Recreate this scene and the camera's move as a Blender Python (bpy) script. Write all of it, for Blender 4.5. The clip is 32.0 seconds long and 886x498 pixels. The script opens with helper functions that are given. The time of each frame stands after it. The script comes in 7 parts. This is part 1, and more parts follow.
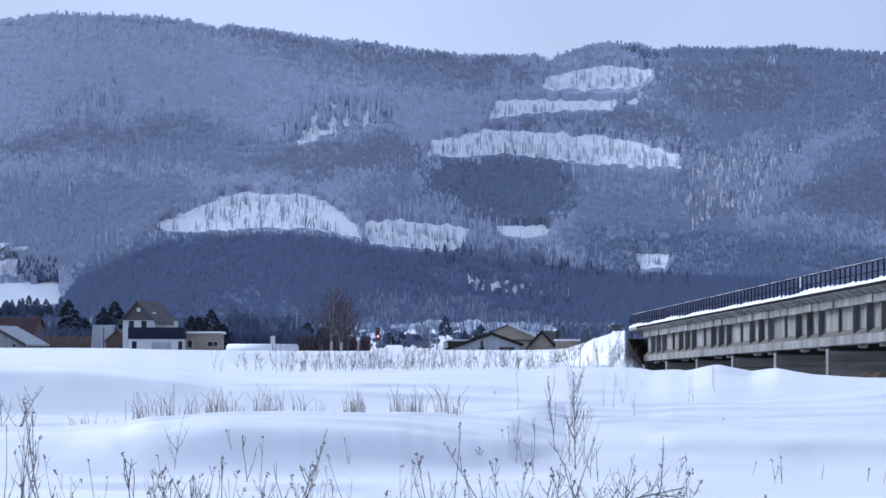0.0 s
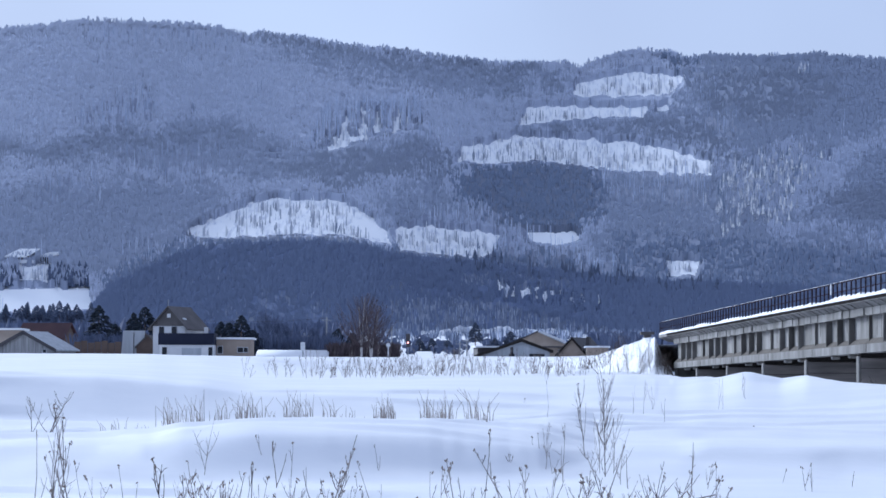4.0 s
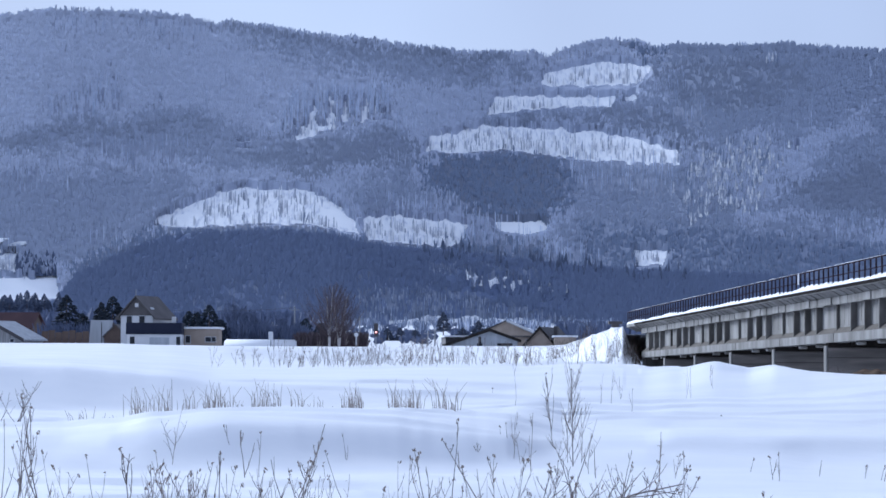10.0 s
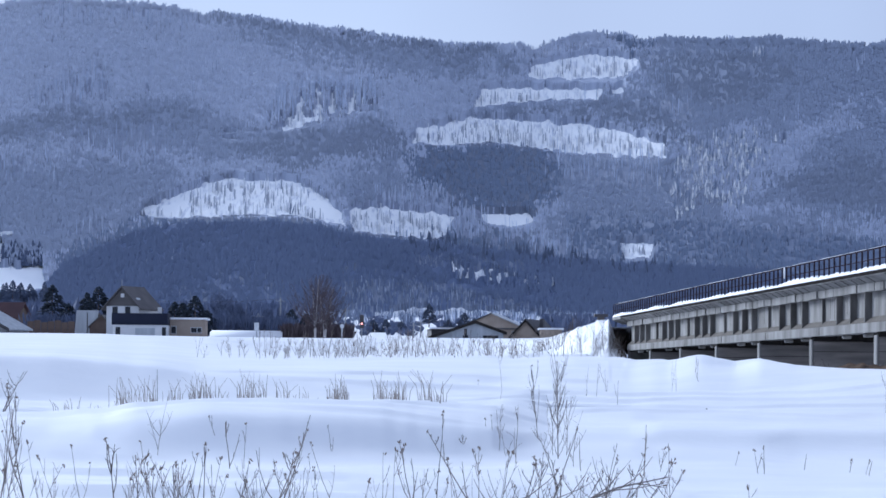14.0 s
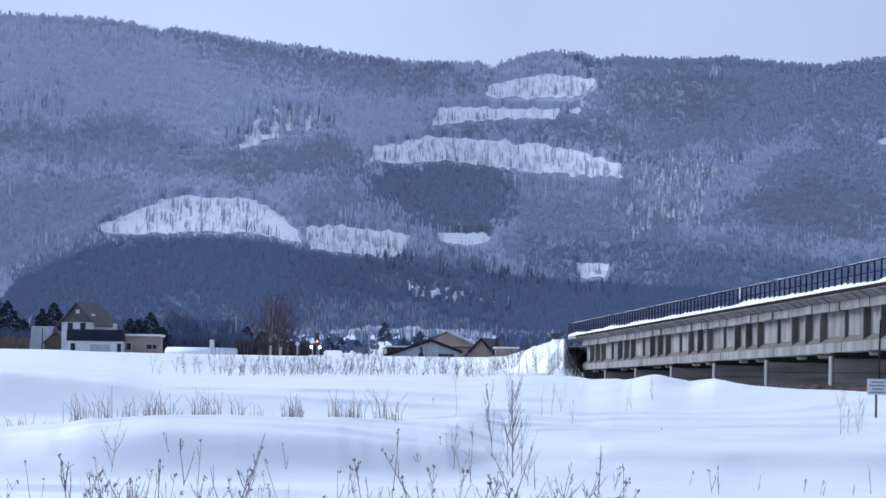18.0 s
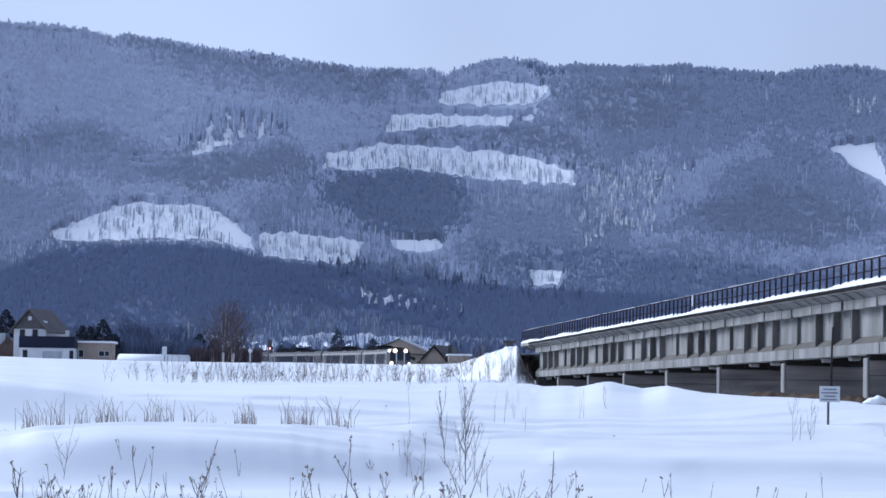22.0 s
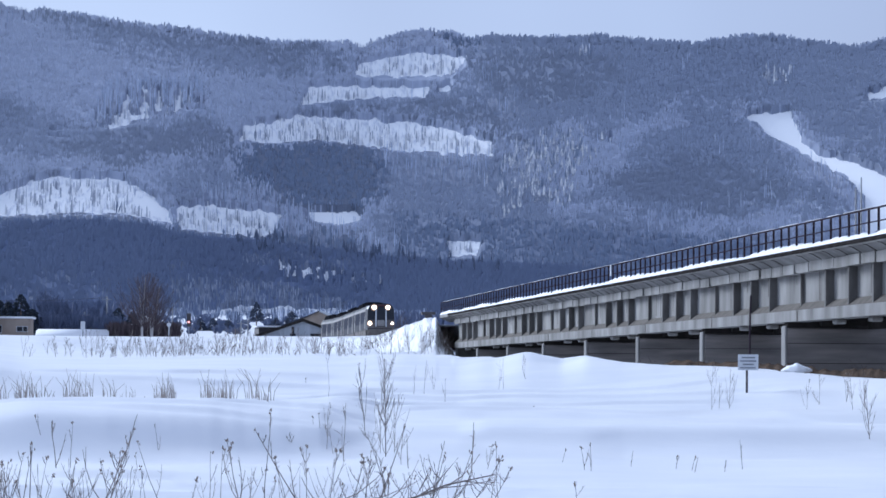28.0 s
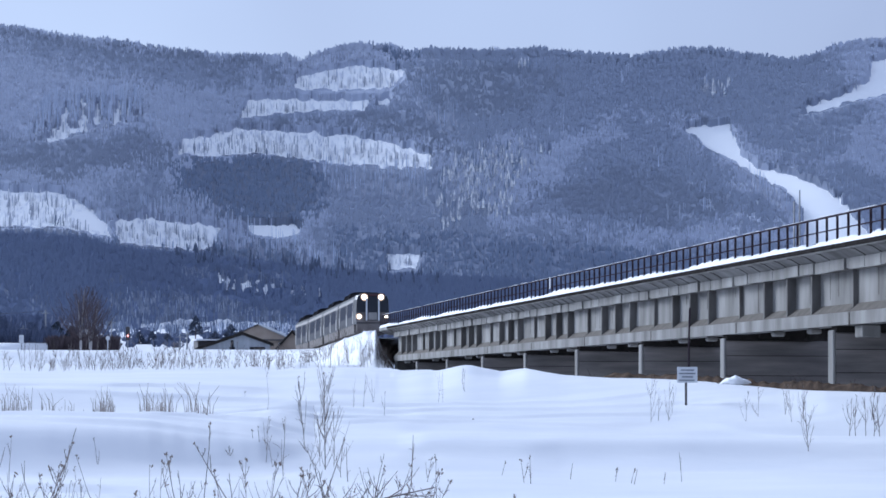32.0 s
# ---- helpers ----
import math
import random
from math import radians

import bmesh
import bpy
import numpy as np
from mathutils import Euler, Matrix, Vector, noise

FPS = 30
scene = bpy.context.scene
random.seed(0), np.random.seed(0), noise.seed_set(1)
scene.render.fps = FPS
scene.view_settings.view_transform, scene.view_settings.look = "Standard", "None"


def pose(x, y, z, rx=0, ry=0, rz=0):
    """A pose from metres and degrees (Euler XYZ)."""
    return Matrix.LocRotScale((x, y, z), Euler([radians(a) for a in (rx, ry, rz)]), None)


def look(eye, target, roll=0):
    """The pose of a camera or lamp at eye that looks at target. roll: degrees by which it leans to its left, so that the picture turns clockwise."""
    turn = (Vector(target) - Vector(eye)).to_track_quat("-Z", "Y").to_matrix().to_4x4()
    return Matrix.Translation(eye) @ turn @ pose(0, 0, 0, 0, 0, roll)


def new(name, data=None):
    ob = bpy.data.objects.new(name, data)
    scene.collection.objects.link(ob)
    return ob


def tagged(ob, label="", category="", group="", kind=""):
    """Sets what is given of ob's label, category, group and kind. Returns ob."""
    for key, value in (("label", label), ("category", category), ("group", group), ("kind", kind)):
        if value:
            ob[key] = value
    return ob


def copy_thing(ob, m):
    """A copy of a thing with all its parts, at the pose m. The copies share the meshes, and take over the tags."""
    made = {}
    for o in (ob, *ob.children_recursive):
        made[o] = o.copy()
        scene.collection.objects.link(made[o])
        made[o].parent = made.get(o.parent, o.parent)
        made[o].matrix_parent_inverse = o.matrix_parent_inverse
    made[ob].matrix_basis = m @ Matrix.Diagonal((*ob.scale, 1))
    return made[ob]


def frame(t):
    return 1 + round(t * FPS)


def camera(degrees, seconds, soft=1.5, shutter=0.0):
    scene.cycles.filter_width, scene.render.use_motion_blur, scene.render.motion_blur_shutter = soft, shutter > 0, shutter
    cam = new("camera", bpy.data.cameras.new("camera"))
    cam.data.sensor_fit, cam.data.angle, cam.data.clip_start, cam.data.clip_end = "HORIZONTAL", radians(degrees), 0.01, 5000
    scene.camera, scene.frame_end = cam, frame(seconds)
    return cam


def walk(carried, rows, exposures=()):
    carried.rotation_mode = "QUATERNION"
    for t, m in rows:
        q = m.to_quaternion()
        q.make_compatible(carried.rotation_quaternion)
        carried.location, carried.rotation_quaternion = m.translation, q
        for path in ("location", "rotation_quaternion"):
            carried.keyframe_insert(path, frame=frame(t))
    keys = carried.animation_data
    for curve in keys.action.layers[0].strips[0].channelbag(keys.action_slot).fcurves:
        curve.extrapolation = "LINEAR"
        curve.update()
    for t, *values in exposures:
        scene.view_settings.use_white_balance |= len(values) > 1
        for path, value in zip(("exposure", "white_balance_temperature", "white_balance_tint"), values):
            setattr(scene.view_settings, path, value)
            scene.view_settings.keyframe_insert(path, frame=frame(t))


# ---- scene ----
# World: metres, y ahead of the first view, eye at the origin's plumb line, z = 0 on the snow at the eye's feet.
cam = camera(14.99, 32.0, soft=1.6)
EYE = 1.7
ROWS = [
    (0.0, -0.0000, 2.3943, -0.077),
    (0.5, -0.0783, 2.3652, -0.276),
    (1.0, -0.0311, 2.3136, -0.422),
    (1.5, 0.1031, 2.2950, -0.584),
    (2.0, 0.2514, 2.3232, -0.587),
    (2.5, 0.3384, 2.3770, -0.493),
    (3.0, 0.3637, 2.4802, -0.384),
    (3.5, 0.4063, 2.5193, -0.263),
    (4.0, 0.5086, 2.5028, -0.219),
    (4.5, 0.6417, 2.4320, -0.244),
    (6.5, 0.5577, 2.3119, -0.300),
    (7.0, 0.4499, 2.3373, -0.227),
    (7.5, 0.3471, 2.3603, -0.179),
    (8.0, 0.2368, 2.3637, -0.107),
    (8.5, 0.1506, 2.3563, -0.154),
    (9.0, 0.0670, 2.3395, -0.200),
    (9.5, 0.0082, 2.3406, -0.211),
    (10.0, -0.0361, 2.3262, -0.210),
    (10.5, -0.0658, 2.2833, -0.215),
    (11.0, -0.1003, 2.2276, -0.176),
    (11.5, -0.1540, 2.1272, -0.146),
    (12.0, -0.2268, 2.0547, -0.162),
    (12.5, -0.2762, 2.0013, -0.264),
    (13.0, -0.2797, 2.0281, -0.319),
    (13.5, -0.2693, 2.1003, -0.394),
    (14.0, -0.2820, 2.1910, -0.493),
    (14.5, -0.3374, 2.2503, -0.593),
    (16.5, -0.8071, 2.2963, -0.768),
    (17.0, -0.9044, 2.3763, -0.865),
    (17.5, -0.9756, 2.4613, -0.883),
    (18.0, -1.0443, 2.5120, -0.853),
    (18.5, -1.1057, 2.5144, -0.801),
    (19.0, -1.2098, 2.5211, -0.778),
    (19.5, -1.3421, 2.5362, -0.724),
    (20.0, -1.4801, 2.5634, -0.791),
    (20.5, -1.6135, 2.5789, -0.804),
    (21.0, -1.7273, 2.5992, -0.832),
    (21.5, -1.7938, 2.6250, -0.880),
    (22.0, -1.8468, 2.6442, -0.874),
    (22.5, -1.9083, 2.6461, -0.855),
    (23.0, -2.0137, 2.6158, -0.846),
    (23.5, -2.1350, 2.5869, -0.794),
    (24.0, -2.2627, 2.5493, -0.761),
    (24.5, -2.3656, 2.5207, -0.697),
    (25.0, -2.4418, 2.4795, -0.637),
    (25.5, -2.4927, 2.4235, -0.625),
    (27.5, -3.0038, 2.1708, -0.379),
    (28.0, -3.2137, 2.1766, -0.294),
    (28.5, -3.4360, 2.2292, -0.214),
    (29.0, -3.6542, 2.3263, -0.154),
    (29.5, -3.8662, 2.3909, -0.085),
    (30.0, -4.0239, 2.3868, -0.168),
    (30.5, -4.1266, 2.3430, -0.168),
    (31.0, -4.1709, 2.3132, -0.188),
    (31.5, -4.1923, 2.3535, -0.268),
    (32.0, -4.2426, 2.4017, -0.176),
]
walk(cam, [(t, pose(0, 0, EYE, 90 + pitch, roll, yaw)) for t, yaw, pitch, roll in ROWS], exposures=[(0.0, 0.0, 5400, 8), (21.0, 0.0, 5400, 8), (26.0, -0.05, 5400, 8), (32.0, -0.03, 5400, 8)])

# ---------------------------------------------------------------- light
world = bpy.data.worlds.new("winter_sky")
scene.world = world
world.use_nodes = True
wn = world.node_tree
wn.nodes.clear()
sky = wn.nodes.new("ShaderNodeTexSky")
sky.sky_type = "NISHITA"
sky.sun_disc = False
sky.sun_elevation = radians(20)
sky.sun_rotation = radians(-32)
dim = wn.nodes.new("ShaderNodeMixRGB")
dim.blend_type = "MULTIPLY"
dim.inputs[0].default_value = 1.0
dim.inputs[2].default_value = (0.08, 0.08, 0.08, 1)
cloud = wn.nodes.new("ShaderNodeTexNoise")
cloud.inputs["Scale"].default_value = 5.0
cloud.inputs["Detail"].default_value = 3.0
cover = wn.nodes.new("ShaderNodeValToRGB")
cover.color_ramp.elements[0].position = 0.3
cover.color_ramp.elements[0].color = (0.476, 0.508, 0.655, 1)
cover.color_ramp.elements[1].position = 0.7
cover.color_ramp.elements[1].color = (0.625, 0.68, 0.85, 1)
veil = wn.nodes.new("ShaderNodeMixRGB")
veil.inputs[0].default_value = 0.9
back = wn.nodes.new("ShaderNodeBackground")
back.inputs["Strength"].default_value = 1.0
wout = wn.nodes.new("ShaderNodeOutputWorld")
wn.links.new(sky.outputs[0], dim.inputs[1])
wn.links.new(dim.outputs[0], veil.inputs[1])
way = wn.nodes.new("ShaderNodeTexCoord")
east = wn.nodes.new("ShaderNodeSeparateXYZ")
tilt = wn.nodes.new("ShaderNodeMath")
tilt.operation = "MULTIPLY_ADD"
tilt.inputs[1].default_value = -1.1
wn.links.new(way.outputs["Generated"], east.inputs[0])
wn.links.new(east.outputs["X"], tilt.inputs[0])
wn.links.new(cloud.outputs["Fac"], tilt.inputs[2])
wn.links.new(tilt.outputs[0], cover.inputs[0])
wn.links.new(cover.outputs[0], veil.inputs[2])
wn.links.new(veil.outputs[0], back.inputs[0])
wn.links.new(back.outputs[0], wout.inputs[0])

sun = new("sun", bpy.data.lights.new("sun", "SUN"))
sun.data.energy = 3.35
sun.data.angle = radians(20)
sun.data.color = (1.0, 0.97, 0.95)
sun.matrix_world = look((-50, 80, 34), (0, 0, 0))


# ---------------------------------------------------------------- materials
def material(name, colors, rough=0.8, metal=0.0, scale=4.0, detail=6.0, bump=0.0, bump_scale=30.0, spread="noise", stretch=(1, 1, 1), world_wide=False, spec=0.25):
    """A procedural material: two or three colours over noise (or over islands or objects at random), with fine relief."""
    m = bpy.data.materials.new(name)
    m.use_nodes = True
    n, l = m.node_tree.nodes, m.node_tree.links
    bsdf = n["Principled BSDF"]
    bsdf.inputs["Roughness"].default_value = rough
    bsdf.inputs["Metallic"].default_value = metal
    bsdf.inputs["Specular IOR Level"].default_value = spec
    ramp = n.new("ShaderNodeValToRGB")
    cr = ramp.color_ramp
    while len(cr.elements) < len(colors):
        cr.elements.new(0.5)
    for i, c in enumerate(colors):
        cr.elements[i].position = 0.28 + 0.44 * i / max(1, len(colors) - 1)
        cr.elements[i].color = (*c, 1)
    co = n.new("ShaderNodeTexCoord")
    mp = n.new("ShaderNodeMapping")
    mp.inputs["Scale"].default_value = stretch
    if world_wide:
        l.new(n.new("ShaderNodeNewGeometry").outputs["Position"], mp.inputs[0])
    else:
        l.new(co.outputs["Object"], mp.inputs[0])
    tex = n.new("ShaderNodeTexNoise")
    tex.inputs["Scale"].default_value = scale
    tex.inputs["Detail"].default_value = detail
    l.new(mp.outputs[0], tex.inputs["Vector"])
    if spread == "noise":
        l.new(tex.outputs["Fac"], ramp.inputs[0])
    else:
        if spread == "island":
            src = n.new("ShaderNodeNewGeometry").outputs["Random Per Island"]
        else:
            src = n.new("ShaderNodeObjectInfo").outputs["Random"]
        mixv = n.new("ShaderNodeMath")
        mixv.operation = "MULTIPLY_ADD"
        mixv.inputs[1].default_value = 0.5
        half = n.new("ShaderNodeMath")
        half.operation = "MULTIPLY"
        half.inputs[1].default_value = 0.5
        l.new(tex.outputs["Fac"], half.inputs[0])
        l.new(src, mixv.inputs[0])
        l.new(half.outputs[0], mixv.inputs[2])
        l.new(mixv.outputs[0], ramp.inputs[0])
    l.new(ramp.outputs[0], bsdf.inputs["Base Color"])
    if bump:
        fine = n.new("ShaderNodeTexNoise")
        fine.inputs["Scale"].default_value = bump_scale
        fine.inputs["Detail"].default_value = 5.0
        l.new(mp.outputs[0], fine.inputs["Vector"])
        bp = n.new("ShaderNodeBump")
        bp.inputs["Strength"].default_value = bump
        bp.inputs["Distance"].default_value = 0.05
        l.new(fine.outputs["Fac"], bp.inputs["Height"])
        l.new(bp.outputs[0], bsdf.inputs["Normal"])
    return m


def glow(name, color, strength):
    m = bpy.data.materials.new(name)
    m.use_nodes = True
    b = m.node_tree.nodes["Principled BSDF"]
    b.inputs["Base Color"].default_value = (*color, 1)
    b.inputs["Emission Color"].default_value = (*color, 1)
    b.inputs["Emission Strength"].default_value = strength
    return m


SNOW = material("snow", [(0.77, 0.785, 0.815), (0.87, 0.872, 0.88)], 0.7, scale=0.25, bump=0.35, bump_scale=1.6)
SNOW_FAR = material("hill_snow", [(0.935, 0.94, 0.95), (0.965, 0.968, 0.97)], 0.8, scale=0.03)
SNOW_BRUSHY = material("snow_with_undergrowth", [(0.58, 0.61, 0.7), (0.93, 0.94, 0.955), (0.968, 0.97, 0.972)], 0.8, scale=0.42, detail=5.0, stretch=(1, 0.14, 0.14))
# Distance haze is put into the blue-grey base colours of the hill woods.
BRUSH = material("hazy_canopy", [(0.317, 0.353, 0.461), (0.38, 0.416, 0.526), (0.442, 0.478, 0.592)], 0.95, scale=0.2, detail=4.0, stretch=(1, 0.08, 0.08))
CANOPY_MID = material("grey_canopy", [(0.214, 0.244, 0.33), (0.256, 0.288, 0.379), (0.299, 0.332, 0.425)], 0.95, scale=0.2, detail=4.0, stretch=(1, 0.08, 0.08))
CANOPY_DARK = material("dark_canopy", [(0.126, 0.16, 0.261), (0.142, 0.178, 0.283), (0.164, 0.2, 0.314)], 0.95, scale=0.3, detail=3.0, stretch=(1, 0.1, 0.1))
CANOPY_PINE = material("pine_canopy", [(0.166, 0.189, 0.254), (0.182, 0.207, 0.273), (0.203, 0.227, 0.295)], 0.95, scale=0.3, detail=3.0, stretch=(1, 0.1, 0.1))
TRUNK_FAR = material("pale_far_trunks", [(0.42, 0.485, 0.64), (0.56, 0.625, 0.79), (0.74, 0.8, 0.94)], 0.95, scale=0.01, spread="island")
YOUNG_FAR = material("young_rimed_birches", [(0.4, 0.43, 0.52), (0.68, 0.705, 0.775), (0.95, 0.96, 0.975)], 0.95, scale=0.05, spread="island")
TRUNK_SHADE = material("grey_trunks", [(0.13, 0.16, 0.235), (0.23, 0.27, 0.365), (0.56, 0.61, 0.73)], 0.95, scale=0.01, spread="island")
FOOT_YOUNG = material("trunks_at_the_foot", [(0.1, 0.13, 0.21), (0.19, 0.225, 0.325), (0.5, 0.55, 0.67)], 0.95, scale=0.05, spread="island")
# darker copy of the wood floor, with shade in its colour, for the foothill
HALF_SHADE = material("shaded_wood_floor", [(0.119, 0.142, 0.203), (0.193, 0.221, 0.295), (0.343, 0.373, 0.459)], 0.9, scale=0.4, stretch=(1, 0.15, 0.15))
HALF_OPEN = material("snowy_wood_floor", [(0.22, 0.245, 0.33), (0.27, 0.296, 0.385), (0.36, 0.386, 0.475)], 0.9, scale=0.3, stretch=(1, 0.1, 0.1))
BARE = material("hazy_bare_twigs", [(0.516, 0.563, 0.709), (0.542, 0.59, 0.739), (0.572, 0.621, 0.772)], 0.95, scale=0.01, spread="island")
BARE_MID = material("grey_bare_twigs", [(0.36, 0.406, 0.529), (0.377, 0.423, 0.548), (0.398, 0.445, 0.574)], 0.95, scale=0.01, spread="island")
BARE_DARK = material("dark_bare_twigs", [(0.288, 0.325, 0.423), (0.302, 0.339, 0.438), (0.319, 0.356, 0.459)], 0.95, scale=0.01, spread="island")
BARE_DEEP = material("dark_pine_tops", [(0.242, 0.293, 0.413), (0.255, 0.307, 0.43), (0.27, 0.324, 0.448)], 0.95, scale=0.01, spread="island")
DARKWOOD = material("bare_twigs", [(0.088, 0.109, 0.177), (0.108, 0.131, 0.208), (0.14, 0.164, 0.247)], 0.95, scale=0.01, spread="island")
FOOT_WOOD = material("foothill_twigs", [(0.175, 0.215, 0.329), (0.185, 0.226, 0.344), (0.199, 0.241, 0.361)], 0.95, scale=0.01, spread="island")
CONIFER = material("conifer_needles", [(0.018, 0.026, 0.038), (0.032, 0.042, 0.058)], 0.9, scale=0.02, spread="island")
# farther conifers: the same needles with more haze mixed into their colour
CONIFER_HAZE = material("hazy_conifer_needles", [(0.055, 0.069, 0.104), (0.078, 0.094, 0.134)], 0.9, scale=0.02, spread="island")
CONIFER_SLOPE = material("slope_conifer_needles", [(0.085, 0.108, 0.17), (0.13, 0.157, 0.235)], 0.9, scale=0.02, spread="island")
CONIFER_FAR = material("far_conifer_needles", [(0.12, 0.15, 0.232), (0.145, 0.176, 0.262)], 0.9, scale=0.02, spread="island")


def add_haze(m, low, high, west, white, most=0.62):
    """Pale haze put into the wood's colour, thicker towards the tops and the west of the hill, in uneven patches."""
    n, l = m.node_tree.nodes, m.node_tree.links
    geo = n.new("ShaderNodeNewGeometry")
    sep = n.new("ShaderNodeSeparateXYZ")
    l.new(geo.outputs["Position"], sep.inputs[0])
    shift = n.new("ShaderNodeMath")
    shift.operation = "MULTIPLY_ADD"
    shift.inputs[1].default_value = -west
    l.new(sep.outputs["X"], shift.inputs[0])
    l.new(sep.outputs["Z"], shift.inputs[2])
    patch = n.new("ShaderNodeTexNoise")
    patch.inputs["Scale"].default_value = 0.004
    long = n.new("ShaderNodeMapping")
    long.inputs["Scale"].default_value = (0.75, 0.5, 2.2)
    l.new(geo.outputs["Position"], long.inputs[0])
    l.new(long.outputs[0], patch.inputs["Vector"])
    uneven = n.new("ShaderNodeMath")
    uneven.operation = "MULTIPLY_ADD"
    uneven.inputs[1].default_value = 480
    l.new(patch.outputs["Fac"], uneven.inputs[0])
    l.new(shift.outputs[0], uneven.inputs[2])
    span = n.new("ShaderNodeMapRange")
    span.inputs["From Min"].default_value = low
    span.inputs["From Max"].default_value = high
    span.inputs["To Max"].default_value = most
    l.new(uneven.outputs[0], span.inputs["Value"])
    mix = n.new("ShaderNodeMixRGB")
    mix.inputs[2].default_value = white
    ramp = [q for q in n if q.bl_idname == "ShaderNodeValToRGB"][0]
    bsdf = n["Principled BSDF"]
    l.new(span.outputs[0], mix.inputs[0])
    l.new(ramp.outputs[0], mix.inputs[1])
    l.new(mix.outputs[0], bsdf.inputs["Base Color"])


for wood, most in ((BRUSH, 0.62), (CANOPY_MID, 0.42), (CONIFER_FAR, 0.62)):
    add_haze(wood, 325.0, 785.0, 0.5, (0.49, 0.525, 0.63, 1), most)
for wood, most in ((BARE, 0.62), (BARE_MID, 0.42), (BARE_DARK, 0.3)):
    add_haze(wood, 325.0, 785.0, 0.5, (0.66, 0.70, 0.82, 1), most)
CONCRETE = material("weathered_concrete", [(0.17, 0.163, 0.151), (0.28, 0.27, 0.254), (0.39, 0.378, 0.358)], 0.9, scale=1.0, bump=0.3, bump_scale=14, stretch=(1, 0.7, 0.28), world_wide=True, spec=0.12)
# darker copy of the concrete: shade on the ribs and abutment put into colour
CONCRETE_SHADE = material("shaded_concrete", [(0.085, 0.08, 0.074), (0.15, 0.142, 0.132), (0.24, 0.23, 0.215)], 0.9, scale=1.2, bump=0.3, bump_scale=14, stretch=(1, 0.7, 0.4), world_wide=True, spec=0.1)
# pier sides: brown stains, and a darker colour for the deck's shadow
CONCRETE_PIER = material("stained_shaded_pier", [(0.14, 0.129, 0.123), (0.231, 0.21, 0.196), (0.35, 0.311, 0.28)], 0.9, scale=0.9, bump=0.4, bump_scale=6, stretch=(0.35, 0.35, 2.5), world_wide=True)
DIRT = material("brown_grime", [(0.09, 0.078, 0.066), (0.16, 0.142, 0.122)], 0.95, scale=2.0)
RAIL_PAINT = material("rust_paint", [(0.03, 0.023, 0.03), (0.062, 0.048, 0.055)], 0.9, scale=3.0, bump=0.1, spec=0.0)
STALK = material("dry_stalk", [(0.12, 0.1, 0.092), (0.2, 0.17, 0.155), (0.31, 0.27, 0.245)], 0.9, scale=3.0, spread="object")
REED = material("dry_reed", [(0.31, 0.272, 0.245), (0.46, 0.41, 0.37)], 0.9, scale=3.0, spread="island")
# dark weathered curb, also the painted shade between the girders
CURB_SHADE = material("dark_curb_and_shade", [(0.022, 0.02, 0.019), (0.05, 0.045, 0.042)], 0.95, scale=1.5, spec=0.0)
SEED = material("seed_head", [(0.19, 0.148, 0.122), (0.31, 0.25, 0.205)], 0.95, scale=20.0)
BARK = material("birch_bark", [(0.33, 0.31, 0.31), (0.55, 0.53, 0.52)], 0.85, scale=2.0, stretch=(1, 1, 0.3))
TWIG = material("red_brown_twigs", [(0.07, 0.055, 0.062), (0.115, 0.09, 0.098)], 0.9, scale=0.5, spread="island")
WALL_WHITE = material("white_render", [(0.6, 0.6, 0.61), (0.7, 0.7, 0.7)], 0.8, scale=0.7, bump=0.1)
WALL_GREY = material("grey_corrugated_sheet", [(0.33, 0.35, 0.38), (0.48, 0.50, 0.53)], 0.6, scale=0.5, stretch=(3, 3, 0.3))
WALL_PLANK = material("weathered_planks", [(0.17, 0.168, 0.172), (0.31, 0.305, 0.305), (0.45, 0.445, 0.44)], 0.9, scale=1.6, stretch=(2.5, 2.5, 0.12))
WALL_TAN = material("tan_siding", [(0.30, 0.245, 0.20), (0.42, 0.35, 0.29)], 0.85, scale=0.6)
WALL_BROWN = material("brown_timber", [(0.09, 0.065, 0.055), (0.15, 0.11, 0.09)], 0.85, scale=0.8)
ROOF_DARK = material("dark_roof_sheet", [(0.045, 0.042, 0.048), (0.085, 0.08, 0.085)], 0.6, scale=0.6)
ROOF_BROWN = material("brown_roof_sheet", [(0.085, 0.078, 0.08), (0.13, 0.12, 0.12)], 0.7, scale=0.6)
ROOF_RED = material("red_roof_sheet", [(0.049, 0.023, 0.027), (0.072, 0.034, 0.036)], 0.6, scale=0.6)
NAVY = material("navy_cladding", [(0.012, 0.015, 0.032), (0.02, 0.024, 0.045)], 0.85, scale=0.5)
GLASS_DARK = material("dark_glass", [(0.012, 0.014, 0.02), (0.03, 0.034, 0.045)], 0.3, scale=0.3, spec=0.2)
TRAIN_SILVER = material("train_silver", [(0.065, 0.068, 0.08), (0.102, 0.105, 0.117)], 0.6, 0.0, scale=0.4, bump=0.05, spec=0.02)
TRAIN_DARK = material("train_roof_grey", [(0.012, 0.012, 0.015), (0.03, 0.03, 0.034)], 0.9, scale=1.0, spec=0.0)
TRAIN_FRAME = material("train_front_frame", [(0.2, 0.195, 0.19), (0.29, 0.28, 0.27)], 0.6, scale=1.0)
TRAIN_GLASS = material("train_window_glass", [(0.018, 0.022, 0.04), (0.03, 0.036, 0.06)], 0.5, scale=0.3, spec=0.01)
TRAIN_SKIRT = material("snow_dusted_skirt", [(0.09, 0.075, 0.07), (0.20, 0.185, 0.18)], 0.9, scale=1.2)
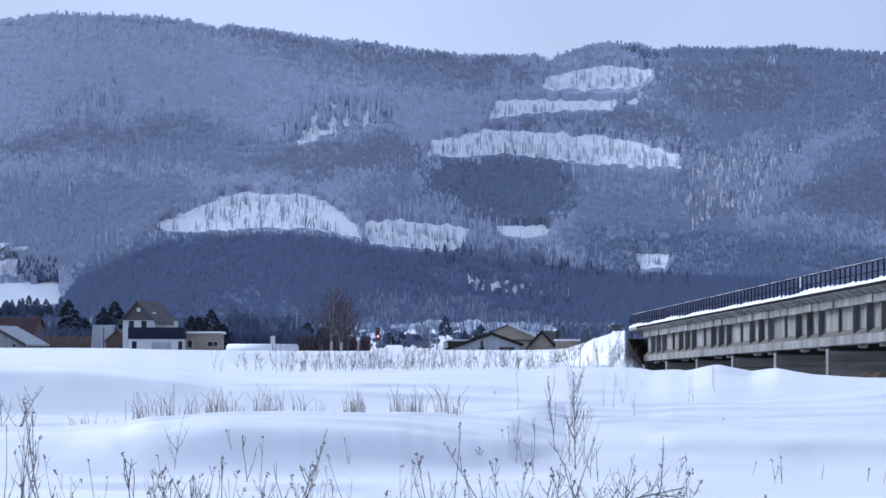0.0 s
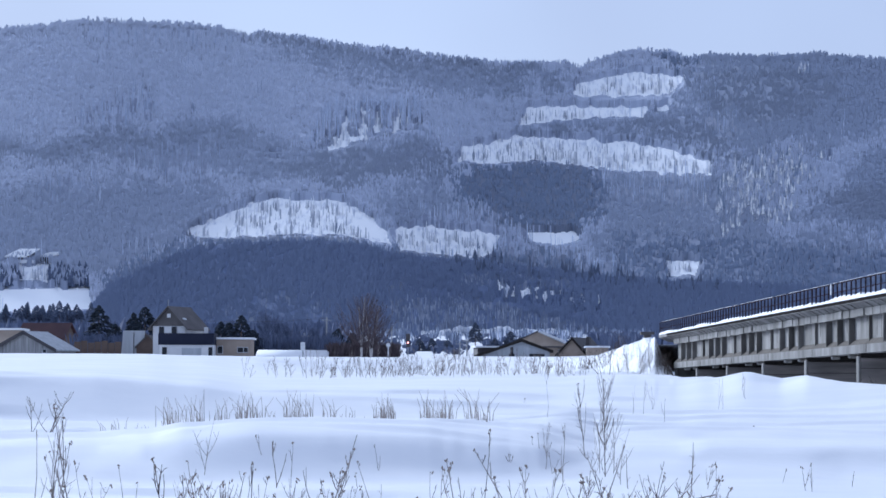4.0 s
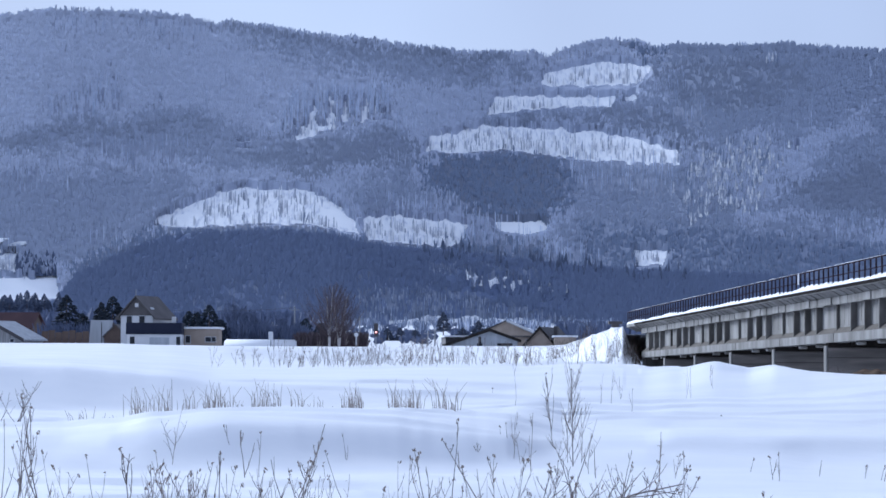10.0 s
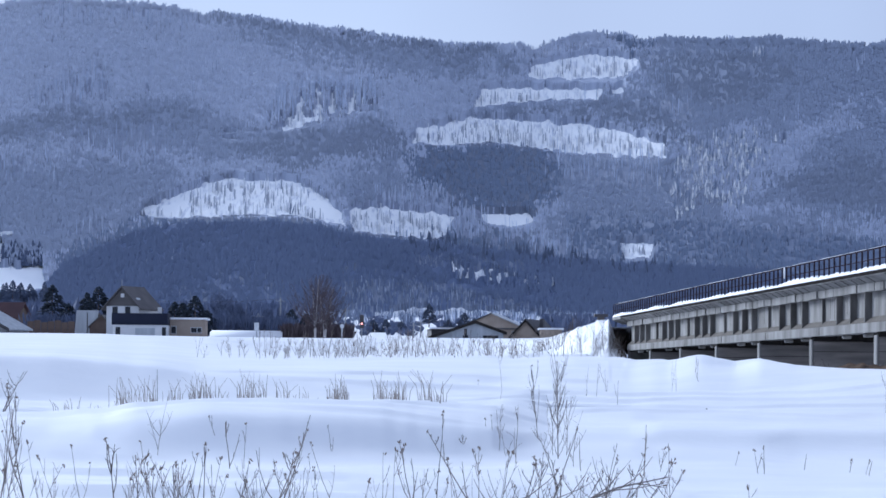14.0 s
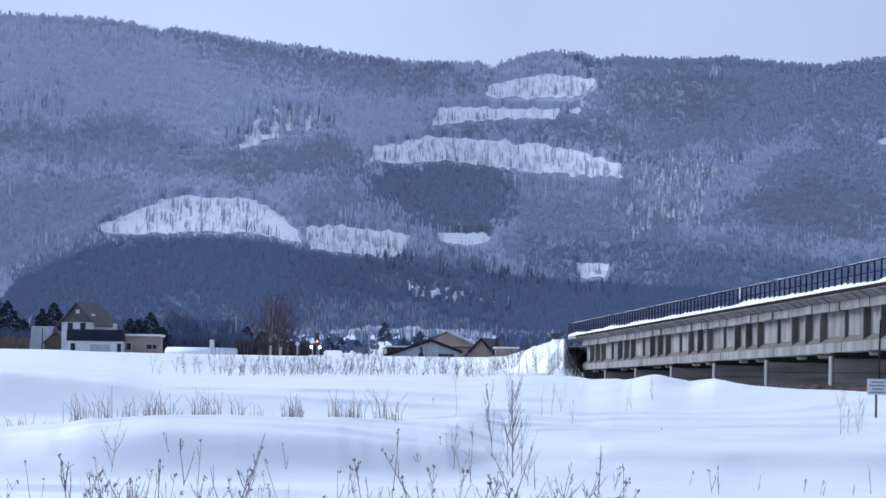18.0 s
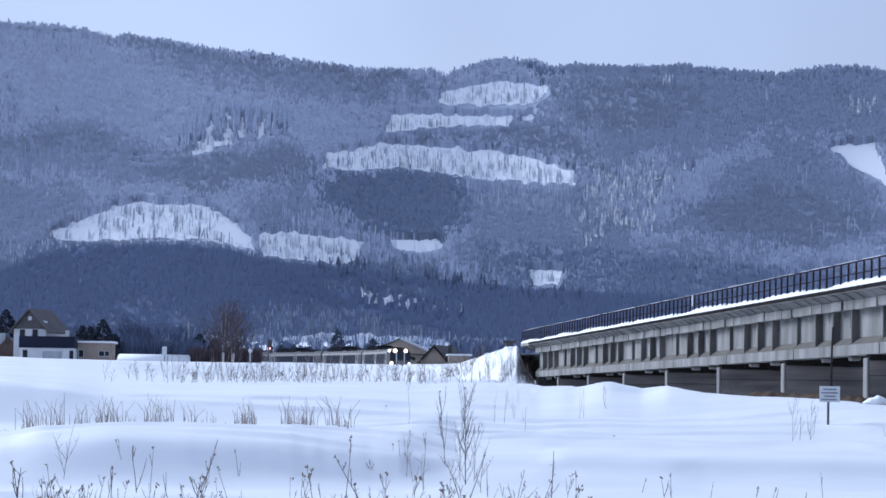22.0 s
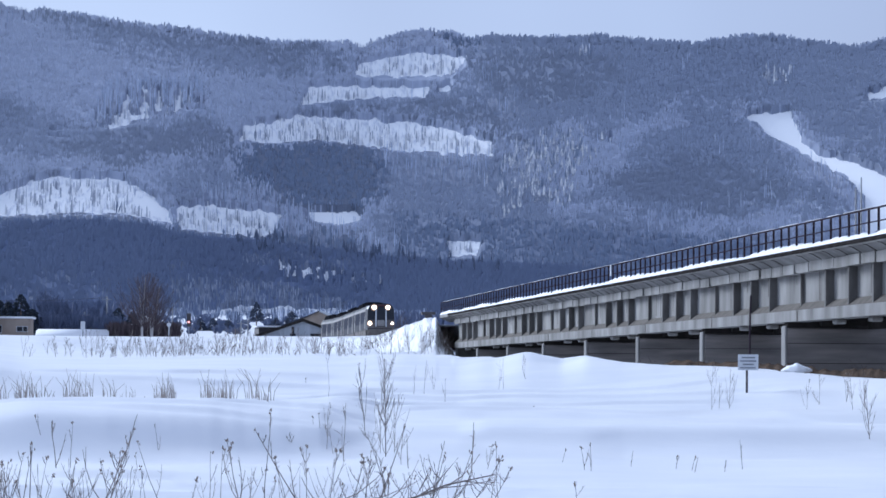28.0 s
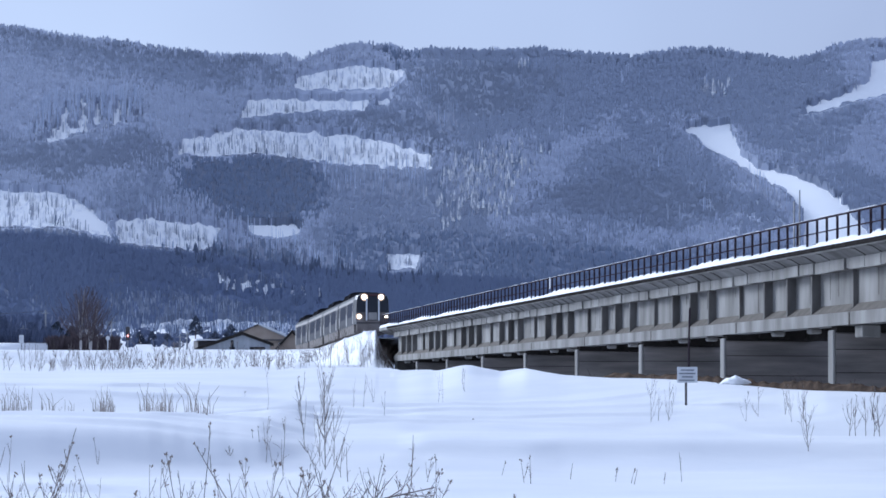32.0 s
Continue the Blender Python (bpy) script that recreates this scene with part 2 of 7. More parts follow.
STEEL = material("galvanised_steel", [(0.22, 0.23, 0.25), (0.34, 0.35, 0.37)], 0.5, 0.6, scale=3.0)
BOARD_WHITE = material("white_board", [(0.50, 0.52, 0.55), (0.64, 0.65, 0.67)], 0.6, scale=2.0)
INK = material("grey_print", [(0.16, 0.17, 0.20), (0.24, 0.25, 0.28)], 0.8, scale=8.0)
LAMP_WARM = glow("headlight_glow", (1.0, 0.86, 0.66), 9.0)
# dim warm glow for an added disc that imitates the headlights' glare
LAMP_HALO = glow("lamp_halo_glow", (1.0, 0.66, 0.40), 0.55)
LAMP_RED = glow("signal_red_glow", (1.0, 0.34, 0.28), 3.0)
EARTH = material("bare_earth", [(0.05, 0.04, 0.033), (0.1, 0.074, 0.056), (0.16, 0.12, 0.09)], 0.95, scale=2.5, bump=0.6, bump_scale=9, spec=0.0)
DRY_BROWN = material("brown_dead_grass", [(0.06, 0.048, 0.042), (0.12, 0.092, 0.075)], 0.95, scale=1.5, spread="island")


# ---------------------------------------------------------------- builders
def mesh_of(name, verts, faces, mats, index=None, smooth=False):
    me = bpy.data.meshes.new(name)
    me.from_pydata([tuple(map(float, v)) for v in verts], [], faces)
    for m in mats:
        me.materials.append(m)
    if index is not None:
        me.polygons.foreach_set("material_index", np.asarray(index, dtype=np.int32))
    if smooth:
        me.polygons.foreach_set("use_smooth", np.ones(len(me.polygons), dtype=bool))
    me.update()
    return me


def quick_mesh(name, verts, loops, sides, mats, index=None, smooth=False, upward=None):
    """A large mesh from arrays: verts (n, 3), loops as one flat run of vertex numbers, all faces with the same number of sides."""
    me = bpy.data.meshes.new(name)
    count = len(loops) // sides
    me.vertices.add(len(verts))
    me.vertices.foreach_set("co", np.asarray(verts, dtype=np.float32).ravel())
    me.loops.add(len(loops))
    me.loops.foreach_set("vertex_index", np.asarray(loops, dtype=np.int32))
    me.polygons.add(count)
    me.polygons.foreach_set("loop_start", np.arange(count, dtype=np.int32) * sides)
    for m in mats:
        me.materials.append(m)
    if index is not None:
        me.polygons.foreach_set("material_index", np.asarray(index, dtype=np.int32))
    me.polygons.foreach_set("use_smooth", np.full(count, smooth, dtype=bool))
    me.update(calc_edges=True)
    if upward is not None:
        # open crowns take the light of the whole sky: their shading follows the lie of the wood
        me.normals_split_custom_set_from_vertices(upward)
    return me


def part(name, bm, mat, parent, label="", smooth=False):
    """Links a bmesh as one mesh object under a thing or a part."""
    me = bpy.data.meshes.new(name)
    bmesh.ops.recalc_face_normals(bm, faces=bm.faces)
    bm.to_mesh(me)
    bm.free()
    me.materials.append(mat)
    if smooth:
        me.polygons.foreach_set("use_smooth", np.ones(len(me.polygons), dtype=bool))
    ob = new(name, me)
    ob.parent = parent
    return tagged(ob, label)


def shared(name, source, parent, m):
    """Another object on the mesh of source, under parent at the local pose m."""
    ob = new(name, source.data)
    ob.parent = parent
    ob.matrix_basis = m
    return ob


def box(bm, x0, x1, y0, y1, z0, z1, bevel=0.0):
    vs = [bm.verts.new((x, y, z)) for x in (x0, x1) for y in (y0, y1) for z in (z0, z1)]
    fs = [bm.faces.new([vs[i] for i in q]) for q in ((0, 1, 3, 2), (4, 6, 7, 5), (0, 4, 5, 1), (2, 3, 7, 6), (0, 2, 6, 4), (1, 5, 7, 3))]
    if bevel:
        bmesh.ops.bevel(bm, geom=list({e for f in fs for e in f.edges}), offset=bevel, segments=1, affect="EDGES")
    return bm


def boxed(*a, **k):
    return box(bmesh.new(), *a, **k)


def prism(bm, outline, y0, y1):
    """Extrudes an outline of (x, z) from y0 to y1."""
    a = [bm.verts.new((x, y0, z)) for x, z in outline]
    b = [bm.verts.new((x, y1, z)) for x, z in outline]
    bm.faces.new(a)
    bm.faces.new(b[::-1])
    for i in range(len(a)):
        j = (i + 1) % len(a)
        bm.faces.new((a[i], b[i], b[j], a[j]))
    return bm


def tube(bm, pts, r0, r1, n=4):
    """A tapered tube along points."""
    rings = []
    for i, p in enumerate(pts):
        p = Vector(p)
        d = (Vector(pts[min(i + 1, len(pts) - 1)]) - Vector(pts[max(i - 1, 0)])).normalized()
        a = d.orthogonal().normalized()
        b = d.cross(a)
        r = r0 + (r1 - r0) * i / (len(pts) - 1)
        rings.append([bm.verts.new(p + r * (math.cos(6.2832 * k / n) * a + math.sin(6.2832 * k / n) * b)) for k in range(n)])
    for q, w in zip(rings, rings[1:]):
        for k in range(n):
            bm.faces.new((q[k], q[(k + 1) % n], w[(k + 1) % n], w[k]))
    bm.faces.new(rings[0][::-1])
    bm.faces.new(rings[-1])
    return bm


def thing(name, m, label, category, group="", kind=""):
    ob = new(name)
    ob.matrix_basis = m
    ob.empty_display_size = 0.5
    return tagged(ob, label, category, group, kind)


# ---------------------------------------------------------------- the ground: one sheet of snow
# Profiles of the snow, each for one bearing (mrad east of the first view's axis): (distance, height).
PROFILES = []


def profile(bearing, *points):
    """One section; between sections of the same build, the snow glides from one to the next."""
    if PROFILES and len(PROFILES[-1][1]) == len(points):
        b0, p0 = PROFILES[-1]
        for f in (0.2, 0.4, 0.6, 0.8):
            PROFILES.append((b0 + (bearing - b0) * f, [(y0 + (y1 - y0) * f, z0 + (z1 - z0) * f) for (y0, z0), (y1, z1) in zip(p0, points)]))
    PROFILES.append((bearing, list(points)))


profile(-383.5, (-90, 0.0), (46, 0.0), (54, 0.05), (60, 0.11), (62.5, 0.39), (65, 0.83), (84, 0.77), (97, 0.97), (101.5, 2.21), (125, 2.54), (160, 3.04), (210, 4.1), (300, 5.33), (520, 8.07), (900, 15.3), (1500, 29.41))
profile(-141.7, (-90, 0.0), (46, 0.0), (54, 0.05), (60, 0.11), (62.5, 0.31), (65, 0.77), (80, 0.71), (97, 0.92), (101.5, 2.28), (122, 2.52), (160, 3.04), (210, 4.1), (300, 5.33), (520, 8.07), (900, 15.3), (1500, 29.41))
profile(-126.6, (-90, 0.0), (46, 0.0), (54, 0.05), (60, 0.11), (61, 0.18), (63.5, 0.53), (66, 0.79), (80, 0.71), (97, 0.92), (101.5, 2.28), (122, 2.52), (160, 3.04), (210, 4.1), (300, 5.33), (520, 8.07), (900, 15.3), (1500, 29.41))
profile(-111.5, (-90, 0.0), (46, 0.0), (54, 0.05), (60, 0.11), (61, 0.14), (63, 0.41), (66, 0.77), (72, 0.79), (82, 0.68), (97, 0.92), (101.5, 2.28), (122, 2.52), (160, 3.04), (210, 4.1), (300, 5.33), (520, 8.07), (900, 15.3), (1500, 29.41))
profile(-98.1, (-90, 0.0), (46, 0.0), (54, 0.05), (60, 0.11), (61.4, 0.13), (63.0, 0.35), (64.5, 0.77), (68, 0.9), (80, 0.73), (97, 0.93), (101.5, 2.14), (122, 2.46), (160, 3.04), (210, 4.1), (300, 5.33), (520, 8.07), (900, 15.3), (1500, 29.41))
profile(-84.6, (-90, 0.0), (46, 0.0), (54, 0.05), (60, 0.11), (61.5, 0.11), (62.8, 0.33), (64.2, 0.78), (66, 1.01), (70, 1.03), (80, 0.81), (97, 0.95), (101.3, 2.01), (122, 2.38), (155, 2.87), (210, 3.92), (300, 5.23), (520, 7.81), (900, 15.3), (1500, 29.41))
profile(-64.5, (-90, 0.0), (46, 0.0), (54, 0.05), (60, 0.11), (61.5, 0.1), (62.8, 0.31), (64.1, 0.84), (66, 1.1), (70, 1.12), (80, 0.89), (97, 0.97), (101, 1.73), (112, 2.0), (126, 2.29), (150, 2.68), (220, 3.77), (310, 4.82), (326, 5.42), (420, 6.57), (520, 7.73), (900, 15.3), (1500, 29.41))
profile(-44.3, (-90, 0.0), (46, 0.0), (54, 0.05), (60, 0.11), (61.5, 0.1), (62.9, 0.28), (64.3, 0.84), (66.5, 1.09), (71, 1.13), (82, 0.9), (97, 1.0), (100.6, 1.63), (112, 1.96), (126, 2.29), (150, 2.66), (230, 3.32), (318, 4.05), (332, 5.38), (420, 6.57), (520, 7.73), (900, 15.6), (1500, 29.41))
profile(-14.1, (-90, 0.0), (46, 0.0), (54, 0.05), (60, 0.11), (61.6, 0.09), (63.4, 0.26), (64.9, 0.81), (67.5, 1.04), (72, 1.13), (84, 0.97), (97, 1.05), (100.4, 1.48), (112, 1.96), (127, 2.34), (142, 2.63), (230, 3.09), (325, 3.88), (340, 5.53), (400, 6.33), (520, 7.73), (900, 16.06), (1500, 29.41))
profile(19.5, (-90, 0.0), (46, 0.0), (54, 0.05), (60, 0.11), (61.8, 0.07), (64.2, 0.23), (66.0, 0.7), (70, 0.94), (77, 1.03), (88, 1.02), (97, 1.15), (100.4, 1.36), (112, 1.89), (124, 2.32), (138, 2.63), (230, 3.09), (300, 3.82), (318, 5.33), (390, 6.22), (520, 7.73), (900, 16.06), (1500, 29.41))
profile(36.3, (-90, 0.0), (46, 0.0), (54, 0.05), (60, 0.11), (64.5, 0.18), (67.5, 0.43), (69.5, 0.6), (76, 0.68), (88, 0.93), (98, 1.31), (102, 1.46), (112, 1.96), (124, 2.39), (136, 2.64), (200, 2.77), (262, 3.46), (275, 4.19), (285, 5.15), (300, 5.38), (520, 7.73), (900, 16.06), (1500, 29.41))
profile(40.3, (-90, 0.0), (46, 0.0), (54, 0.05), (60, 0.11), (64.5, 0.18), (67.5, 0.43), (69.5, 0.6), (76, 0.68), (88, 0.93), (98, 1.31), (102, 1.46), (112, 1.96), (123, 2.38), (134, 2.62), (195, 2.68), (258, 3.43), (264, 4.27), (274, 5.06), (300, 5.48), (520, 7.73), (900, 16.06), (1500, 29.41))
profile(42.3, (-90, 0.0), (46, 0.0), (54, 0.05), (60, 0.11), (64.5, 0.18), (67.5, 0.43), (69.5, 0.6), (76, 0.68), (88, 0.93), (98, 1.31), (102, 1.46), (112, 1.96), (122, 2.38), (133, 2.59), (192, 2.64), (254, 3.41), (259, 4.5), (266, 5.42), (300, 5.58), (520, 7.73), (900, 16.06), (1500, 29.41))
profile(44.7, (-90, 0.0), (46, 0.0), (54, 0.05), (60, 0.11), (64.5, 0.18), (67.5, 0.43), (69.5, 0.6), (76, 0.68), (88, 0.93), (98, 1.31), (102, 1.46), (112, 1.96), (122, 2.4), (132, 2.59), (190, 2.59), (251, 3.39), (255, 4.6), (260, 5.66), (300, 5.63), (520, 7.73), (900, 16.06), (1500, 29.41))
profile(48.9, (-90, 0.0), (46, 0.0), (54, 0.05), (60, 0.11), (64.5, 0.18), (67.5, 0.43), (69.5, 0.6), (76, 0.68), (88, 0.93), (98, 1.31), (102, 1.46), (112, 1.96), (122, 2.4), (132, 2.59), (186, 2.54), (247, 3.36), (251, 4.73), (256, 5.95), (300, 5.63), (520, 7.73), (900, 16.06), (1500, 29.41))
profile(52.7, (-90, 0.0), (46, 0.0), (54, 0.05), (60, 0.11), (64.5, 0.18), (67.5, 0.43), (69.5, 0.6), (76, 0.68), (88, 0.93), (98, 1.31), (102, 1.46), (112, 1.96), (121, 2.39), (131, 2.58), (182, 2.46), (245, 3.3), (248.5, 4.6), (253, 6.15), (300, 5.63), (520, 7.73), (900, 16.06), (1500, 29.41))
profile(54.1, (-90, 0.0), (46, 0.0), (54, 0.05), (60, 0.11), (64.5, 0.18), (67.5, 0.43), (69.5, 0.6), (76, 0.68), (88, 0.93), (98, 1.31), (102, 1.46), (112, 1.96), (120, 2.36), (130, 2.55), (180, 2.43), (244, 3.26), (247, 4.45), (251, 6.15), (300, 5.63), (520, 7.73), (900, 16.06), (1500, 29.41))
profile(54.9, (-90, 0.0), (46, 0.0), (54, 0.05), (60, 0.11), (64.5, 0.18), (67.5, 0.43), (69.5, 0.6), (76, 0.68), (88, 0.93), (98, 1.31), (102, 1.46), (112, 1.94), (120, 2.36), (129.5, 2.54), (180, 2.4), (244, 3.22), (247, 4.2), (251, 5.5), (300, 6.23), (520, 7.73), (900, 16.06), (1500, 29.41))
profile(56.4, (-90, 0.0), (46, 0.0), (54, 0.05), (60, 0.11), (64.5, 0.18), (67.5, 0.43), (69.5, 0.6), (76, 0.68), (88, 0.93), (98, 1.31), (102, 1.46), (112, 1.94), (120, 2.36), (129.5, 2.54), (180, 2.4), (243.5, 3.18), (246.5, 3.85), (250, 4.4), (300, 4.5), (520, 7.73), (900, 16.06), (1500, 29.41))
profile(58.2, (-90, 0.0), (46, 0.0), (54, 0.05), (60, 0.11), (64.5, 0.18), (67.5, 0.43), (69.5, 0.6), (76, 0.68), (88, 0.93), (98, 1.31), (102, 1.46), (112, 1.94), (120, 2.36), (129.5, 2.54), (180, 2.4), (243, 3.15), (246, 3.5), (250, 3.65), (300, 4.3), (520, 7.73), (900, 16.06), (1500, 29.41))
profile(59.8, (-90, 0.0), (46, 0.0), (54, 0.05), (60, 0.11), (64.5, 0.18), (67.5, 0.43), (69.5, 0.6), (76, 0.68), (88, 0.93), (98, 1.31), (102, 1.46), (112, 1.93), (119, 2.34), (128, 2.5), (180, 2.3), (243, 3.13), (262, 3.55), (300, 4.22), (520, 7.73), (900, 16.06), (1500, 29.41))
profile(69.9, (-90, 0.0), (46, 0.0), (54, 0.05), (60, 0.11), (64.5, 0.17), (67.9, 0.4), (69.0, 0.67), (74, 0.68), (80, 0.71), (88, 0.99), (98, 1.34), (108, 1.85), (116, 2.32), (124, 2.47), (150, -1.5), (235, 2.0), (300, 6.23), (520, 7.73), (900, 16.06), (1500, 29.41))
profile(81.9, (-90, 0.0), (46, 0.0), (54, 0.05), (60, 0.11), (64.5, 0.17), (67.9, 0.4), (69.0, 0.67), (74, 0.68), (80, 0.71), (88, 0.99), (98, 1.4), (106, 1.91), (113, 2.46), (119, 2.64), (140, -2.5), (300, 3.5), (520, 7.73), (900, 16.06), (1500, 29.41))
profile(91.7, (-90, 0.0), (46, 0.0), (54, 0.05), (60, 0.11), (64.5, 0.17), (67.9, 0.4), (69.0, 0.67), (74, 0.68), (80, 0.71), (88, 0.99), (98, 1.4), (106, 1.91), (113, 2.33), (117, 2.39), (140, -2.5), (300, 3.5), (520, 7.73), (900, 16.06), (1500, 29.41))
profile(99.2, (-90, 0.0), (46, 0.0), (54, 0.05), (60, 0.11), (64.5, 0.17), (67.9, 0.4), (69.0, 0.67), (74, 0.68), (80, 0.71), (88, 0.99), (98, 1.44), (104, 1.94), (110, 2.4), (114, 2.5), (135, -2.5), (300, 3.5), (520, 7.73), (900, 16.06), (1500, 29.41))
profile(110.2, (-90, 0.0), (46, 0.0), (54, 0.05), (60, 0.11), (65, 0.13), (68.2, 0.39), (69.3, 0.68), (73, 0.68), (78, 0.69), (88, 0.99), (96, 1.38), (102, 1.84), (107, 2.17), (110, 2.22), (130, -2.5), (300, 3.5), (520, 7.73), (900, 16.06), (1500, 29.41))
profile(124.6, (-90, 0.0), (46, 0.0), (54, 0.05), (60, 0.11), (65, 0.13), (68.2, 0.39), (69.3, 0.68), (73, 0.68), (78, 0.69), (88, 0.99), (94, 1.38), (100, 1.82), (104, 2.03), (107, 2.1), (126, -2.5), (300, 3.5), (520, 7.73), (900, 16.06), (1500, 29.41))
profile(144.4, (-90, 0.0), (46, 0.0), (54, 0.05), (60, 0.11), (65, 0.13), (68.2, 0.39), (69.3, 0.68), (73, 0.68), (78, 0.69), (88, 0.99), (93, 1.42), (97, 1.8), (100, 1.99), (103, 2.05), (120, -2.5), (300, 3.5), (520, 7.73), (900, 16.06), (1500, 29.41))
profile(158.7, (-90, 0.0), (46, 0.0), (54, 0.05), (60, 0.11), (65, 0.13), (68.2, 0.39), (69.3, 0.68), (73, 0.68), (78, 0.69), (87, 1.0), (91, 1.46), (95, 1.73), (97, 1.88), (99.5, 1.93), (116, -2.5), (300, 3.5), (520, 7.73), (900, 16.06), (1500, 29.41))
profile(176.3, (-90, 0.0), (46, 0.0), (54, 0.05), (60, 0.11), (65, 0.13), (68.2, 0.39), (69.3, 0.68), (73, 0.68), (78, 0.69), (86, 1.01), (89.5, 1.46), (92.5, 1.64), (94, 1.73), (96, 1.76), (112, -2.5), (300, 3.5), (520, 7.73), (900, 16.06), (1500, 29.41))
profile(189.3, (-90, 0.0), (46, 0.0), (54, 0.05), (60, 0.11), (65, 0.13), (68.2, 0.39), (69.3, 0.68), (73, 0.68), (78, 0.69), (84, 0.97), (87, 1.41), (89.5, 1.62), (91, 1.7), (93, 1.72), (108, -2.5), (300, 3.5), (520, 7.73), (900, 16.06), (1500, 29.41))
profile(206.7, (-90, 0.0), (46, 0.0), (54, 0.05), (60, 0.11), (65, 0.13), (68.2, 0.39), (69.3, 0.68), (73, 0.68), (78, 0.69), (83, 1.03), (85, 1.33), (87, 1.51), (88.5, 1.64), (90, 1.68), (104, -2.5), (300, 3.5), (520, 7.73), (900, 16.06), (1500, 29.41))
profile(254.6, (-90, 0.0), (46, 0.0), (54, 0.05), (60, 0.11), (65, 0.13), (68.2, 0.39), (69.3, 0.68), (73, 0.68), (78, 0.69), (82.5, 1.08), (84, 1.22), (86, 1.38), (88, 1.46), (90, 1.49), (104, -2.5), (300, 3.5), (520, 7.73), (900, 16.06), (1500, 29.41))
profile(875.9, (-90, 0.0), (46, 0.0), (54, 0.05), (60, 0.11), (65, 0.13), (68.2, 0.39), (69.3, 0.68), (73, 0.68), (78, 0.69), (82.5, 1.08), (84, 1.22), (86, 1.38), (88, 1.46), (90, 1.49), (104, -2.5), (300, 3.5), (520, 7.73), (900, 16.06), (1500, 29.41))


def ground_z(bearing, dist):
    """Height of the snow, by bearing in mrad and distance ahead (arrays)."""
    bearing, dist = np.broadcast_arrays(np.asarray(bearing, float), np.asarray(dist, float))
    cols = np.array([np.interp(dist.ravel(), [p[0] for p in prof], [p[1] for p in prof]) for _, prof in PROFILES])
    keys = np.array([b for b, _ in PROFILES])
    f = np.interp(bearing.ravel(), keys, np.arange(len(keys)))
    i = np.clip(f.astype(int), 0, len(keys) - 2)
    w = f - i
    w = w * w * (3 - 2 * w)
    k = np.arange(f.size)
    return (cols[i, k] * (1 - w) + cols[i + 1, k] * w).reshape(bearing.shape)


def ground_at(x, y):
    return float(ground_z(1000 * x / max(y, 40.0), y))


def build_ground():
    b = np.concatenate([np.linspace(-2500, -190, 24), np.arange(-185, 36, 1.5), np.arange(36, 61, 0.4), np.arange(61.5, 265, 1.5), np.linspace(275, 2500, 24)])
    y = np.concatenate([np.linspace(-90, 44, 24), np.arange(45, 110, 0.35), np.arange(110, 130, 0.6), np.arange(130, 236, 3.0), np.arange(236, 300, 0.8), np.arange(300, 460, 3.0), np.arange(460, 1500, 20.0)])
    bb, yy = np.meshgrid(b, y)
    xx = bb / 1000 * np.maximum(yy, 40.0)
    zz = ground_z(bb, yy)
    soft = zz.copy()
    for _ in range(3):
        soft[1:-1] = (soft[:-2] + 2 * soft[1:-1] + soft[2:]) / 4
    near = (yy > 40) & (yy < 420)
    drift = np.array([noise.noise((px * 0.10, py * 0.16, 0.0)) * 0.14 + noise.noise((px * 0.5, py * 0.5, 3.0)) * 0.03 for px, py in zip(xx.ravel(), yy.ravel())]).reshape(xx.shape)
    soft += np.where(near, np.where(yy > 84, drift * 0.4, drift), drift * 0.5)
    # long wind-cut ledges, steep towards the viewer
    warp = np.array([1.5 * noise.noise((px * 0.05, py * 0.06, 9.0)) + 0.25 * noise.noise((px * 0.4, py * 0.2, 2.0)) for px, py in zip(xx.ravel(), yy.ravel())]).reshape(xx.shape)
    mask = np.array([noise.noise((px * 0.07, py * 0.12, 19.0)) for px, py in zip(xx.ravel(), yy.ravel())]).reshape(xx.shape)
    saw = (yy * 0.21 + warp * 1.3) % 1.0
    ledge = np.where(saw < 0.1, saw / 0.1, (1 - saw) / 0.9)
    soft += np.where((yy > 46) & (yy < 112), np.clip(mask * 4 + 0.6, 0, 1) * ledge * np.interp(bb, [40, 90], [0.135, 0.06]), 0.0)
    # rough ploughed snow on the end of the embankment
    rough = (bb > 30) & (bb < 59) & (yy > 245) & (yy < 262)
    lumps = np.array([noise.noise((px * 0.7, py * 0.4, 7.0)) * 0.2 + noise.noise((px * 1.3, py * 0.6, 4.0)) * 0.24 + noise.noise((px * 2.2, py * 0.5, 2.0)) * 0.13 + noise.noise((px * 4.5, py * 1.6, 5.0)) * 0.13 if r else 0.0 for px, py, r in zip(xx.ravel(), yy.ravel(), rough.ravel())]).reshape(xx.shape)
    soft += lumps
    h, w = xx.shape
    i = np.arange(h * w).reshape(h, w)
    loops = np.stack([i[:-1, :-1], i[:-1, 1:], i[1:, 1:], i[1:, :-1]], axis=-1).ravel()
    verts = np.stack([xx, yy, soft], axis=-1).reshape(-1, 3)
    ob = new("ground", quick_mesh("ground", verts, loops, 4, [SNOW], smooth=True))
    return tagged(ob, "deep wind-drifted snow over the river flats", "snow", kind="structure")


build_ground()


# ---------------------------------------------------------------- the hills
def inside(px, py, poly):
    """Which of the points lie in the polygon."""
    res = np.zeros(px.shape, bool)
    for (x0, y0), (x1, y1) in zip(poly, poly[1:] + poly[:1]):
        cross = (y0 > py) != (y1 > py)
        xs = x0 + (py - y0) * (x1 - x0) / ((y1 - y0) or 1e-9)
        res ^= cross & (px < xs)
    return res


